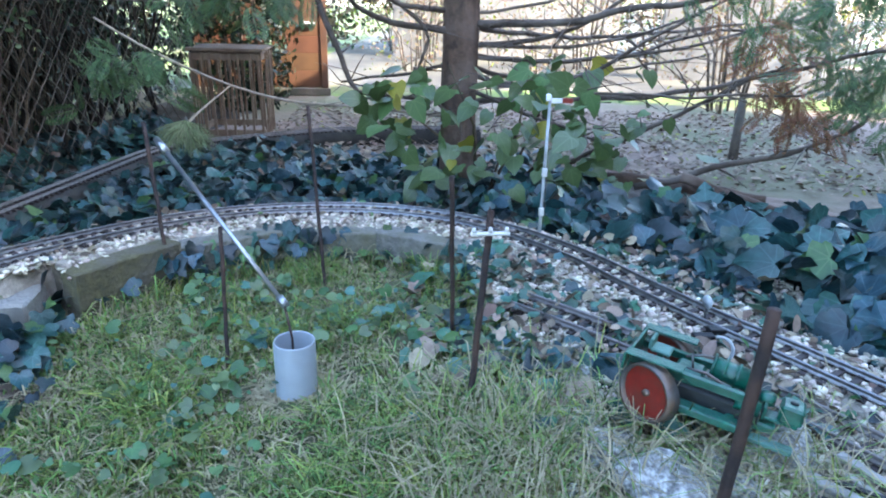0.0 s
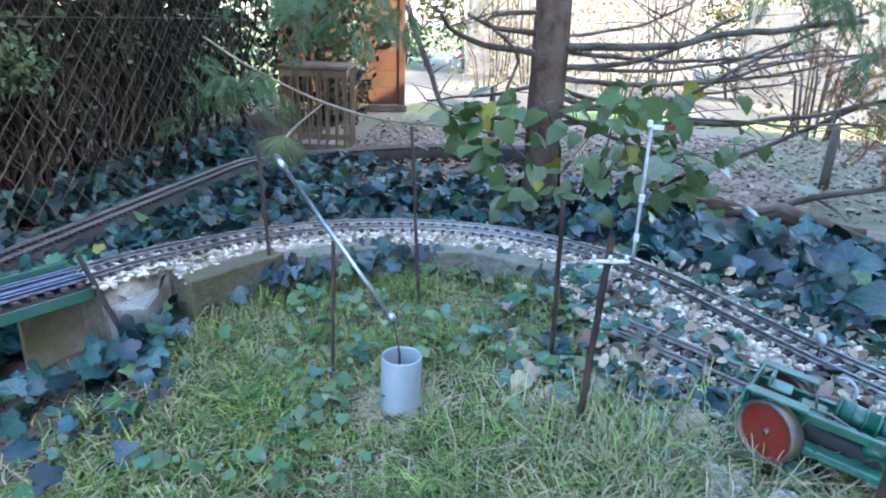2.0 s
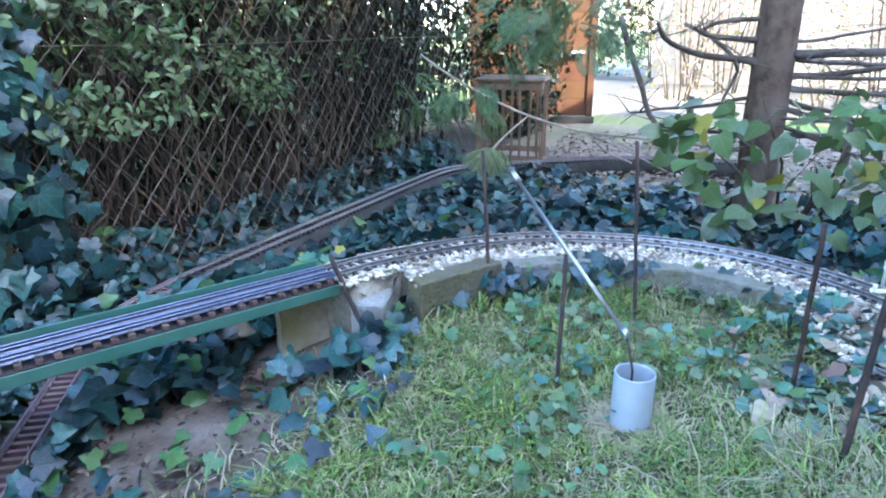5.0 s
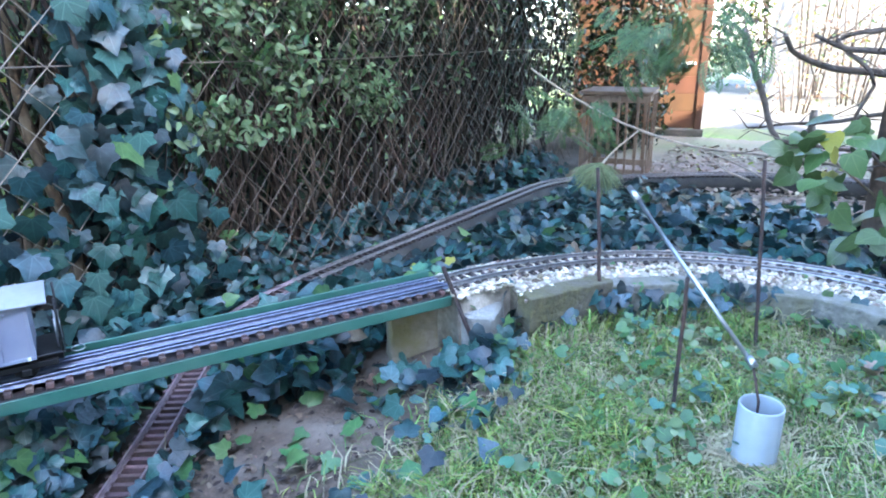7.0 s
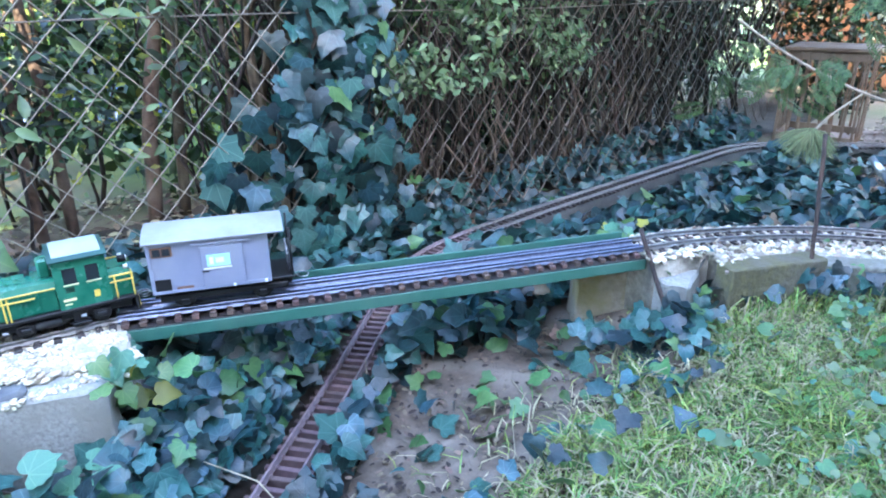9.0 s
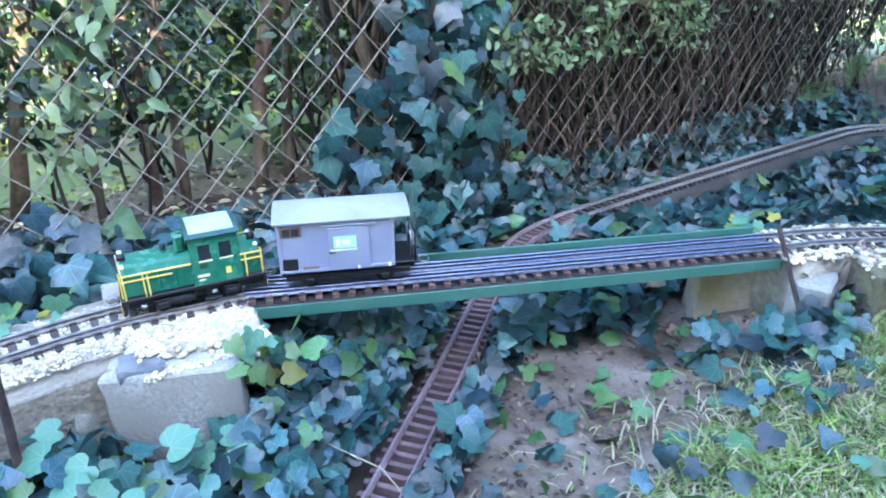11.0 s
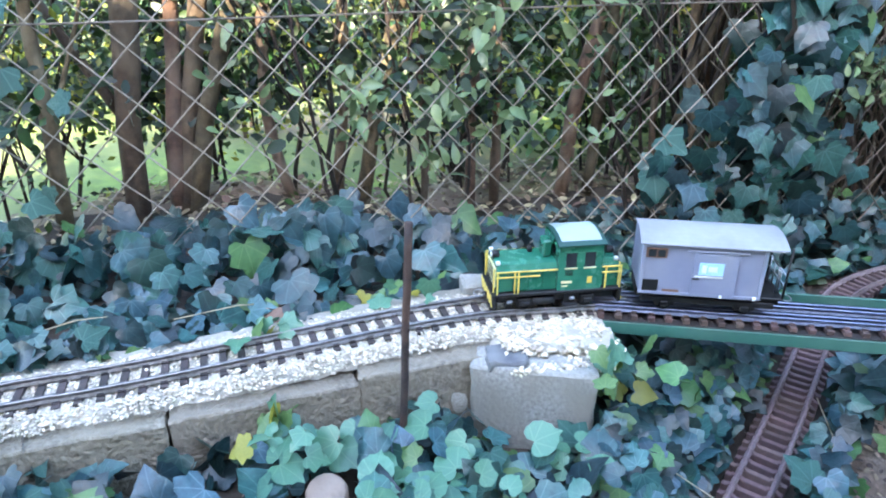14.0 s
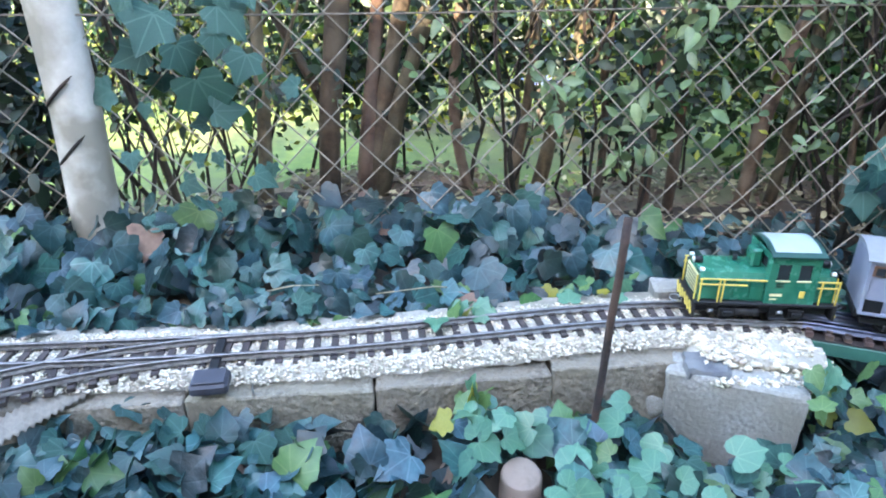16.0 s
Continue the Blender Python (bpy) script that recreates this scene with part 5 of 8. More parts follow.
# taller grass along the foot of the curved wall
x, y = sample(9000, -0.68, 0.16, 0.85, 1.26, lambda x, y: (np.abs(near_line(x, y, MAIN) - 0.145) < 0.022) & (np.hypot(x + 0.19, y - 0.72) < 0.56) & (rng.uniform(0, 1, len(x)) < 0.4 + 0.6 * (fbm(x, y, 9.0, 3.0) > 0)))
blades("grass", x, y, rng.uniform(0.02, 0.062, len(x)), rng.uniform(0.2, 1.0, len(x)), GRASS_MATS, (rng.uniform(0, 1, len(x)) < 0.3).astype(int), "taller grass along the foot of the curved wall")
# leaves strewn over the siding and the gravel of the curve
x, y = sample(3800, 0.02, 0.55, 0.58, 1.22, lambda x, y: (near_line(x, y, MAIN) > 0.035) & (x > 0.04 + (1.1 - y) * 0.12) & (rng.uniform(0, 1, len(x)) < 0.22 + 0.30 * (fbm(x, y, 8.0, 6.0) > 0.05)))
n = len(x)
P = np.stack([x, y, np.maximum(ground_z(x, y), -0.035) + rng.uniform(0.006, 0.03, n)], 1)
Nr, size, spin = rng.normal(0, 0.7, (n, 3)) * [1, 1, 0] + [0, -0.1, 1], 0.008 + 0.022 * rng.uniform(0, 1, n) ** 1.4, rng.uniform(0, 6.3, n)
k = rng.uniform(0, 1, n) < 0.34
leafy("ivy", "pale ivy runners strewn over the gravel of the siding", "ivy", P[k], Nr[k], size[k] * 1.15, spin[k], IVY_LEAF, [IVY, MINT], rng.choice([0, 1], k.sum(), p=[0.35, 0.65]), 20)
k = ~k
leafy("fallen_leaves", "curled dry leaves lying on the gravel of the siding", "fallen leaves", P[k], Nr[k], size[k] * 1.1, spin[k], OVAL_LEAF, [DEAD_LEAF, WITHERED], rng.choice([0, 1], k.sum(), p=[0.35, 0.65]), 20)
P = ballast_points(LOOP_BED, 900, -0.10, 0.08, 0.28)
P[:, 2] += 0.006
n = len(P)
leafy("fallen_leaves", "small dry leaves and scraps caught in the gravel", "fallen leaves", P, rng.normal(0, 0.4, (n, 3)) * [1, 1, 0] + [0, 0, 1], rng.uniform(0.006, 0.020, n), rng.uniform(0, 6.3, n), OVAL_LEAF, [DEAD_LEAF, IVY_YOUNG, WITHERED], rng.choice([0, 1, 2], n, p=[0.60, 0.1, 0.30]), 0, kind="stuff")
# ivy round the foot of the pillar
x, y = sample(330, -0.92, -0.56, 0.64, 0.92, lambda x, y: (np.hypot(x + 0.775, y - 0.885) > 0.118) & (np.hypot(x + 0.672, y - 0.905) > 0.06) & (rng.uniform(0, 1, len(x)) < np.clip((y - 0.62) / 0.2, 0.1, 1)) & (fbm(x, y, 8.0, 11.0) > -0.15))
ivy_on_ground("ivy", "dark ivy growing round the foot of the pillar", x, y, rng.uniform(0.0, 0.045, len(x)), rng.uniform(0.020, 0.040, len(x)), 30, young=0.10)

# ---- the train ----
LOCO_GREEN = mat("loco_green_enamel", (0.014, 0.125, 0.076), (0.011, 0.100, 0.062), 30, 0.26, bump=0.05, c=(0.03, 0.15, 0.095), c_scale=20, coat=0.2)
LOCO_DARK = mat("dark_green_roof", (0.010, 0.050, 0.040), (0.007, 0.036, 0.030), 30, 0.4)
YELLOW = mat("yellow_enamel", (0.66, 0.50, 0.10), (0.54, 0.39, 0.07), 40, 0.4)
CREAM = mat("cream_enamel", (0.66, 0.62, 0.34), (0.56, 0.52, 0.28), 40, 0.45)
BLACK = mat("black_plastic", (0.011, 0.011, 0.013), (0.007, 0.007, 0.008), 60, 0.5, glossy=0.3)
SILVER_ROOF = mat("silver_roof", (0.31, 0.37, 0.37), (0.22, 0.27, 0.27), 25, 0.45, c=(0.25, 0.29, 0.28), c_scale=18)
WAGON_GREY = mat("grey_wagon_plastic", (0.185, 0.200, 0.275), (0.160, 0.173, 0.240), 20, 0.5, bump=0.05, c=(0.21, 0.22, 0.27), c_scale=15)
WAGON_ROOF = mat("grey_roof", (0.25, 0.255, 0.27), (0.19, 0.195, 0.21), 25, 0.55, c=(0.15, 0.15, 0.155), c_scale=12)
EMBLEM = mat("pale_blue_emblem", (0.34, 0.56, 0.72), (0.28, 0.50, 0.68), 40, 0.5)
BROWN_PANE = mat("brown_window_frame", (0.16, 0.085, 0.05), (0.12, 0.06, 0.04), 40, 0.5)
GLASS = bpy.data.materials.new("dark_glass")
GLASS.use_nodes = True
GLASS.node_tree.nodes["Principled BSDF"].inputs["Base Color"].default_value = (0.02, 0.025, 0.03, 1)
GLASS.node_tree.nodes["Principled BSDF"].inputs["Roughness"].default_value = 0.06


def piece(name, parent, material, boxes, label="", bevel=0.0012):
    """A part of one or more bevelled boxes (sx, sy, sz, x, y, z)."""
    bm = bmesh.new()
    for b in boxes:
        box(bm, *b, bevel=min(bevel, min(b[:3]) * 0.3))
    return part(name, bm_mesh(name, bm, material), parent, label)


def rod_part(name, parent, material, pts, r, label="", sides=8):
    bm = bmesh.new()
    tube(bm, pts, r, sides)
    return part(name, bm_mesh(name, bm, material, True), parent, label)


def curved_roof(name, parent, material, w, l, z_edge, rise, thick, y=0.0, label=""):
    bm = bmesh.new()
    k = 12
    top, low = [], []
    for yy in (-l / 2, l / 2):
        for i in range(k + 1):
            u = i / k * 2 - 1
            zz = z_edge + rise * (1 - abs(u) ** 2.2)
            top.append(bm.verts.new((u * w / 2, y + yy, zz + thick)))
            low.append(bm.verts.new((u * w / 2, y + yy, zz)))
    n = k + 1
    for i in range(k):
        bm.faces.new((top[i], top[i + 1], top[n + i + 1], top[n + i]))
        bm.faces.new((low[i], low[n + i], low[n + i + 1], low[i + 1]))
        for o in (0, n):
            bm.faces.new((top[o + i], low[o + i], low[o + i + 1], top[o + i + 1]))
    for i in (0, k):
        bm.faces.new((top[i], top[n + i], low[n + i], low[i]))
    return part(name, bm_mesh(name, bm, material), parent, label)


def wheel_mesh(r, w):
    bm = bmesh.new()
    prof = [(0.0, w / 2), (r * 0.28, w / 2), (r * 0.30, w * 0.3), (r * 0.78, w * 0.3), (r * 0.84, w / 2), (r, w / 2), (r, -w * 0.2), (r * 1.12, -w * 0.25), (r * 1.12, -w / 2), (0.0, -w / 2)]
    k = 20
    ring = []
    for a, x in prof:
        ring.append([bm.verts.new((x, a * math.cos(2 * math.pi * i / k), a * math.sin(2 * math.pi * i / k))) for i in range(k)] if a else [bm.verts.new((x, 0, 0))])
    for a, b in zip(ring, ring[1:]):
        for i in range(k):
            f = [a[i % len(a)], a[(i + 1) % len(a)], b[(i + 1) % len(b)], b[i % len(b)]]
            f = list(dict.fromkeys(f))
            bm.faces.new(f)
    return bm_mesh("wheel", bm, BLACK)


WHEEL = wheel_mesh(0.0125, 0.007)


def axle(parent, y):
    for s in (1, -1):
        part("wheel", WHEEL, parent, at=pose(s * 0.0235, y, 0.0125, 0, 0, 0 if s > 0 else 180))
    rod_part("axle", parent, BLACK, [(-0.022, y, 0.0125), (0.022, y, 0.0125)], 0.002)


def coupler(parent, y, s):
    rod_part("coupler", parent, BLACK, [(0, y, 0.020), (0, y + s * 0.010, 0.019)], 0.003)
    pts = [(0.011 * math.sin(a), y + s * (0.016 + 0.009 * math.cos(a)), 0.0205) for a in np.linspace(0, 6.28, 15)]
    rod_part("coupler_loop", parent, CHROME, pts, 0.0011, sides=5)


def along(s0):
    """Point and heading of the main line s0 metres past the bridge's start."""
    s = np.concatenate([[0], np.cumsum(np.linalg.norm(np.diff(MAIN, axis=0), axis=1))])
    i0 = int(np.argmin(np.linalg.norm(MAIN[:, :2] - np.array(BRIDGE_A[:2]), axis=1)))
    u = s[i0] + s0
    return np.array([np.interp(u, s, MAIN[:, c]) for c in range(3)])


def on_rails(centre, base):
    a, b = along(centre - base / 2), along(centre + base / 2)
    m = (a + b) / 2
    return pose(m[0], m[1], m[2], 0, 0, math.degrees(math.atan2(a[1] - b[1], a[0] - b[0])) - 90)


def build_loco():
    root = tagged(new("model_locomotive"), "green model diesel locomotive with yellow handrails on the track", "model locomotive")
    root.matrix_world = on_rails(-0.064, 0.09) @ Matrix.Diagonal((0.926, 0.850, 0.845, 1))
    piece("frame", root, BLACK, [(0.060, 0.196, 0.016, 0, 0, 0.024), (0.080, 0.208, 0.006, 0, 0, 0.035)])
    for y in (-0.052, 0.052):
        axle(root, y)
        for s in (1, -1):
            piece("axle_box", root, BLACK, [(0.006, 0.024, 0.014, s * 0.033, y, 0.018), (0.005, 0.014, 0.008, s * 0.037, y, 0.017)])
            rod_part("brake_cylinder", root, CHROME, [(s * 0.036, y + 0.022, 0.021), (s * 0.036, y + 0.030, 0.021)], 0.003)
    for s in (1, -1):
        rod_part("fuel_tank", root, BLACK, [(s * 0.031, 0.004, 0.019), (s * 0.031, 0.040, 0.019)], 0.0075)
        piece("step", root, BLACK, [(0.012, 0.026, 0.003, s * 0.036, -0.022, 0.012), (0.002, 0.020, 0.018, s * 0.033, -0.022, 0.022)])
    for s, y in ((1, 0.105), (-1, -0.105)):
        buf = piece("buffer_beam", root, BLACK, [(0.080, 0.006, 0.026, 0, y, 0.024)])
        for k in range(6):
            b = bmesh.new()
            box(b, 0.006, 0.0012, 0.020, rot=Matrix.Rotation(radians(35), 4, "Y"))
            part("stripe", bm_mesh("stripe", b, YELLOW), buf, "yellow warning stripe", at=pose(-0.032 + 0.013 * k, y + s * 0.0034, 0.024))
        coupler(root, y, s)
    # hoods
    def hood(name, y0, y1, w, z1):
        bm = bmesh.new()
        prof = [(-w / 2, 0.038), (w / 2, 0.038), (w / 2, z1 - 0.010), (w / 2 - 0.004, z1 - 0.002), (w / 2 - 0.012, z1), (-w / 2 + 0.012, z1), (-w / 2 + 0.004, z1 - 0.002), (-w / 2, z1 - 0.010)]
        r0, r1 = ([bm.verts.new((x, y, z)) for x, z in prof] for y in (y0, y1))
        for i in range(len(prof)):
            j = (i + 1) % len(prof)
            bm.faces.new((r0[i], r0[j], r1[j], r1[i]))
        bm.faces.new(r0)
        bm.faces.new(r1)
        return part(name, bm_mesh(name, bm, LOCO_GREEN), root)
    front = hood("engine_hood", 0.002, 0.100, 0.064, 0.086)
    hood("rear_hood", -0.102, -0.070, 0.064, 0.082)
    piece("grille", front, CREAM, [(0.050, 0.002, 0.034, 0, 0.1008, 0.060)], "cream radiator panel")
    for k in range(5):
        piece("louvre", front, BLACK, [(0.040, 0.0015, 0.002, 0, 0.1022, 0.048 + 0.006 * k)])
    for k in range(4):
        for s in (1, -1):
            piece("hood_door", front, LOCO_GREEN, [(0.0015, 0.021, 0.036, s * 0.0325, 0.014 + 0.0235 * k, 0.058)])
    piece("exhaust_pipe", front, LOCO_GREEN, [(0.024, 0.016, 0.030, 0, 0.012, 0.100)], bevel=0.003)
    rod_part("exhaust_pipe", front, BLACK, [(0.012, 0.035, 0.085), (0.012, 0.035, 0.095)], 0.004)
    for y, z, s in ((0.098, 0.091, 1), (-0.099, 0.088, -1)):
        lamp = rod_part("headlamp", root, BLACK, [(0, y - s * 0.008, z), (0, y + s * 0.004, z)], 0.006)
        rod_part("lens", lamp, WHITEPAINT, [(0, y + s * 0.004, z), (0, y + s * 0.0055, z)], 0.005, "pale lamp lens")
        for x in (-0.026, 0.026):
            rod_part("marker_lamp", root, WHITEPAINT, [(x, y - s * 0.004, z - 0.004), (x, y + s * 0.002, z - 0.004)], 0.0035)
    # cab with window openings
    cab = tagged(new("cab"))
    cab.parent = root
    y0, y1, z0, z1, t = -0.071, 0.002, 0.038, 0.117, 0.003
    w = 0.078
    for s in (1, -1):
        x = s * (w / 2 - t / 2)
        ya, yb, yc, yd = y0 + 0.012, y0 + 0.030, y0 + 0.043, y0 + 0.061
        za, zb = 0.078, 0.104
        piece("cab_side", cab, LOCO_GREEN, [(t, y1 - y0, za - z0, x, (y0 + y1) / 2, (z0 + za) / 2), (t, y1 - y0, z1 - zb, x, (y0 + y1) / 2, (z1 + zb) / 2),
                                            (t, ya - y0, zb - za, x, (y0 + ya) / 2, (za + zb) / 2), (t, yc - yb, zb - za, x, (yb + yc) / 2, (za + zb) / 2), (t, y1 - yd, zb - za, x, (yd + y1) / 2, (za + zb) / 2)], bevel=0.0003)
        for a, b in ((ya, yb), (yc, yd)):
            piece("cab_window", cab, GLASS, [(0.001, b - a, zb - za, x - s * 0.0005, (a + b) / 2, (za + zb) / 2)], "dark cab window pane", bevel=0)
            piece("window_sill", cab, CREAM, [(0.0016, b - a + 0.003, 0.0018, x + s * 0.0018, (a + b) / 2, za - 0.001)], bevel=0)
        piece("number_bars", cab, CREAM, [(0.0008, 0.018, 0.004, x + s * 0.0018, y1 - 0.015, 0.053), (0.0008, 0.010, 0.0022, x + s * 0.0018, y1 - 0.012, 0.046)], "illegible cream lettering bars", bevel=0)
        piece("emblem", cab, YELLOW, [(0.0008, 0.008, 0.011, x + s * 0.0018, y0 + 0.020, 0.055)], "small yellow emblem plate", bevel=0)
        for k in range(3):
            piece("vent", cab, BLACK, [(0.0008, 0.012, 0.0012, x + s * 0.0018, y1 - 0.018, 0.066 + 0.003 * k)], bevel=0)
    for y in (y0 + t / 2, y1 - t / 2):
        piece("cab_end", cab, LOCO_GREEN, [(w - 2 * t, t, 0.052, 0, y, 0.064), (w - 2 * t, t, 0.010, 0, y, 0.112), (0.010, t, 0.020, 0, y, 0.098), (0.012, t, 0.020, w / 2 - t - 0.006, y, 0.098), (0.012, t, 0.020, -w / 2 + t + 0.006, y, 0.098)], bevel=0.0003)
        piece("cab_pane", cab, GLASS, [(w - 2 * t, 0.001, 0.019, 0, y, 0.098)], bevel=0)
    curved_roof("cab_roof", cab, LOCO_DARK, 0.088, 0.080, 0.117, 0.010, 0.0022, (y0 + y1) / 2)
    curved_roof("roof_panel", cab, SILVER_ROOF, 0.076, 0.066, 0.1197, 0.0102, 0.0018, (y0 + y1) / 2, "silver painted roof panel")
    # handrails
    for s in (1, -1):
        x = s * 0.0395
        piece("handrail", root, YELLOW, [(0.0018, 0.100, 0.0024, x, 0.053, 0.077)], "yellow handrail", bevel=0.0005)
        piece("handrail", root, YELLOW, [(0.0018, 0.072, 0.0024, x, 0.067, 0.068)], "yellow handrail", bevel=0.0005)
        piece("handrail", root, YELLOW, [(0.0018, 0.034, 0.0024, x, -0.088, 0.077)], "yellow handrail", bevel=0.0005)
        piece("handrail", root, YELLOW, [(0.0018, 0.034, 0.0024, x, -0.088, 0.067)], "yellow handrail", bevel=0.0005)
        for y in (0.100, 0.066, -0.078, -0.103):
            piece("rail_post", root, YELLOW, [(0.0022, 0.0022, 0.040, x, y, 0.058)], "yellow rail post", bevel=0.0004)
        piece("rail_post", root, YELLOW, [(0.0022, 0.0022, 0.040, x, 0.072, 0.058)], "yellow rail post", bevel=0.0004)
    for s, y in ((1, 0.104), (-1, -0.104)):
        for x in (-0.030, 0.030):
            piece("end_rail", root, YELLOW, [(0.0020, 0.0020, 0.042, x, y, 0.058)], "yellow rail post", bevel=0.0004)
    return root


def build_wagon():
    root = tagged(new("model_goods_wagon"), "grey model goods van with a curved grey roof behind the locomotive", "model wagon")
    root.matrix_world = on_rails(0.150, 0.10) @ Matrix.Diagonal((0.926, 0.915, 0.880, 1))
    L, W, yb = 0.172, 0.084, 0.016
    y0, y1 = yb - L / 2, yb + L / 2
    piece("underframe", root, BLACK, [(0.060, 0.205, 0.012, 0, 0, 0.028), (0.012, 0.19, 0.010, 0.030, 0, 0.022), (0.012, 0.19, 0.010, -0.030, 0, 0.022)])
    for y in (-0.055, 0.060):
        axle(root, y)
        for s in (1, -1):
            piece("axle_guard", root, BLACK, [(0.005, 0.030, 0.018, s * 0.031, y, 0.020), (0.005, 0.012, 0.010, s * 0.035, y, 0.014)])
    piece("body", root, WAGON_GREY, [(W, L, 0.085, 0, yb, 0.0785)], bevel=0.0015)
    for s in (1, -1):
        x = s * W / 2
        door = piece("sliding_door", root, WAGON_GREY, [(0.003, 0.062, 0.068, x + s * 0.0015, yb - 0.018, 0.073)])
        piece("handle", door, BLACK, [(0.002, 0.010, 0.002, x + s * 0.004, yb + 0.008, 0.066)], bevel=0.0004)
        piece("door_rail", root, WAGON_GREY, [(0.004, 0.085, 0.004, x + s * 0.002, yb - 0.018, 0.111)])
        piece("emblem", door, EMBLEM, [(0.0008, 0.034, 0.020, x + s * 0.0035, yb - 0.012, 0.083)], "pale blue emblem panel", bevel=0)
        piece("emblem_mark", door, WHITEPAINT, [(0.0008, 0.040, 0.0022, x + s * 0.0036, yb - 0.010, 0.070), (0.0008, 0.012, 0.008, x + s * 0.0043, yb - 0.014, 0.083), (0.0008, 0.006, 0.012, x + s * 0.0043, yb - 0.002, 0.083)], "white bars of a worn emblem", bevel=0)
        win = piece("vent_window", root, BROWN_PANE, [(0.0022, 0.030, 0.016, x + s * 0.0008, y1 - 0.020, 0.104)], "small brown framed window")
        for k in (0, 1):
            piece("pane", win, GLASS, [(0.0008, 0.0105, 0.011, x + s * 0.0023, y1 - 0.0265 + 0.013 * k, 0.104)], bevel=0)
        piece("hatch", root, BLACK, [(0.0022, 0.022, 0.020, x + s * 0.0008, y1 - 0.016, 0.049)], "dark open hatch", bevel=0.0003)
        piece("plate", root, BROWN_PANE, [(0.0008, 0.024, 0.004, x + s * 0.0008, y1 - 0.046, 0.042)], "small ochre plate", bevel=0)
        for y in (y0 + 0.002, y1 - 0.002):
            piece("corner_strip", root, WAGON_GREY, [(0.0025, 0.005, 0.085, x + s * 0.0008, y, 0.0785)], bevel=0.0004)
        piece("sill", root, WAGON_GREY, [(0.003, L, 0.005, x + s * 0.001, yb, 0.0375)], bevel=0.0005)
        for y in (y0 + 0.008, y0 + 0.055):
            piece("lamp_bracket", root, WHITEPAINT, [(0.004, 0.004, 0.005, x + s * 0.003, y, 0.038)], bevel=0.0005)
    # end walls under the roof's curve
    for y in (y0 + 0.001, y1 - 0.001):
        bm = bmesh.new()
        vs = [bm.verts.new((u * W / 2, y, 0.119)) for u in (-1, 1)] + [bm.verts.new((u * W / 2, y, 0.120 + 0.0105 * (1 - abs(u) ** 2.2))) for u in np.linspace(1, -1, 11)]
        bm.faces.new(vs)
        part("end_gable", bm_mesh("end_gable", bm, WAGON_GREY), root)
    curved_roof("roof", root, WAGON_ROOF, 0.098, 0.202, 0.119, 0.0120, 0.0020, 0.006)
    # open end platform
    py = y0 - 0.018
    piece("platform", root, BLACK, [(0.078, 0.036, 0.004, 0, py, 0.036)])
    for x in (-0.037, -0.014, 0.014, 0.037):
        rod_part("platform_post", root, CHROME, [(x, py - 0.015, 0.038), (x, py - 0.015, 0.075)], 0.0014, sides=6)
    for z in (0.058, 0.075):
        rod_part("platform_rail", root, CHROME, [(-0.037, py - 0.015, z), (0.037, py - 0.015, z)], 0.0014, sides=6)
    for x in (-0.037, 0.037):
        rod_part("roof_post", root, BLACK, [(x, py - 0.015, 0.036), (x, py - 0.015, 0.121)], 0.0018, sides=6)
        rod_part("brake_wheel_rod", root, CHROME, [(x * 0.5, py - 0.010, 0.036), (x * 0.5, py - 0.010, 0.082)], 0.0012, sides=6)
    coupler(root, -0.105, -1)
    coupler(root, 0.105, 1)
    return root


build_loco()
build_wagon()

# ---- behind the hedge: sunlit garden ----
def bush(name, label, cx, cy, cz, rx, ry, rz, n, size, mats, p):
    """A loose bush: leaves in an uneven shell, clumped and gappy."""
    u = rng.normal(0, 1, (n, 3))
    u /= np.linalg.norm(u, axis=1)[:, None]
    f = np.array([noise.noise(Vector(a * 2.6) + Vector((cx, cy, 0))) for a in u])
    r = (rng.uniform(0.45, 1, n) ** 0.5) * (1 + 0.45 * f)
    P = np.array([cx, cy, cz]) + u * r[:, None] * [rx, ry, rz]
    k = P[:, 2] > -0.24
    P, u = P[k], u[k]
    n = len(P)
    root = leafy(name, label, "bush", P, u + rng.normal(0, 0.5, (n, 3)) + [0, 0, 0.4], rng.uniform(*size, n), rng.uniform(0, 6.3, n), PLAIN_LEAF, mats, rng.choice(len(mats), n, p=p), 0)
    for k in range(6):
        a = k * 1.05 + cx
        bm = bmesh.new()
        tube(bm, [(cx + 0.1 * math.cos(a), cy + 0.1 * math.sin(a), -0.3), (cx + 0.3 * rx * math.cos(a), cy + 0.3 * ry * math.sin(a), cz), (cx + 0.7 * rx * math.cos(a), cy + 0.7 * ry * math.sin(a), cz + 0.6 * rz)], [0.012, 0.008, 0.003], 6)
        part("stem", bm_mesh("stem", bm, BOUGH, True), root)
    return root


for cx, cy, cz, r, h in [(-4.6, -1.9, 0.3, 0.8, 0.75), (-5.3, -0.9, 0.25, 0.9, 0.7), (-4.9, 0.3, 0.1, 0.7, 0.5), (-5.6, 1.3, 0.4, 0.9, 0.9), (-4.8, 2.2, 0.35, 0.9, 0.8), (-5.0, 3.4, 0.5, 1.0, 1.0), (-6.5, -2.6, 0.6, 1.2, 1.2), (-7.2, 0.2, 0.8, 1.4, 1.4), (-7.0, 2.6, 0.9, 1.4, 1.5)]:
    bush("garden_bush", "sunlit yellow-green bush beyond the hedge", cx, cy, cz, r, r, h, int(3200 * r * h / 0.6), (0.035, 0.075), [SUNLEAF, PRIVET_LIGHT, PRIVET], [0.55, 0.25, 0.2])


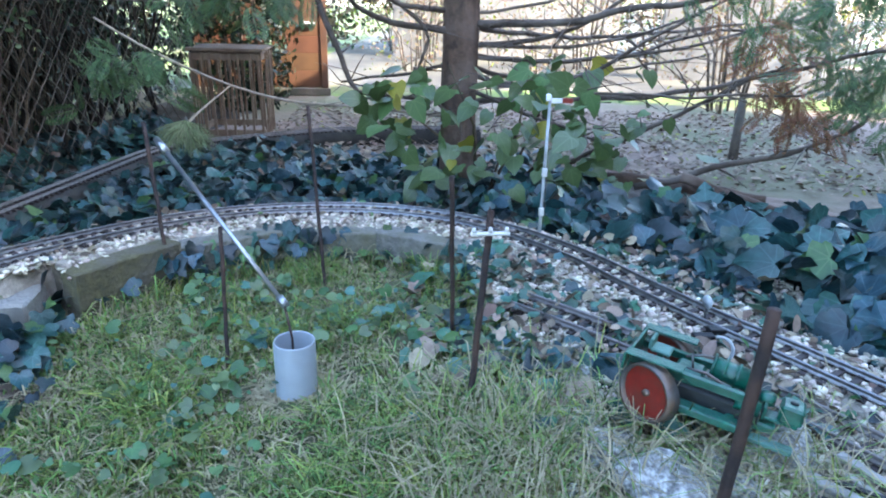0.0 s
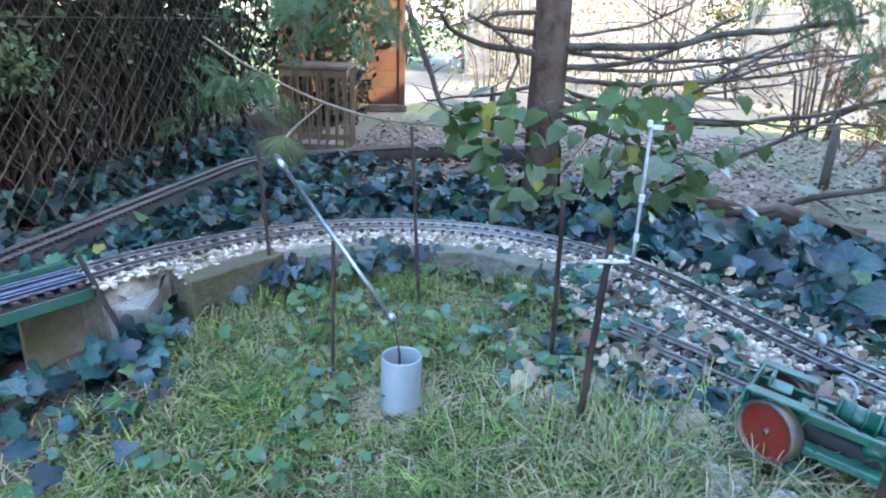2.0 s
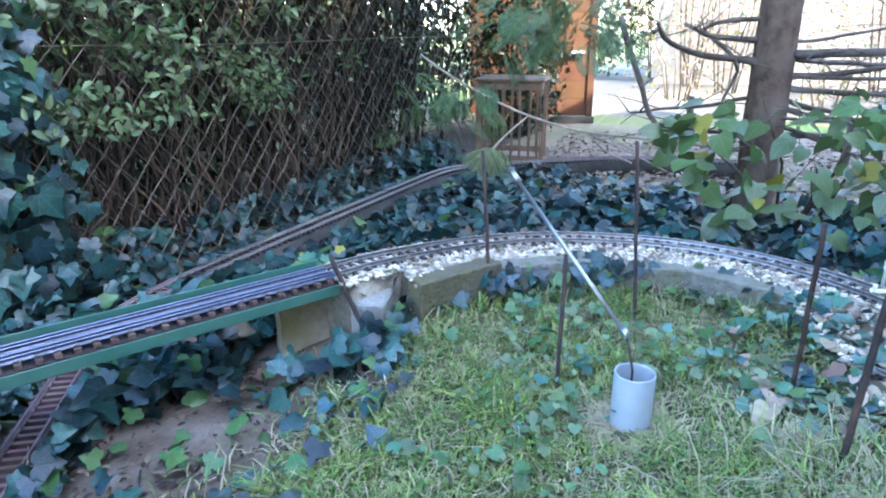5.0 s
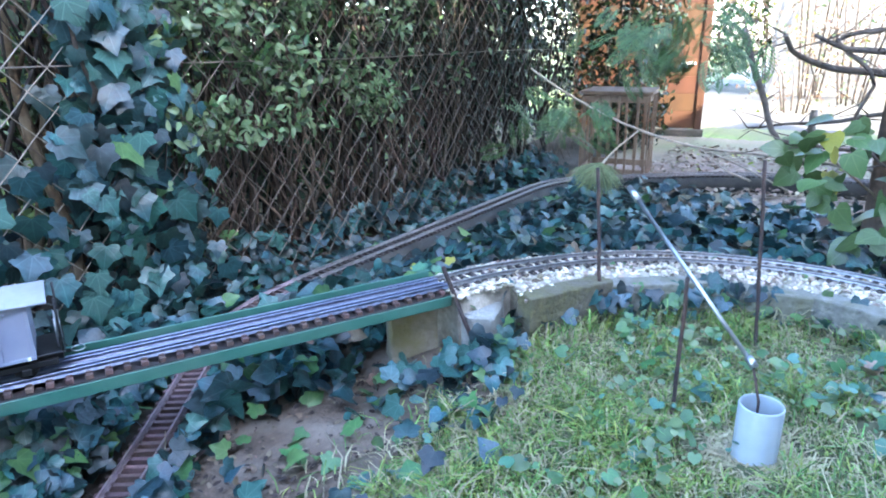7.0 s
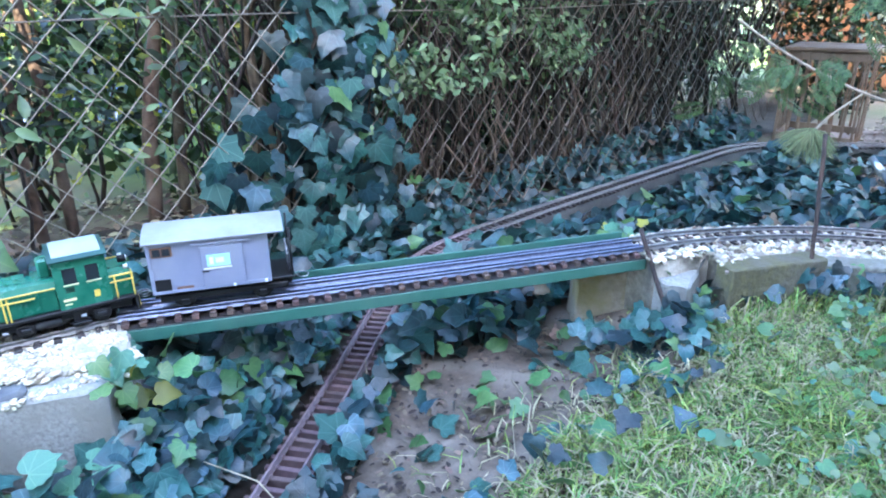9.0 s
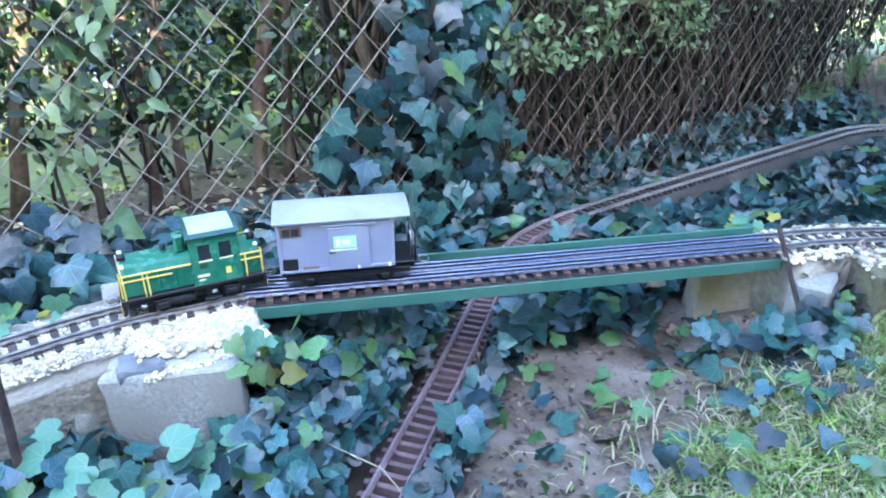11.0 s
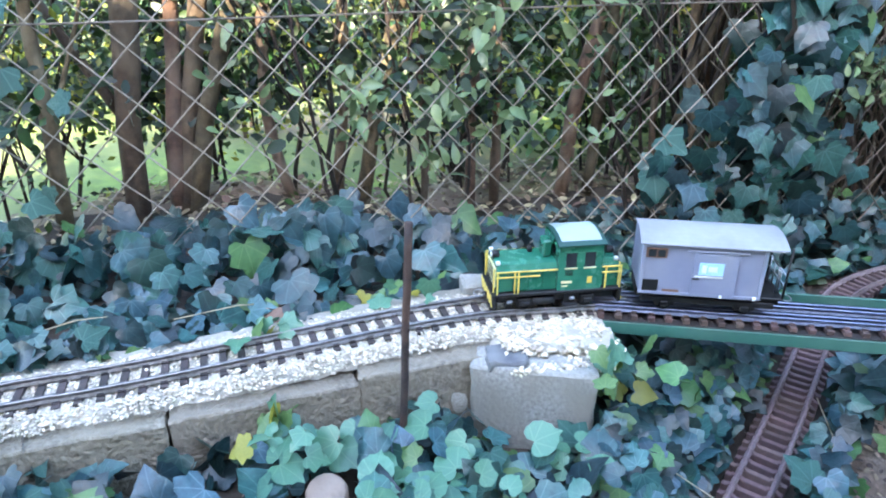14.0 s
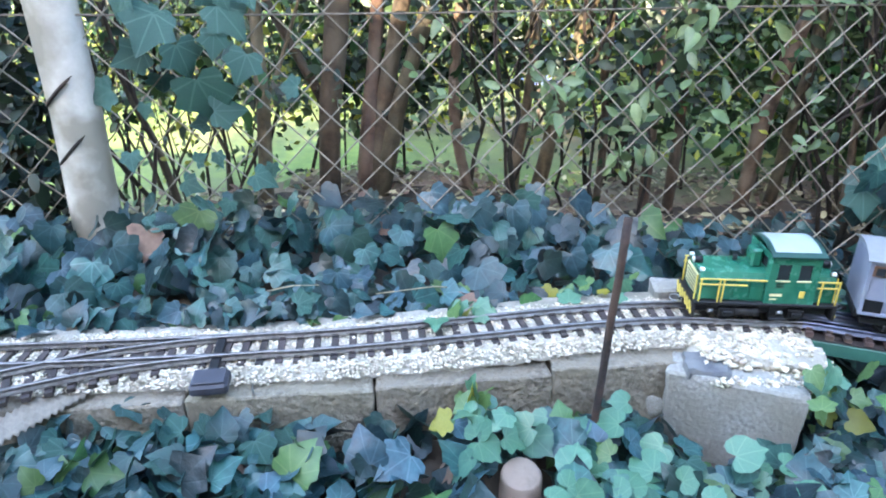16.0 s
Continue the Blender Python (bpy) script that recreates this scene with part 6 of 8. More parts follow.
def far_tree(x, y, h, r, label):
    root = tagged(new("garden_tree"), label, "tree")
    bm = bmesh.new()
    tube(bm, [(x, y, -0.3), (x + 0.05, y, h * 0.3), (x, y + 0.1, h * 0.75)], [0.13, 0.10, 0.04], 9)
    for k in range(7):
        a = k * 0.9 + x
        z = h * (0.3 + 0.06 * k)
        tube(bm, [(x, y, z), (x + math.cos(a) * r * 0.4, y + math.sin(a) * r * 0.4, z + 0.25), (x + math.cos(a) * r * 0.8, y + math.sin(a) * r * 0.8, z + 0.4)], [0.05, 0.03, 0.012], 6)
    part("trunk", bm_mesh("trunk", bm, BARK, True), root)
    n = 2600
    u = rng.normal(0, 1, (n, 3))
    u /= np.linalg.norm(u, axis=1)[:, None]
    f = np.array([noise.noise(Vector(a * 2.2) + Vector((x, y, 1))) for a in u])
    P = np.array([x, y, h * 0.72]) + u * (rng.uniform(0.3, 1, n) ** 0.45 * (1 + 0.55 * f))[:, None] * [r, r, h * 0.42]
    part("crown", scatter_mesh("crown", *PLAIN_LEAF, P, u + rng.normal(0, 0.6, (n, 3)), rng.uniform(0.12, 0.24, n), rng.uniform(0, 6.3, n), [SUNLEAF, PRIVET_LIGHT], rng.choice(2, n)), root, kind="stuff")
    return root


for x, y, h, r in [(-9.5, -4.0, 4.5, 2.0), (-10.5, -0.5, 5.0, 2.3), (-9.5, 3.0, 4.6, 2.1), (-8.5, 6.5, 4.8, 2.2), (-6.0, 9.0, 5.0, 2.2)]:
    far_tree(x, y, h, r, "leafy garden tree in sunlight far behind the hedge")
far_tree(4.5, 11.0, 5.0, 2.4, "sunlit tree far behind the conifer")
far_tree(1.0, 13.0, 5.5, 2.4, "sunlit tree far behind the conifer")


for k in range(7):
    cx, cy = -3.1 - 1.1 * rng.uniform(), -1.9 + 0.58 * k
    bush("garden_bush", "low yellow-green bush in the sun behind the hedge", cx, cy, -0.05 + 0.2 * rng.uniform(), 0.42, 0.42, 0.36, 1300, (0.020, 0.045), [SUNLEAF, PRIVET_LIGHT, PRIVET], [0.55, 0.25, 0.2])
AUTUMN = mat("brown_autumn_leaf", (0.24, 0.165, 0.105), (0.15, 0.10, 0.065), 20, 0.6, per_island=0.4, translucent=0.3)
for cx, cy, cz, r, h, k in [(2.0, 4.6, 0.15, 0.55, 0.50, 500), (3.2, 5.2, 0.2, 0.7, 0.6, 700), (1.0, 6.6, 0.1, 0.7, 0.5, 600), (-0.3, 7.2, 0.1, 0.6, 0.5, 500), (2.4, 7.4, 0.3, 0.9, 0.7, 800), (4.6, 6.2, 0.4, 0.9, 0.8, 1500), (0.2, 8.2, 1.0, 1.0, 1.1, 2800), (1.7, 8.0, 1.2, 1.0, 1.2, 2800), (3.3, 8.2, 1.2, 1.2, 1.3, 3000), (-0.2, 9.0, 2.0, 1.1, 1.0, 2200), (2.6, 6.0, 0.9, 0.7, 0.7, 900)]:
    bush("garden_bush", "thin brown and green bush in the sunny garden", cx, cy, cz, r, r, h, k, (0.025, 0.060), [AUTUMN, SUNLEAF, PRIVET_LIGHT], [0.72, 0.12, 0.16])

for k in range(9):
    bush("garden_bush", "dense brown and olive hedge at the end of the garden", -3.0 + 1.15 * k, 10.6 + 0.5 * (k % 2), 1.0 + 0.3 * (k % 3), 1.0, 0.8, 1.7, 3600, (0.06, 0.12), [AUTUMN, PRIVET, SUNLEAF], [0.5, 0.35, 0.15])

bush("evergreen_bush", "tall dark evergreen bush beside the hut", -1.24, 4.15, 0.45, 0.36, 0.30, 0.85, 5200, (0.03, 0.055), [SHADE_LEAF, PRIVET], [0.8, 0.2])


def build_tarp():
    """A low heap under a crumpled sheet."""
    n, m = 26, 14
    gx, gy = np.meshgrid(np.linspace(-1, 1, n), np.linspace(-1, 1, m))
    h = 0.30 * np.clip(1 - np.abs(gx) ** 3, 0, 1) * np.clip(1 - np.abs(gy) ** 4, 0, 1) + 0.05 * fbm(gx, gy, 2.5)
    v = np.stack([gx * 0.7, gy * 0.35, h], 2).reshape(-1, 3)
    idx = np.arange(n * m).reshape(m, n)
    q = np.stack([idx[:-1, :-1], idx[:-1, 1:], idx[1:, 1:], idx[1:, :-1]], 2).reshape(-1, 4)
    blue = mat("blue_tarpaulin", (0.035, 0.07, 0.24), (0.022, 0.045, 0.16), 8, 0.6, bump=0.4, c=(0.10, 0.14, 0.28), c_scale=3)
    ob = new("tarpaulin", smooth(mesh_np("tarpaulin", v, [(q, 0)], blue)))
    ob.matrix_world = pose(-4.3, 1.10, -0.20, 0, 0, 70) @ Matrix.Diagonal((0.75, 0.75, 0.85, 1))
    tagged(ob, "crumpled blue tarpaulin over a low heap beyond the hedge", "tarpaulin")


build_tarp()


# ---- the pale trunk by the fence ----
def build_pale_trunk():
    bm = bmesh.new()
    pts = [(-1.515, -0.864, -0.05), (-1.515, -0.862, 0.08), (-1.52, -0.858, 0.25), (-1.53, -0.864, 0.5), (-1.54, -0.88, 1.2)]
    tube(bm, pts, [0.040, 0.038, 0.0365, 0.036, 0.033], 18)
    pale = mat("pale_smooth_bark", (0.50, 0.47, 0.42), (0.36, 0.33, 0.29), 18, 0.8, bump=0.4, bump_scale=60, c=(0.22, 0.20, 0.16), c_scale=14, c_amount=0.5)
    root = tagged(new("tree_trunk"), "pale grey smooth-barked trunk beside the fence", "tree trunk")
    part("trunk", bm_mesh("trunk", bm, pale, True), root)
    for z, y, a in ((0.30, -0.858, 0.75), (0.21, -0.859, 0.8), (0.12, -0.861, 0.4)):
        bm = bmesh.new()
        c = Vector((-1.519, y, z))
        tube(bm, [c + Vector((0.0370 * math.cos(t), 0.0370 * math.sin(t), a * 0.045 * math.sin(t))) for t in np.linspace(-1.2, 0.5, 9)], [0.0006, 0.0022, 0.003, 0.003, 0.003, 0.003, 0.003, 0.0022, 0.0006], 6)
        part("bark_scar", bm_mesh("bark_scar", bm, TWIG, True), root, "dark scar left by the fence wire")


build_pale_trunk()


# ---- the conifer ----
def spray_template():
    """A flat fern-like spray: an axis with pairs of side shoots."""
    v, t = [], []

    def leaf(a, b, w):
        a, b = Vector(a), Vector(b)
        s = (b - a).cross(Vector((0, 0, 1))).normalized() * w
        k = len(v)
        m = a.lerp(b, 0.45)
        v.extend([tuple(a), tuple(m + s), tuple(b), tuple(m - s)])
        t.extend([(k, k + 1, k + 2), (k, k + 2, k + 3)])
    leaf((0, 0, 0), (0, 1, -0.12), 0.018)
    for i in range(11):
        y = 0.10 + 0.08 * i
        ln = 0.42 * math.sin(math.pi * (0.22 + 0.70 * i / 11)) ** 0.8
        for s in (1, -1):
            b = (s * ln * 0.80, y + ln * 0.62, -0.12 * y - 0.10 * ln)
            leaf((0, y, -0.12 * y * y), b, 0.020)
            for j in (0.4, 0.7):
                c = (b[0] * j, y + (b[1] - y) * j, b[2] * j - 0.05 * y)
                leaf(c, (c[0] + s * 0.10 * (1.1 - j), c[1] + 0.16 * (1.2 - j), c[2] - 0.02), 0.014)
                leaf(c, (c[0] + s * 0.15 * (1.1 - j), c[1] + 0.02, c[2] - 0.02), 0.014)
    return v, t


SPRAY = spray_template()


def build_conifer():
    root = tagged(new("conifer_tree"), "conifer with a brown trunk and long bare drooping boughs", "tree")
    bm = bmesh.new()
    pts = [(0.060, 2.1, -0.30), (0.060, 2.1, -0.12), (0.058, 2.1, 0.1), (0.057, 2.1, 0.42), (0.05, 2.1, 1.4), (0.05, 2.1, 4.0)]
    tube(bm, pts, [0.085, 0.060, 0.055, 0.053, 0.048, 0.02], 44)
    bmesh.ops.subdivide_edges(bm, edges=[e for e in bm.edges if e.calc_length() > 0.09], cuts=7)
    for w in bm.verts:
        d = Vector((w.co.x - 0.058, w.co.y - 2.1, 0))
        a = math.atan2(d.y, d.x)
        w.co += d.normalized() * (0.005 * noise.noise(Vector((a * 4, 0, w.co.z * 4))) + 0.0065 * noise.noise(Vector((math.cos(a) * 7, math.sin(a) * 7, w.co.z * 5))))
    part("trunk", bm_mesh("trunk", bm, BARK, True), root)
    boughs = [
        ([(0.09, 2.1, 0.361), (0.321, 1.967, 0.374), (0.477, 1.833, 0.413), (0.75, 1.65, 0.46)], 0.013),
        ([(0.09, 2.1, 0.30), (0.297, 2.033, 0.330), (0.446, 1.967, 0.40), (0.549, 1.9, 0.472)], 0.009),
        ([(0.06, 2.1, 0.13), (0.35, 1.98, 0.155), (0.577, 1.86, 0.187), (0.744, 1.74, 0.238), (0.865, 1.62, 0.288), (0.991, 1.5, 0.345)], 0.0095),
        ([(0.40, 1.98, -0.04), (0.524, 1.9, 0.043), (0.659, 1.8, 0.146), (0.757, 1.7, 0.236), (0.839, 1.6, 0.296)], 0.0085),
        ([(0.55, 1.74, -0.05), (0.648, 1.7, -0.006), (0.771, 1.65, 0.048), (0.884, 1.6, 0.091), (0.982, 1.55, 0.153), (0.991, 1.5, 0.208)], 0.0105),
        ([(0.08, 2.1, 0.269), (0.217, 2.175, 0.258), (0.415, 2.25, 0.248), (0.662, 2.325, 0.277), (0.914, 2.4, 0.346), (1.2, 2.5, 0.37)], 0.009),
        ([(0.08, 2.1, 0.217), (0.265, 2.075, 0.189), (0.451, 2.05, 0.231), (0.622, 2.025, 0.336), (0.782, 2.0, 0.435)], 0.009),
        ([(0.04, 2.1, 0.336), (-0.138, 2.0, 0.365), (-0.225, 1.9, 0.401), (-0.257, 1.8, 0.45)], 0.0115),
        ([(0.03, 2.1, 0.396), (-0.105, 2.0, 0.412), (-0.193, 1.9, 0.445)], 0.010),
        ([(-0.36, 1.9, 0.47), (-0.306, 1.9, 0.317), (-0.261, 1.9, 0.195), (-0.221, 1.9, 0.167), (0.02, 2.08, 0.13)], 0.0095),
        ([(0.03, 2.1, 0.46), (-0.138, 2.0, 0.436), (-0.038, 2.0, 0.336), (-0.07, 2.0, 0.205), (0.001, 2.0, 0.123), (0.03, 2.08, 0.10)], 0.007),
        ([(0.08, 2.1, 0.24), (0.25, 2.2, 0.20), (0.5, 2.4, 0.19), (0.8, 2.6, 0.22), (1.1, 2.8, 0.25)], 0.008),
        ([(0.07, 2.1, 0.36), (0.3, 2.3, 0.33), (0.7, 2.5, 0.33), (1.2, 2.7, 0.38)], 0.009),
        ([(0.08, 2.1, 0.17), (0.3, 1.95, 0.10), (0.5, 1.85, 0.05)], 0.007),
        ([(0.04, 2.1, 0.25), (-0.12, 2.2, 0.20), (-0.35, 2.3, 0.16)], 0.007)]
    for k in range(4):
        z = random.uniform(0.14, 0.50)
        a = random.uniform(-0.9, 0.9)
        ln = random.uniform(0.6, 1.25)
        e = Vector((0.06 + ln * math.cos(a), 2.1 + ln * math.sin(a) * 0.8, z + random.uniform(-0.10, 0.30)))
        m = Vector((0.06, 2.1, z)).lerp(e, 0.5) + Vector((0, random.uniform(-0.06, 0.06), random.uniform(-0.09, 0.02)))
        boughs.append(([(0.06, 2.1, z), tuple(m), tuple(e)], random.uniform(0.004, 0.0075)))
    for pts, r in boughs:
        line = catmull(pts, 0.04)
        bm = bmesh.new()
        n = len(line)
        tube(bm, [Vector(p) + Vector((noise.noise(Vector(p) * 9), noise.noise(Vector(p) * 9 + Vector((5, 0, 0))), noise.noise(Vector(p) * 9 + Vector((0, 5, 0))))) * 0.010 for p in line], [r * (1 - 0.55 * i / n) for i in range(n)], 8)
        for k in range(int(n * 0.8)):
            i = random.randint(2, n - 1)
            p = Vector(line[i])
            d = Vector((random.uniform(-1, 1), random.uniform(-1, 1), random.uniform(-0.25, 0.7))).normalized()
            ln = random.uniform(0.05, 0.24)
            tube(bm, [p, p + d * ln * 0.5 + Vector((0, 0, -0.01)), p + d * ln + Vector((0, 0, -0.03))], [0.0026, 0.0018, 0.0008], 4)
        part("bough", bm_mesh("bough", bm, BOUGH, True), root)
    # the crown overhead, out of sight but for its shade
    for k in range(26):
        a = 0.24 * k
        rr = 0.25 + 1.15 * ((k * 7) % 10) / 10
        cx, cy, cz = -0.62 + rr * math.cos(a * 2.6), 2.45 + 0.9 * rr * math.sin(a * 2.6), 0.95 + 0.05 * k
        bm = bmesh.new()
        tube(bm, [(0.05, 2.1, cz + 0.25), (cx * 0.5, 1.05 + cy * 0.5, cz + 0.2), (cx, cy, cz)], [0.014, 0.009, 0.003], 6)
        part("bough", bm_mesh("bough", bm, BARK, True), root)
        n = 40
        P = np.array([cx, cy, cz]) + rng.normal(0, 1, (n, 3)) * [0.17, 0.17, 0.05]
        P = P[(P[:, 2] > 0.75) & (P[:, 1] > 1.35)]
        n = len(P)
        part("foliage", scatter_mesh("foliage", *SPRAY, P, rng.normal(0, 0.35, (n, 3)) + [0, 0, 1], rng.uniform(0.20, 0.32, n), rng.uniform(0, 6.3, n), [CONIFER]), root, kind="stuff")
    # green sprays high in front and to the side
    C = []
    for cx, cy, cz, k, s in [(-0.40, 1.40, 0.45, 40, 0.055), (-0.60, 1.28, 0.300, 13, 0.030), (-0.50, 1.35, 0.46, 20, 0.05), (0.82, 1.45, 0.45, 44, 0.08), (0.93, 1.40, 0.30, 40, 0.07), (0.60, 1.50, 0.52, 24, 0.06), (1.05, 1.6, 0.22, 30, 0.08), (1.05, 1.9, 0.36, 40, 0.10)]:
        C.append(np.array([cx, cy, cz]) + rng.normal(0, 1, (k, 3)) * [s, s, s * 0.55])
    P = np.concatenate(C)
    n = len(P)
    Nr = np.stack([rng.normal(0, 0.4, n), rng.normal(-0.6, 0.4, n), rng.normal(0.6, 0.4, n)], 1)
    part("foliage", scatter_mesh("foliage", *SPRAY, P, Nr, rng.uniform(0.05, 0.085, n), math.pi + rng.normal(0, 0.8, n), [CONIFER]), root, kind="stuff")
    C = [np.array([cx, cy, cz]) + rng.normal(0, 1, (k, 3)) * [s, s, s * 0.7] for cx, cy, cz, k, s in [(0.80, 1.48, 0.26, 16, 0.04), (0.84, 1.50, 0.20, 12, 0.035), (0.72, 1.52, 0.36, 10, 0.05)]]
    P = np.concatenate(C)
    n = len(P)
    part("dead_foliage", scatter_mesh("dead_foliage", *SPRAY, P, np.stack([rng.normal(0, 0.4, n), rng.normal(-0.6, 0.4, n), rng.normal(0.6, 0.4, n)], 1), rng.uniform(0.05, 0.09, n), math.pi + rng.normal(0, 0.8, n), [DEAD_FROND]), root, "rusty brown dead fronds", kind="stuff")
    return root


build_conifer()


def build_dry_branch():
    root = tagged(new("dry_branch"), "thin pale dead branch with a tuft of conifer needles", "branch")
    pale = mat("pale_dead_twig", (0.38, 0.31, 0.24), (0.24, 0.19, 0.145), 60, 0.85, bump=0.3)
    for pts, r in (([(-0.95, 1.86, 0.36), (-0.863, 1.9, 0.295), (-0.746, 1.95, 0.225), (-0.618, 2.0, 0.166), (-0.46, 2.05, 0.121), (-0.254, 2.1, 0.102), (0.02, 2.1, 0.08)], 0.0055), ([(-0.634, 1.98, 0.171), (-0.672, 1.85, 0.125), (-0.675, 1.72, 0.10)], 0.0042),
                   ([(-0.46, 2.05, 0.121), (-0.38, 2.0, 0.07), (-0.30, 1.95, 0.05)], 0.003), ([(-0.46, 2.05, 0.121), (-0.33, 2.1, 0.06), (-0.2, 2.1, 0.0)], 0.003)):
        bm = bmesh.new()
        line = catmull(pts, 0.03)
        tube(bm, line, [r * (0.6 + 0.4 * i / len(line)) for i in range(len(line))], 7)
        part("twig", bm_mesh("twig", bm, pale, True), root)
    bm = bmesh.new()
    tip = Vector((-0.675, 1.715, 0.112))
    for k in range(650):
        a, b = random.uniform(-1.25, 0.95), random.gauss(0, 0.35)
        d = Vector((math.sin(a), b, -math.cos(a) * 0.85)).normalized()
        p = tip + d * random.uniform(0.0, 0.03)
        ln = random.uniform(0.025, 0.072)
        q = p + d * ln * 0.6 + Vector((random.uniform(-1, 1), random.uniform(-1, 1), random.uniform(-1, 1))) * 0.006
        tube(bm, [p, q, p + d * ln + Vector((random.uniform(-1, 1), random.uniform(-1, 1), -1)) * 0.012], [0.0010, 0.0009, 0.0004], 3, cap=False)
    brush = mat("pale_conifer_brush", (0.19, 0.22, 0.10), (0.12, 0.15, 0.07), 40, 0.7, per_island=0.45, translucent=0.2)
    part("needles", bm_mesh("needles", bm, brush), root, kind="stuff")
    n = 17
    P = np.array([-0.86, 1.88, 0.24]) + rng.normal(0, 1, (n, 3)) * [0.07, 0.06, 0.045]
    part("needles", scatter_mesh("needles", *SPRAY, P, rng.normal(0, 0.6, (n, 3)) + [0, -0.6, 0.5], rng.uniform(0.07, 0.125, n), math.pi + rng.normal(0, 0.8, n), [CONIFER]), root, kind="stuff")


build_dry_branch()


# ---- broad-leaved shrub round the trunk ----
def build_shrub():
    C = []
    for cx, cy, cz, k, sx, sz in [(-0.16, 1.85, 0.13, 17, 0.07, 0.06), (-0.02, 1.80, 0.21, 13, 0.10, 0.03), (0.20, 1.80, 0.18, 11, 0.10, 0.05), (0.30, 1.85, 0.12, 12, 0.10, 0.06), (0.15, 1.80, 0.06, 18, 0.10, 0.05), (0.42, 1.85, 0.04, 18, 0.10, 0.06), (-0.05, 1.72, -0.02, 8, 0.04, 0.03), (0.30, 1.95, 0.22, 20, 0.12, 0.04), (0.5, 1.75, -0.02, 20, 0.10, 0.06), (0.33, 1.74, 0.03, 22, 0.08, 0.06), (0.42, 1.74, 0.10, 16, 0.09, 0.05), (0.28, 1.76, 0.20, 12, 0.07, 0.03), (0.05, 1.72, 0.02, 12, 0.06, 0.04), (-0.10, 1.78, 0.17, 10, 0.08, 0.03)]:
        C.append(np.array([cx, cy, cz]) + rng.normal(0, 1, (k, 3)) * [sx, 0.07, sz])
    P = np.concatenate(C)
    n = len(P)
    Nr = np.stack([rng.normal(0, 0.35, n), rng.normal(-0.4, 0.5, n), rng.normal(0.8, 0.4, n)], 1)
    root = leafy("shrub", "broad-leaved shrub with heart-shaped green leaves round the trunk", "shrub", P, Nr, 0.030 + 0.042 * rng.uniform(0, 1, n), math.pi + rng.normal(0, 0.9, n), HEART_LEAF, [LINDEN, IVY_YOUNG, SUNLEAF], rng.choice(3, n, p=[0.74, 0.18, 0.08]), n)
    for a, b in [((0.10, 2.0, -0.15), (-0.16, 1.86, 0.18)), ((0.12, 2.0, -0.15), (0.02, 1.82, 0.26)), ((0.16, 1.98, -0.15), (0.24, 1.82, 0.24)), ((0.2, 1.98, -0.15), (0.42, 1.86, 0.12)), ((0.15, 1.95, -0.15), (0.15, 1.78, 0.10)), ((0.2, 2.0, -0.15), (0.33, 1.95, 0.28))]:
        bm = bmesh.new()
        a, b = Vector(a), Vector(b)
        tube(bm, [a, a.lerp(b, 0.5) + Vector((0.03, 0, 0.03)), b], [0.005, 0.004, 0.0015], 6)
        part("stem", bm_mesh("stem", bm, STEM, True), root)


build_shrub()


# ---- crate, hut and the garden behind ----
def build_crate():
    root = tagged(new("slatted_crate"), "old reddish wooden crate with upright slats", "crate")
    root.matrix_world = pose(-0.995, 3.18, -0.20, 0, 0, 6) @ Matrix.Diagonal((0.84, 0.84, 1, 1))
    bm = bmesh.new()
    for k in range(4):
        box(bm, 0.40, 0.10, 0.014, y=-0.155 + 0.103 * k, z=0.405, bevel=0.002)
    part("lid", bm_mesh("lid", bm, WOOD), root)
    slat = bmesh.new()
    box(slat, 0.013, 0.008, 0.385, z=0.20, bevel=0.001)
    me = bm_mesh("slat", slat, WOOD)
    for k in range(8):
        for yy in (-0.19, 0.19):
            part("slat", me, root, at=pose(-0.18 + k * 0.051, yy, random.uniform(-.004, .004), 0, random.uniform(-2, 2), 0))
    for k in range(6):
        for xx in (-0.19, 0.19):
            part("slat", me, root, at=pose(xx, -0.15 + k * 0.06, 0, random.uniform(-2, 2), 0, 90))
    for z in (0.03, 0.375):
        for xx, yy, sx, sy in ((0, -0.178, 0.38, 0.012), (0, 0.178, 0.38, 0.012), (-0.178, 0, 0.012, 0.36), (0.178, 0, 0.012, 0.36)):
            bm = bmesh.new()
            box(bm, sx, sy, 0.03, x=xx, y=yy, z=z, bevel=0.0015)
            part("rail", bm_mesh("rail", bm, WOOD), root)


build_crate()


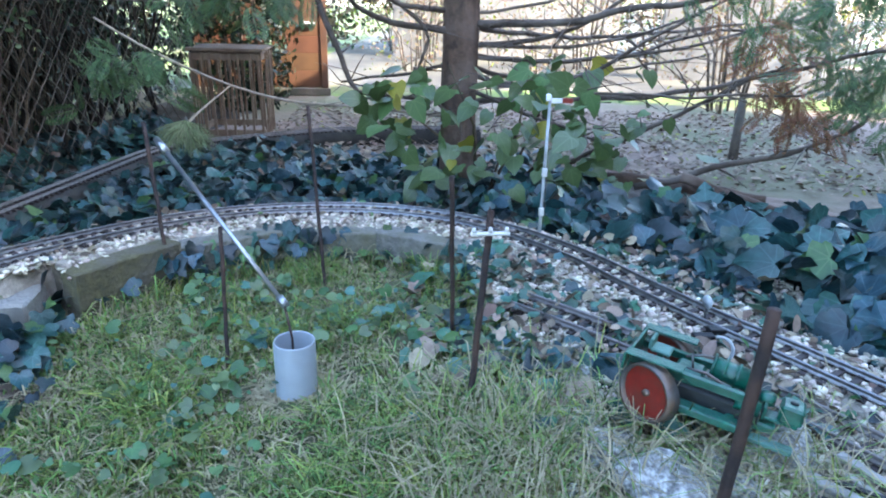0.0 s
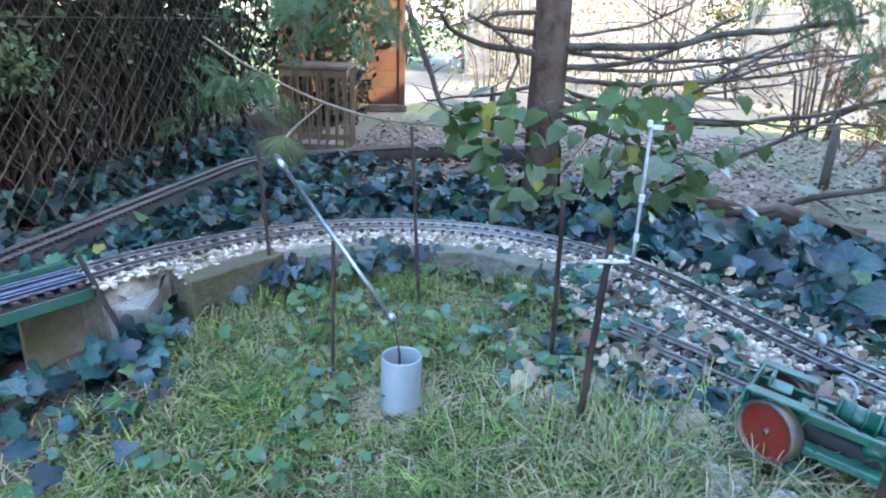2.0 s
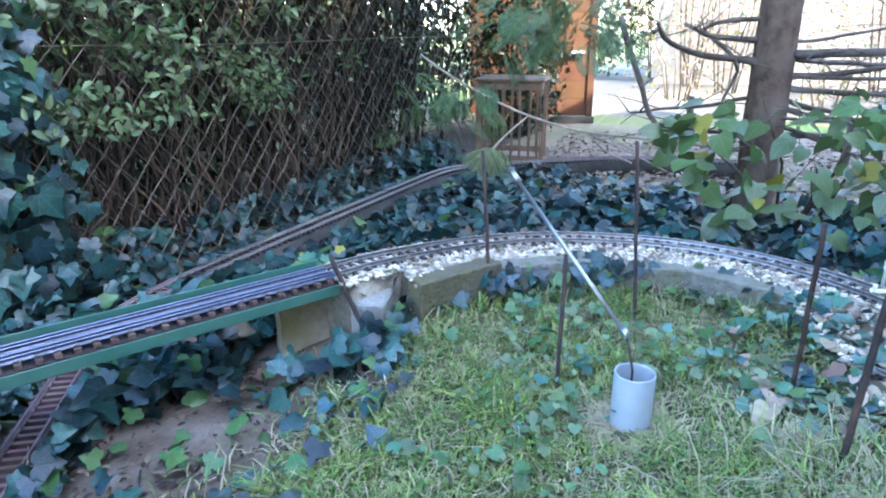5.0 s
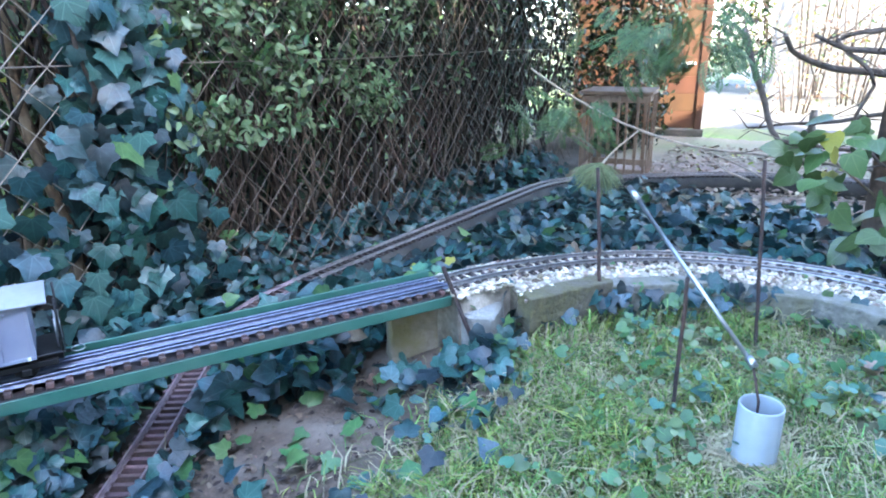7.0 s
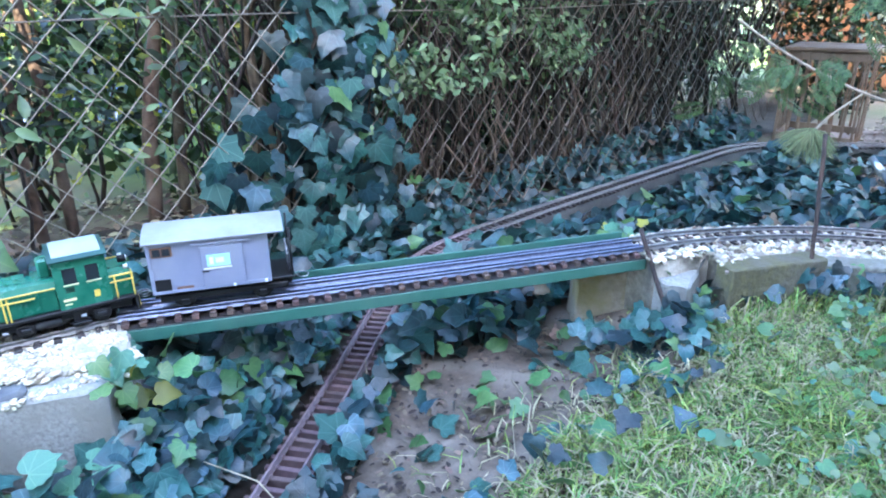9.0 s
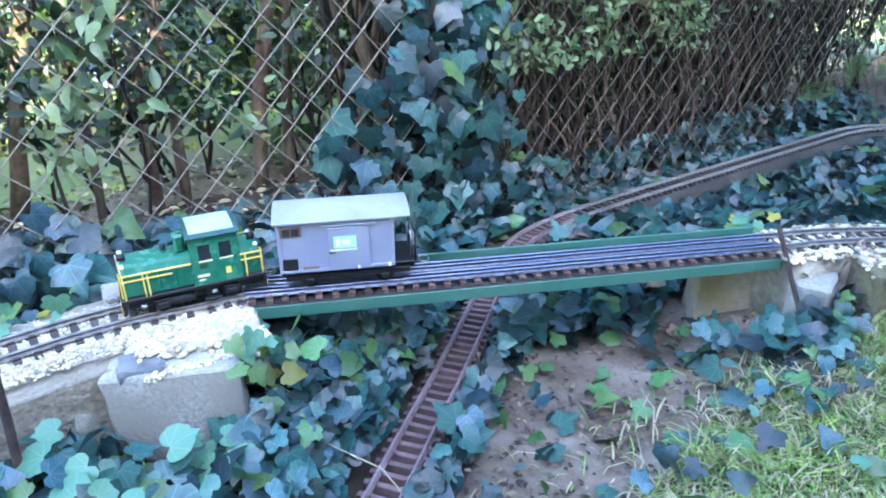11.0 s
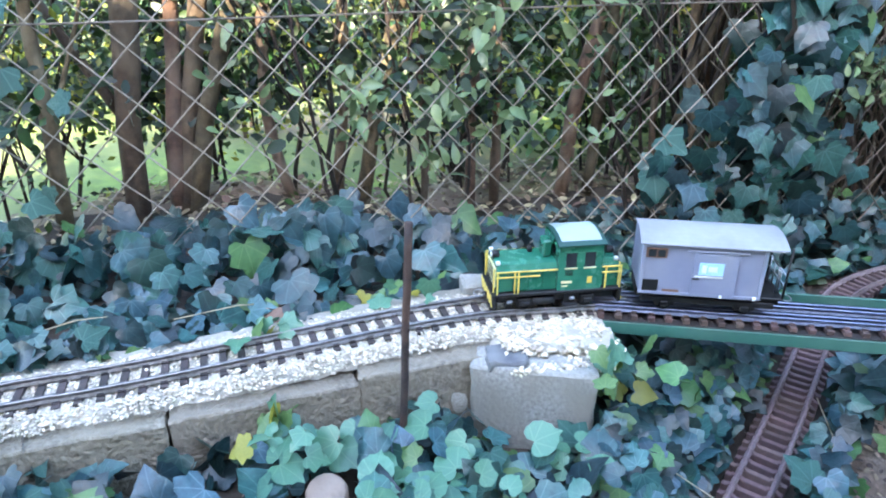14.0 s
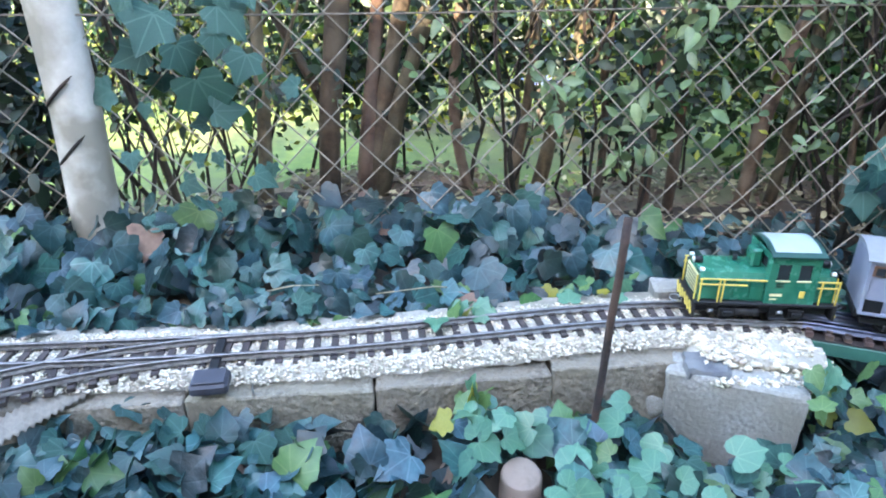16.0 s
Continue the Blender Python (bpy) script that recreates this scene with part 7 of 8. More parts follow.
def build_hut():
    root = tagged(new("wooden_hut"), "small orange-brown board hut on a pale sill", "hut")
    orange = mat("oiled_boards", (0.064, 0.026, 0.010), (0.037, 0.015, 0.006), 14, 0.6, bump=0.4, c=(0.086, 0.036, 0.014), c_scale=4, per_object=0.2)
    root.matrix_world = pose(-0.86, 4.9, -0.22, 0, 0, 9)
    b = bmesh.new()
    box(b, 0.90, 0.022, 0.1215, bevel=0.003)
    me = bm_mesh("board", b, orange)
    b = bmesh.new()
    box(b, 0.022, 0.90, 0.1215, bevel=0.003)
    me2 = bm_mesh("board", b, orange)
    for k in range(11):
        part("board", me, root, at=pose(-0.45, 0, 0.11 + 0.121 * k, random.uniform(-0.5, 0.5), 0, 0))
        part("board", me2, root, at=pose(0, 0.46, 0.11 + 0.121 * k))
    for n, sx, sy, sz, x, y, z, m in (("sill", 0.98, 0.06, 0.05, -0.45, -0.01, 0.02, GREYWOOD), ("corner_post", 0.05, 0.05, 1.36, 0.0, 0.0, 0.70, orange), ("roof", 1.15, 1.2, 0.05, -0.45, 0.45, 1.42, GREYWOOD), ("ledge", 0.10, 0.05, 0.018, -0.10, -0.03, 0.50, WHITEPAINT)):
        b = bmesh.new()
        box(b, sx, sy, sz, bevel=0.004)
        part(n, bm_mesh(n, b, m), root, at=pose(x, y, z))


build_hut()


def plain_wall(name, sx, sy, sz, m, material, label):
    b = bmesh.new()
    box(b, sx, sy, sz, z=sz / 2)
    ob = new(name, bm_mesh(name, b, material))
    ob.matrix_world = m
    return tagged(ob, label, "wall", kind="structure")


RENDERED = mat("rendered_wall", (0.21, 0.193, 0.176), (0.155, 0.142, 0.128), 6, 0.9, bump=0.3, bump_scale=80, c=(0.27, 0.248, 0.224), c_scale=0.8)
BRICKISH = mat("brown_render", (0.30, 0.24, 0.19), (0.22, 0.17, 0.13), 8, 0.9, bump=0.4, bump_scale=60, c=(0.18, 0.14, 0.11), c_scale=1.0)
# unseen walls added behind the walk to throw the garden into shade
_d = Vector((-SUN_DIR.x, -SUN_DIR.y, 0)).normalized()
_l = Vector((-_d.y, _d.x, 0)) * -1
for l0, l1, high, label in ((-4.5, -0.45, 2.93, "lower unseen wall added behind the viewer to block the sun"), (-0.50, 5.2, 3.55, "tall unseen wall added behind the viewer to block the sun")):
    _c = _d * -1.85 + _l * ((l0 + l1) / 2)
    plain_wall("shade_wall", l1 - l0, 0.3, high, pose(_c.x, _c.y, -0.25, 0, 0, math.degrees(math.atan2(_l.y, _l.x))), BRICKISH, label)
# white garden buildings in the sun beyond
plain_wall("wall_garage", 3.2, 0.2, 2.4, pose(0.9, 9.6, -0.3, 0, 0, 4), RENDERED, "white sunlit garage wall beyond the garden")
plain_wall("wall_shed", 1.6, 0.2, 1.0, pose(3.1, 7.0, -0.3, 0, 0, -12), RENDERED, "low white wall in the sun behind boughs")


def build_log(pts, r, label):
    bm = bmesh.new()
    line = catmull(pts, 0.03)
    tube(bm, [Vector(p) + Vector((noise.noise(Vector(p) * 12), 0, noise.noise(Vector(p) * 12 + Vector((4, 0, 0))))) * 0.01 for p in line], [r * (1 - 0.25 * i / len(line)) for i in range(len(line))], 10)
    tagged(new("fallen_log", bm_mesh("fallen_log", bm, BARK, True)), label, "log")


build_log([(0.50, 1.92, -0.07), (0.64, 1.86, -0.06), (0.80, 1.80, -0.07), (0.92, 1.74, -0.08)], 0.022, "fallen bark-covered log lying at the garden edge")
build_log([(0.62, 1.60, 0.02), (0.80, 1.52, -0.03), (1.0, 1.45, -0.05)], 0.014, "thin fallen bough lying over the ivy")


def garden_leg(x, y, h):
    bm = bmesh.new()
    tube(bm, [(x, y, -0.25), (x, y, -0.22 + h)], [0.022, 0.018], 8)
    tagged(new("garden_post", bm_mesh("garden_post", bm, GREYWOOD, True)), "short grey wooden post standing in leaf litter", "post", "garden posts")


garden_leg(1.34, 2.9, 0.28)
garden_leg(0.55, 3.4, 0.25)
garden_leg(-0.15, 3.9, 0.3)
# leaf litter and tufts on the ground behind the conifer
x, y = sample(9000, -0.9, 2.6, 2.3, 4.4, lambda x, y: rng.uniform(0, 1, len(x)) < 0.8)
n = len(x)
leafy("fallen_leaves", "brown fallen leaves covering the ground behind the conifer", "fallen leaves", np.stack([x, y, ground_z(x, y) + 0.012], 1), rng.normal(0, 0.35, (n, 3)) * [1, 1, 0] + [0, 0, 1], rng.uniform(0.016, 0.042, n), rng.uniform(0, 6.3, n), OVAL_LEAF, [DEAD_LEAF, WITHERED, SUNLEAF], rng.choice(3, n, p=[0.62, 0.33, 0.05]), 0, kind="stuff")
x, y = sample(7500, -2.5, -1.55, -2.0, 1.8, lambda x, y: rng.uniform(0, 1, len(x)) < 0.8)
n = len(x)
leafy("fallen_leaves", "pale fallen leaves under the hedge", "fallen leaves", np.stack([x, y, ground_z(x, y) + 0.012], 1), rng.normal(0, 0.4, (n, 3)) * [1, 1, 0] + [0, 0, 1], rng.uniform(0.012, 0.032, n), rng.uniform(0, 6.3, n), OVAL_LEAF, [DEAD_LEAF, STRAW], rng.choice(2, n, p=[0.6, 0.4]), 0, kind="stuff")

# ---- supports of the bridge ----
def block_thing(name, sx, sy, sz, m, material, label, rough=0.004, category="concrete block"):
    ob = new(name, rough_block(name, sx, sy, sz, material, rough))
    ob.matrix_world = m
    return tagged(ob, label, category)


block_thing("concrete_block", 0.0500, 0.1600, 0.1600, pose(-1.0600, 0.0160, -0.0800, 0, 2, -30), PALE_CONCRETE, "worn pale concrete block below the bridge end")
block_thing("bridge_pillar", 0.100, 0.112, 0.20, pose(-0.795, 0.905, -0.110, 0, 0, -52), STAINED, "stained concrete pillar under the bridge", category="pillar")
block_thing("concrete_block", 0.060, 0.10, 0.11, pose(-0.652, 0.911, -0.077, 0, 0, 10), PALE_CONCRETE, "small pale concrete block beside the bridge pillar")
block_thing("mortar_slab", 0.0940, 0.1645, 0.0150, pose(-1.1024, 0.0606, 0.0071, 0, 2, -22), BALLAST, "broken crust of pale mortar under the ballast edge", 0.011, "mortar slab")
# dark filler in place of the shadow in the gap under the crust
block_thing("dark_gap_block", 0.0799, 0.1410, 0.0329, pose(-1.1203, 0.0578, -0.0207, 0, 0, -22), SOIL, "dark block standing in for the shadowed gap below the mortar crust", 0.006, "earth")
block_thing("concrete_block", 0.0846, 0.0470, 0.0940, pose(-1.1109, 0.1283, -0.0517, 0, 0, -28), PALE_CONCRETE, "concrete footing under the bridge end")
block_thing("flat_stone", 0.0423, 0.0564, 0.0150, pose(-1.0760, -0.0180, 0.0005, 2, 6, -20), SLATE, "dark grey flat stone wedged above the block", 0.006, "stone")
block_thing("concrete_slab", 0.0423, 0.1786, 0.0282, pose(-1.2331, 0.0766, 0.0169, 0, 0, -10), PALE_CONCRETE, "pale slab edge behind the track", 0.003, "slab")
t = rng.uniform(0, 1, 520)
P = np.stack([-1.0855 + 0.042 * rng.uniform(0, 1, 520) + 0.033 * t, -0.022 + 0.127 * t, -0.003 + rng.normal(0, 0.002, 520)], 1)
stones("white_gravel", P, rng.uniform(0.003, 0.010, 520), GRAVEL_WHITE, "white gravel spilled beside the block")
# lumps of mortared stone along the broken edge
t = rng.uniform(0, 1, 240)
P = np.stack([-1.088 + 0.052 * t + rng.normal(0, 0.005, 240), -0.020 + 0.150 * t, 0.006 + rng.normal(0, 0.004, 240)], 1)
stones("white_gravel", P, rng.uniform(0.007, 0.016, 240), GRAVEL_WHITE, "pale lumps of mortared stone along the broken edge")
# white gravel over the slab
t = rng.uniform(0, 1, 1900)
P = np.stack([-1.153 + 0.080 * rng.uniform(0, 1, 1900) + 0.019 * t, -0.017 + 0.146 * t, 0.014 + rng.normal(0, 0.0015, 1900)], 1)
stones("white_gravel", P, rng.uniform(0.003, 0.0085, 1900), GRAVEL_WHITE, "white ballast spread over the slab")


# ---- stones on the bank ----
STONE = mat("grey_lichen_stone", (0.31, 0.30, 0.285), (0.11, 0.105, 0.10), 22, 0.92, bump=1.4, bump_scale=45, c=(0.60, 0.59, 0.56), c_scale=14, per_object=0.2)


def boulder(x, y, s, flat=0.62, label="grey weathered stone lying in the dry grass"):
    bm = bmesh.new()
    bmesh.ops.create_icosphere(bm, subdivisions=4, radius=0.5)
    ph = Vector((x * 31, y * 17, 0))
    for v in bm.verts:
        v.co *= 1 + 0.40 * noise.noise(v.co * 2.2 + ph) - 0.22 * abs(noise.noise(v.co * 4.5 + ph)) + 0.10 * noise.noise(v.co * 11 + ph)
        v.co.z *= flat
    ob = new("stone", bm_mesh("stone", bm, STONE, True))
    ob.matrix_world = pose(x, y, float(ground_z(x, y)) + 0.12 * s, random.uniform(-12, 12), random.uniform(-12, 12), random.uniform(0, 360)) @ Matrix.Diagonal((s, s, s, 1))
    return tagged(ob, label, "stone", "stones on the bank")


for x, y, s in [(0.155, 0.625, 0.065), (0.185, 0.565, 0.085), (0.225, 0.52, 0.10), (0.20, 0.735, 0.05), (0.375, 0.57, 0.085), (0.135, 0.86, 0.045), (0.12, 0.70, 0.05), (0.26, 0.47, 0.07), (0.16, 0.80, 0.04), (0.14, 0.50, 0.05), (0.28, 0.56, 0.05), (0.10, 0.78, 0.045), (0.30, 0.80, 0.035), (0.24, 0.82, 0.04), (0.169, 0.64, 0.06), (0.206, 0.58, 0.055), (0.26, 0.86, 0.04), (0.126, 0.879, 0.05), (0.189, 0.947, 0.045), (0.178, 0.731, 0.05), (0.076, 0.558, 0.04), (0.30, 0.51, 0.06), (0.34, 0.48, 0.05), (0.225, 0.90, 0.035), (0.15, 0.93, 0.03), (0.23, 0.75, 0.03), (0.28, 0.74, 0.035)]:
    boulder(x, y, s)
x, y = sample(15000, 0.02, 0.62, 0.42, 1.18, lambda x, y: (near_line(x, y, MAIN) > 0.03) & (x > 0.14 - 0.2 * (y - 0.7)) & (rng.uniform(0, 1, len(x)) < 0.75) & (near_line(x, y, MAIN) < 0.28))
stones("mixed_gravel", np.stack([x, y, np.maximum(ground_z(x, y), -0.03) + 0.004], 1), 0.004 + 0.012 * rng.uniform(0, 1, len(x)) ** 2, GRAVEL_MIX, "scattered pebbles and gravel between the tracks")
bx, by = -1.048, -0.095
bm = bmesh.new()
bmesh.ops.create_icosphere(bm, subdivisions=2, radius=0.5)
for v in bm.verts:
    v.co *= 1 + 0.3 * noise.noise(v.co * 3)
ob = new("white_pebble", bm_mesh("white_pebble", bm, BALLAST, True))
ob.matrix_world = pose(bx, by, -0.030) @ Matrix.Diagonal((0.020, 0.020, 0.028, 1))
tagged(ob, "white quartz pebble leaning on the concrete block", "pebble")
bm = bmesh.new()
tube(bm, [(-1.0, -0.275, -0.18), (-0.996, -0.275, -0.066), (-0.995, -0.275, -0.062)], [0.026, 0.024, 0.021], 14)
STUBWOOD = mat("weathered_stub_wood", (0.33, 0.255, 0.20), (0.21, 0.155, 0.118), 40, 0.85, bump=0.6, c=(0.26, 0.19, 0.145), c_scale=20)
tagged(new("cut_stub", bm_mesh("cut_stub", bm, STUBWOOD, True)), "short pale round stub among the ivy", "stub")


# ---- track side fittings ----
def build_point():
    root = tagged(new("track_point"), "model railway turnout with crossing rails on white ballast", "turnout")
    base = catmull([(-1.1923, -0.55, 0.0174), (-1.1923, -0.6463, 0.0174), (-1.1808, -0.7619, 0.0174), (-1.1519, -0.8774, 0.0174), (-1.1085, -0.993, 0.0174)], 0.006)
    for o in (-0.0225, 0.0225):
        v, q = sweep(base, [(a + o, b + 0.0006) for a, b in RAIL_PROFILE])
        part("rail", smooth(mesh_np("rail", v, [(q, 0)], RAIL)), root)
    d, left = frames_of(base)
    for i in range(25, len(base), 4):
        x, y, z = base[i]
        part("tie", TIE_DARK_MESH, root, at=pose(x, y, z - 0.0004, 0, 0, math.degrees(math.atan2(d[i][1], d[i][0])) - 90))
    motor_grey = mat("dusty_dark_plastic", (0.045, 0.046, 0.060), (0.028, 0.028, 0.038), 50, 0.6)
    motor = piece("point_motor", root, motor_grey, [(0.036, 0.044, 0.014, -1.123, -0.627, 0.009)], "black point motor box", bevel=0.003)
    piece("motor_lid", motor, motor_grey, [(0.030, 0.038, 0.003, -1.123, -0.627, 0.018)])
    piece("throw_bar", root, BLACK, [(0.085, 0.012, 0.004, -1.176, -0.627, 0.013)])


build_point()


def build_strip():
    """A ribbed metal strip beside the turnout."""
    n = 50
    v, q = [], []
    for i in range(n + 1):
        z = 0.005 * (i % 2)
        v += [(i * 0.0042, 0.0, z), (i * 0.0042, 0.045, z)]
    for i in range(n):
        q.append((2 * i, 2 * i + 2, 2 * i + 3, 2 * i + 1))
    v = np.array(v)
    m = len(v)
    v = np.concatenate([v, v - [0, 0, 0.002]])
    q = q + [tuple(k + m for k in reversed(f)) for f in q]
    ob = new("ribbed_strip", mesh_np("ribbed_strip", v, [(np.array(q), 0)], STEEL))
    ob.matrix_world = pose(-1.032, -0.863, -0.006, 0, 0, 140)
    tagged(ob, "ribbed grey metal strip beside the turnout", "metal strip")


build_strip()


PALEMETAL = mat("pale_grey_enamel", (0.48, 0.50, 0.51), (0.36, 0.38, 0.39), 40, 0.5, c=(0.26, 0.26, 0.25), c_scale=25)


def build_signal():
    root = tagged(new("model_signal"), "slim pale model semaphore signal with a red and white arm", "model signal")
    x, y = 0.205, 1.225
    rod_part("mast", root, PALEMETAL, [(x, y, -0.06), (x, y, 0.260)], [0.0036, 0.0028], "pale grey mast")
    piece("base", root, BLACK, [(0.035, 0.035, 0.012, x, y, -0.024)])
    arm = piece("arm", root, WHITEPAINT, [(0.040, 0.002, 0.009, x + 0.022, y - 0.004, 0.252)], "white signal arm")
    piece("arm_tip", arm, REDPAINT, [(0.020, 0.0024, 0.0092, x + 0.032, y - 0.0044, 0.2525)], "red signal arm end")
    piece("lamp", root, WHITEPAINT, [(0.009, 0.009, 0.012, x - 0.004, y - 0.004, 0.258)])
    piece("lower_box", root, WHITEPAINT, [(0.010, 0.010, 0.016, x, y - 0.003, 0.115)])
    piece("counterweight", root, WHITEPAINT, [(0.010, 0.008, 0.016, x, y - 0.003, 0.035)])
    rod_part("pull_wire", root, STEEL, [(x + 0.006, y, 0.25), (x + 0.006, y, 0.0)], 0.0007, sides=4)


build_signal()


def build_disc():
    root = tagged(new("point_indicator"), "small white round indicator on a thin rod beside the track", "track indicator")
    x, y = 0.392, 0.842
    rod_part("stalk", root, BLACK, [(x, y, -0.05), (x, y, 0.012)], 0.0015)
    bm = bmesh.new()
    tube(bm, [(x - 0.0010, y - 0.0003, 0.022), (x + 0.0010, y + 0.0003, 0.022)], 0.010, 20)
    part("disc", bm_mesh("disc", bm, PALEMETAL, True), root, "white enamel disc")
    piece("lever_box", root, BLACK, [(0.040, 0.016, 0.010, x + 0.012, y - 0.035, -0.006), (0.030, 0.014, 0.008, x - 0.02, y - 0.05, -0.008)])


build_disc()


def cross_arm(x, y, z, turn):
    root = tagged(new("insulator_bar"), "white bar with small insulators fixed to an iron stake", "insulator bar")
    root.matrix_world = pose(x, y, z, 0, 0, turn)
    piece("bar", root, WHITEPAINT, [(0.044, 0.005, 0.004, 0, -0.008, 0)])
    for k in (-0.018, 0.0, 0.018):
        rod_part("insulator", root, WHITEPAINT, [(k, -0.008, 0.002), (k, -0.008, 0.007)], [0.003, 0.0018])
    rod_part("spike", root, RUST, [(0, 0, -0.01), (0, 0, 0.028)], [0.004, 0.001])


cross_arm(0.056, 0.665, 0.182, 8)


# ---- the toy tractor ----
def build_tractor():
    GREEN = mat("faded_green_tin", (0.008, 0.135, 0.082), (0.003, 0.050, 0.032), 70, 0.34, bump=0.5, c=(0.004, 0.060, 0.040), c_scale=38, glossy=0.6)
    PALE_GREEN = mat("chalky_green_tin", (0.095, 0.205, 0.165), (0.045, 0.125, 0.098), 60, 0.55, bump=0.4)
    # black that paints the shade under the tractor
    SHADED = mat("shade_black_tin", (0.012, 0.016, 0.016), (0.006, 0.008, 0.008), 60, 0.6, bump=0.4)
    RIM = mat("dull_tin_rim", (0.15, 0.148, 0.148), (0.07, 0.064, 0.060), 50, 0.5, metal=0.5, bump=0.3, c=(0.18, 0.11, 0.07), c_scale=20)
    root = tagged(new("toy_tractor"), "old green tin toy tractor with red steel wheels, lying tilted", "toy tractor")
    root.matrix_world = pose(0.273, 0.628, -0.004, -6, 5, -31) @ Matrix.Diagonal((0.87, 0.87, 0.80, 1))
    # local x: forward, y: to the far side

    def wheel(x, y, r, w):
        k = 28
        rim = bmesh.new()
        rings = [[rim.verts.new((a * math.cos(2 * math.pi * i / k), b, a * math.sin(2 * math.pi * i / k))) for i in range(k)] for a, b in [(r * 0.9, -w / 2), (r, -w / 2), (r, w / 2), (r * 0.9, w / 2), (r * 0.9, -w / 2)]]
        for a, b in zip(rings, rings[1:]):
            for i in range(k):
                rim.faces.new((a[i], a[(i + 1) % k], b[(i + 1) % k], b[i]))
        bmesh.ops.remove_doubles(rim, verts=rim.verts, dist=1e-6)
        wh = part("wheel", bm_mesh("wheel", rim, RIM, True), root, "dull tin wheel rim", at=pose(x, y, r - 0.012, 0, 0, -30))
        bm2 = bmesh.new()
        tube(bm2, [(0, -w * 0.12, 0), (0, w * 0.05, 0)], r * 0.905, k)
        part("hub_disc", bm_mesh("hub_disc", bm2, REDPAINT), wh, "rusty red wheel disc")
        bm3 = bmesh.new()
        tube(bm3, [(0, -w * 0.35, 0), (0, w * 0.1, 0)], r * 0.12, 10)
        part("hub", bm_mesh("hub", bm3, RIM, True), wh)
    wheel(-0.025, -0.056, 0.040, 0.020)
    wheel(-0.025, 0.066, 0.040, 0.020)
    piece("chassis", root, GREEN, [(0.160, 0.036, 0.012, 0.040, 0, 0.018), (0.012, 0.090, 0.010, 0.070, 0.0, 0.020)], bevel=0.002)
    # box under the body, its shade put into the colour
    piece("dark_underbody", root, SHADED, [(0.120, 0.050, 0.022, 0.040, 0, 0.030)], "tin underside coloured black for its shade", bevel=0.003)
    piece("footplate", root, GREEN, [(0.086, 0.020, 0.003, 0.052, -0.046, 0.026), (0.086, 0.003, 0.009, 0.052, -0.056, 0.022)], "green flanged footplate", bevel=0.0008)
    piece("footplate", root, GREEN, [(0.086, 0.020, 0.003, 0.052, 0.046, 0.026), (0.086, 0.003, 0.009, 0.052, 0.056, 0.022)], "green flanged footplate", bevel=0.0008)
    for y in (-0.050, 0.054):
        piece("fender", root, GREEN, [(0.070, 0.022, 0.003, -0.028, y, 0.074), (0.003, 0.022, 0.024, -0.063, y, 0.062)], "green tin mudguard", bevel=0.0008)
    piece("rear_panel", root, GREEN, [(0.003, 0.082, 0.036, -0.060, 0.002, 0.055), (0.004, 0.086, 0.004, -0.060, 0.002, 0.074)], bevel=0.0008)
    piece("seat", root, PALE_GREEN, [(0.026, 0.030, 0.006, -0.030, 0.004, 0.068), (0.005, 0.030, 0.016, -0.043, 0.004, 0.076)], "pale worn tin seat", bevel=0.002)
    piece("seat_post", root, GREEN, [(0.008, 0.010, 0.036, -0.030, 0.004, 0.048)], bevel=0.001)
    # the engine: a flanged barrel, two heads, pipes and rails
    barrel = rod_part("engine_barrel", root, GREEN, [(0.034, 0.012, 0.066), (0.078, 0.012, 0.062)], [0.015, 0.015], sides=18)
    for x in (0.034, 0.048, 0.064, 0.078):
        rod_part("flange", barrel, GREEN, [(x - 0.0016, 0.012, 0.0664 - (x - 0.034) * 0.09), (x + 0.0016, 0.012, 0.0662 - (x - 0.034) * 0.09)], [0.0178, 0.0178], sides=18)
    rod_part("cylinder_head", root, GREEN, [(0.082, 0.012, 0.0616), (0.092, 0.012, 0.0606)], [0.011, 0.009], sides=14)
    rod_part("cylinder_head", root, GREEN, [(0.070, -0.020, 0.044), (0.098, -0.020, 0.042)], [0.011, 0.010], sides=14)
    rod_part("cylinder_head", root, GREEN, [(0.104, 0.014, 0.040), (0.104, 0.014, 0.054)], [0.010, 0.009], sides=14)
    rod_part("oil_pipe", root, RIM, [(0.006, -0.012, 0.060), (0.030, -0.014, 0.064), (0.062, -0.016, 0.054), (0.090, -0.012, 0.050)], 0.0022, "dull tin pipe", sides=6)
    rod_part("oil_pipe", root, RIM, [(0.000, 0.012, 0.066), (0.018, 0.016, 0.074), (0.034, 0.012, 0.078)], 0.0022, "dull tin pipe", sides=6)
    piece("gearbox", root, GREEN, [(0.036, 0.036, 0.026, 0.010, 0.0, 0.048)], bevel=0.004)
    rod_part("gear_lever", root, RIM, [(0.014, -0.008, 0.058), (0.008, -0.010, 0.082)], 0.0016, sides=6)
    for y in (-0.031, 0.033):
        piece("side_rail", root, GREEN, [(0.150, 0.004, 0.010, 0.016, y, 0.055), (0.150, 0.010, 0.002, 0.016, y, 0.061)], bevel=0.0006)
    tank = piece("tank", root, GREEN, [(0.026, 0.034, 0.024, 0.132, 0.0, 0.046)], bevel=0.003)
    rod_part("filler_cap", tank, BLACK, [(0.132, 0.0, 0.058), (0.132, 0.0, 0.0595)], 0.0048)
    piece("front_bracket", root, GREEN, [(0.040, 0.026, 0.004, 0.122, 0.0, 0.031), (0.004, 0.026, 0.018, 0.104, 0.0, 0.036)], bevel=0.001)
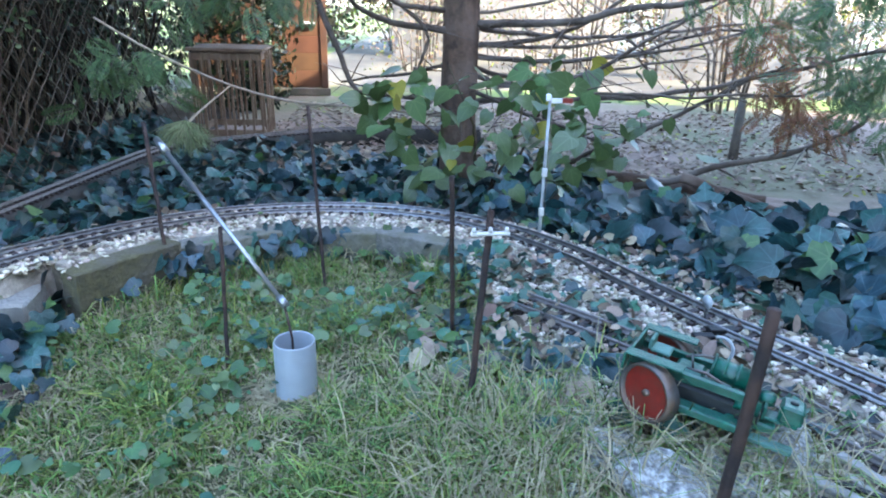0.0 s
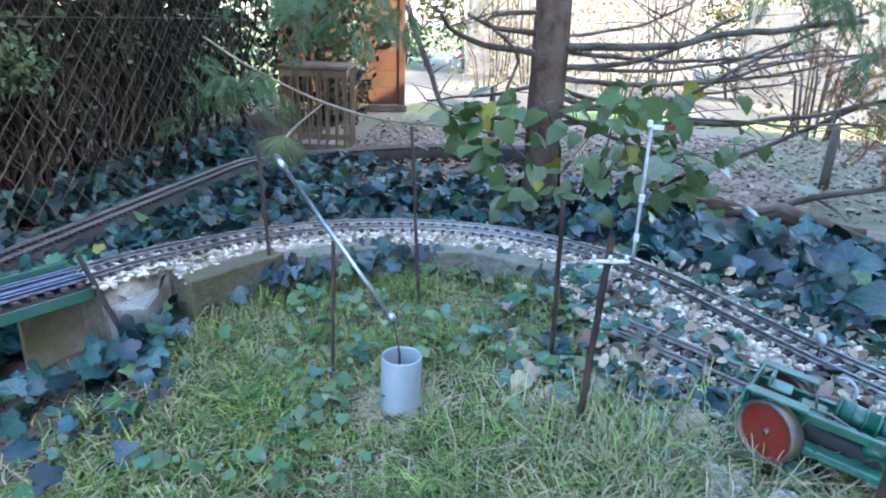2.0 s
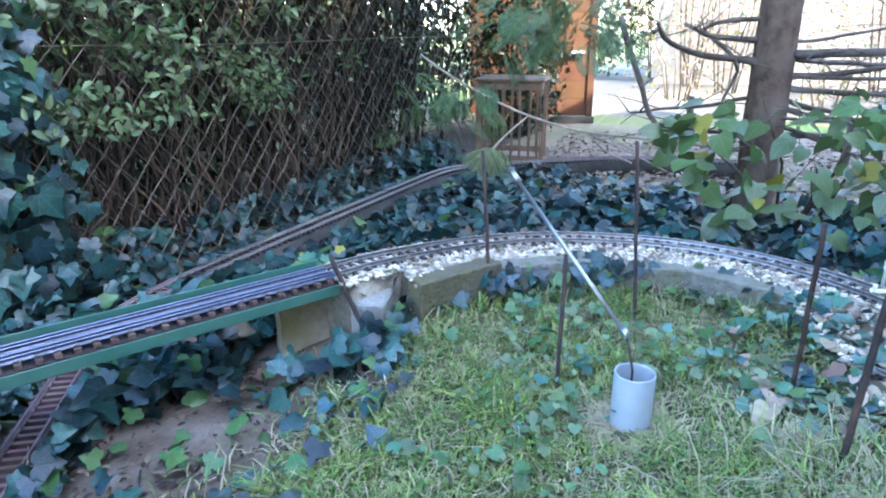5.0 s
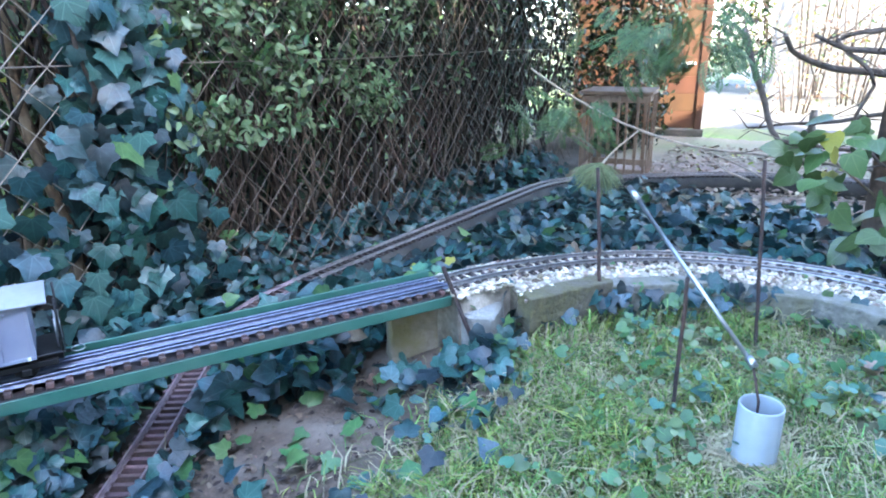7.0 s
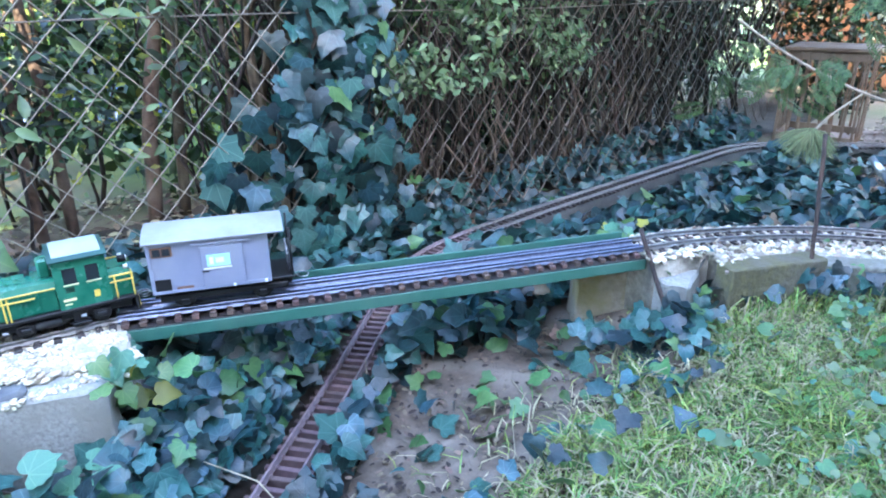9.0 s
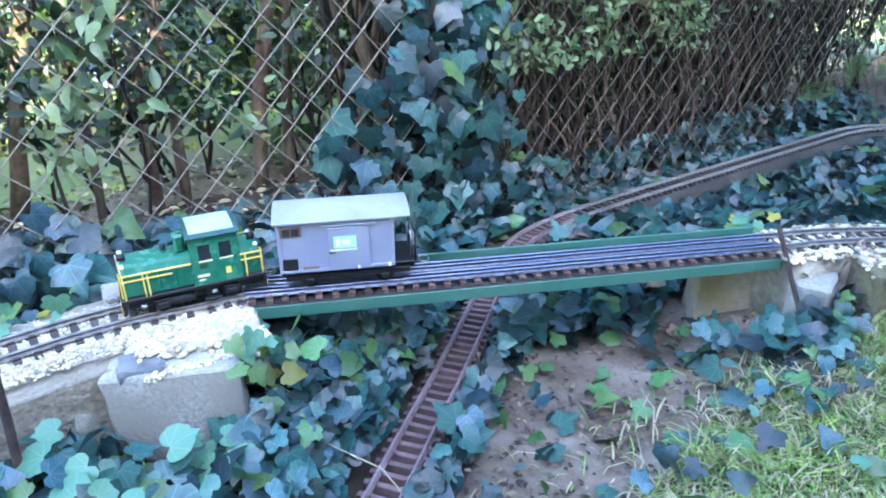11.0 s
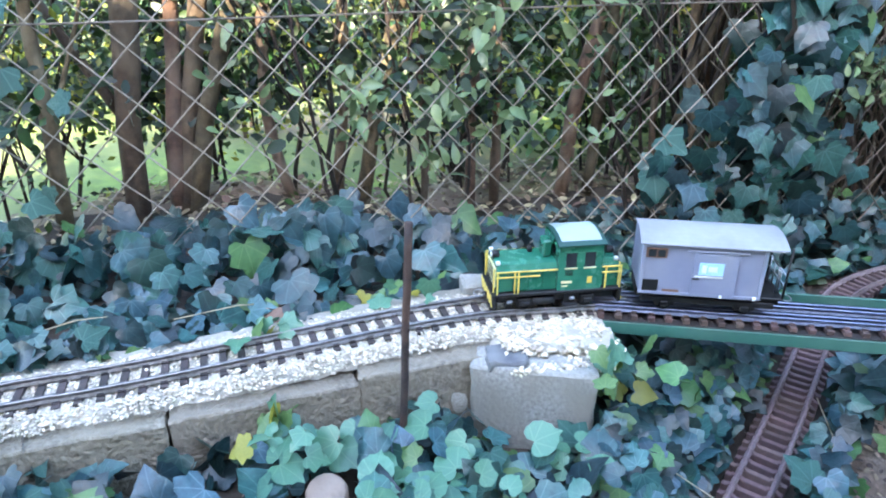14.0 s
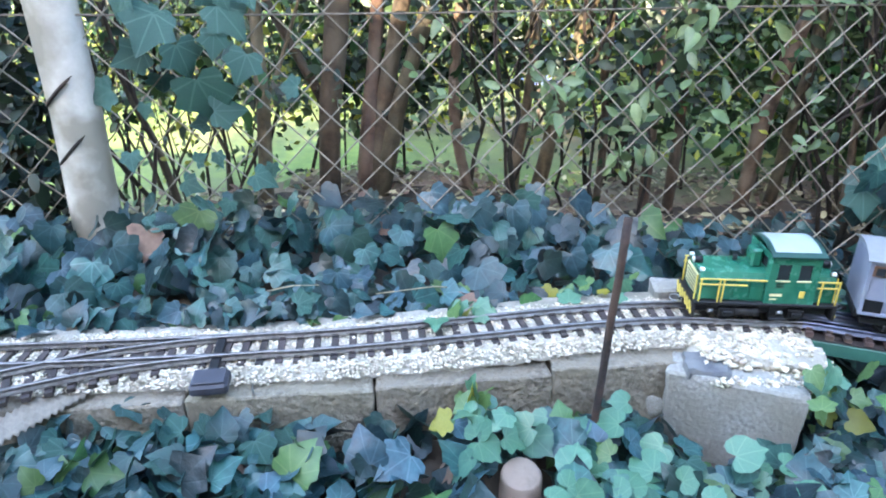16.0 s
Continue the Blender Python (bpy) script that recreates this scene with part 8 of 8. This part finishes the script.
    piece("drawbar_plate", root, PALE_GREEN, [(0.062, 0.016, 0.003, 0.112, -0.032, 0.010), (0.062, 0.003, 0.006, 0.112, -0.041, 0.009)], "pale green bent plate", bevel=0.0008)
    bm = bmesh.new()
    tube(bm, [(0.034 + 0.016 * math.cos(a), 0.085, 0.062 + 0.020 * math.sin(a)) for a in np.linspace(-0.6, 2.2, 16)], 0.0026, 6)
    part("hoop", bm_mesh("hoop", bm, PALEMETAL, True), root, "pale bent hoop")


build_tractor()


LATHWOOD = mat("bleached_lath", (0.48, 0.46, 0.43), (0.25, 0.235, 0.215), 60, 0.85, bump=0.7, c=(0.16, 0.145, 0.125), c_scale=30)


def build_boards():
    """Short weathered laths lying by the track."""
    for x0, y0, x1, y1, w in ((0.370, 0.524, 0.425, 0.465, 0.013), (0.424, 0.553, 0.468, 0.470, 0.011), (0.412, 0.520, 0.455, 0.446, 0.008)):
        bm = bmesh.new()
        box(bm, math.hypot(x1 - x0, y1 - y0), w, 0.007, bevel=0.0012)
        bmesh.ops.subdivide_edges(bm, edges=[e for e in bm.edges if e.calc_length() > 0.05], cuts=6)
        for v in bm.verts:
            v.co += Vector((0, noise.noise(v.co * 60 + Vector((x0 * 90, 0, 0))), noise.noise(v.co * 45))) * 0.0012
        ob = new("lath", bm_mesh("lath", bm, LATHWOOD))
        ob.matrix_world = pose((x0 + x1) / 2, (y0 + y1) / 2, -0.018, 3, 2, math.degrees(math.atan2(y1 - y0, x1 - x0)))
        tagged(ob, "bleached weathered wooden lath lying in the grass", "lath", "laths")
    bm = bmesh.new()
    for k in range(6):
        box(bm, 0.010, 0.060, 0.008, x=-0.04 + 0.018 * k, bevel=0.001)
    box(bm, 0.12, 0.006, 0.006, y=0.018, z=0.006)
    box(bm, 0.12, 0.006, 0.006, y=-0.018, z=0.006)
    ob = new("track_offcut", bm_mesh("track_offcut", bm, BLACK))
    ob.matrix_world = pose(0.425, 0.468, -0.022, 0, 0, -34)
    tagged(ob, "dark offcut of model track dumped in the grass", "track piece")


build_boards()


# the wooden beam that carries the lower line along the fence
def build_beam():
    root = tagged(new("timber_beam"), "dark weathered timber beam carrying the low track along the fence", "beam")
    line = cut(LOWER, (-1.276, 1.22), LOWER[-1])
    v, q = sweep(line[::3], [(-0.052, -0.092), (0.054, -0.092), (0.054, -0.0165), (-0.052, -0.0165)])
    part("beam", mesh_np("beam", v, [(q, 0)], BEAMWOOD), root)
    return root


build_beam()
# loose straws and twigs
for a, b in (((-0.86, 0.335, -0.138), (-0.99, 0.47, -0.135)), ((-0.80, 0.18, -0.14), (-0.93, 0.13, -0.10)), ((-0.66, 0.48, -0.13), (-0.78, 0.60, -0.145)), ((-0.62, 0.36, -0.12), (-0.70, 0.50, -0.14)), ((-1.30, -0.30, 0.02), (-1.27, -0.42, 0.035)), ((-1.31, -0.58, 0.03), (-1.29, -0.50, 0.045))):
    bm = bmesh.new()
    a, b = Vector(a), Vector(b)
    tube(bm, [a, a.lerp(b, 0.4) + Vector((0.01, 0.012, 0.010)), b], [0.0013, 0.0011, 0.0007], 5)
    tagged(new("fallen_twig", bm_mesh("fallen_twig", bm, WITHERED, True)), "thin pale fallen twig", "twig", "fallen twigs")
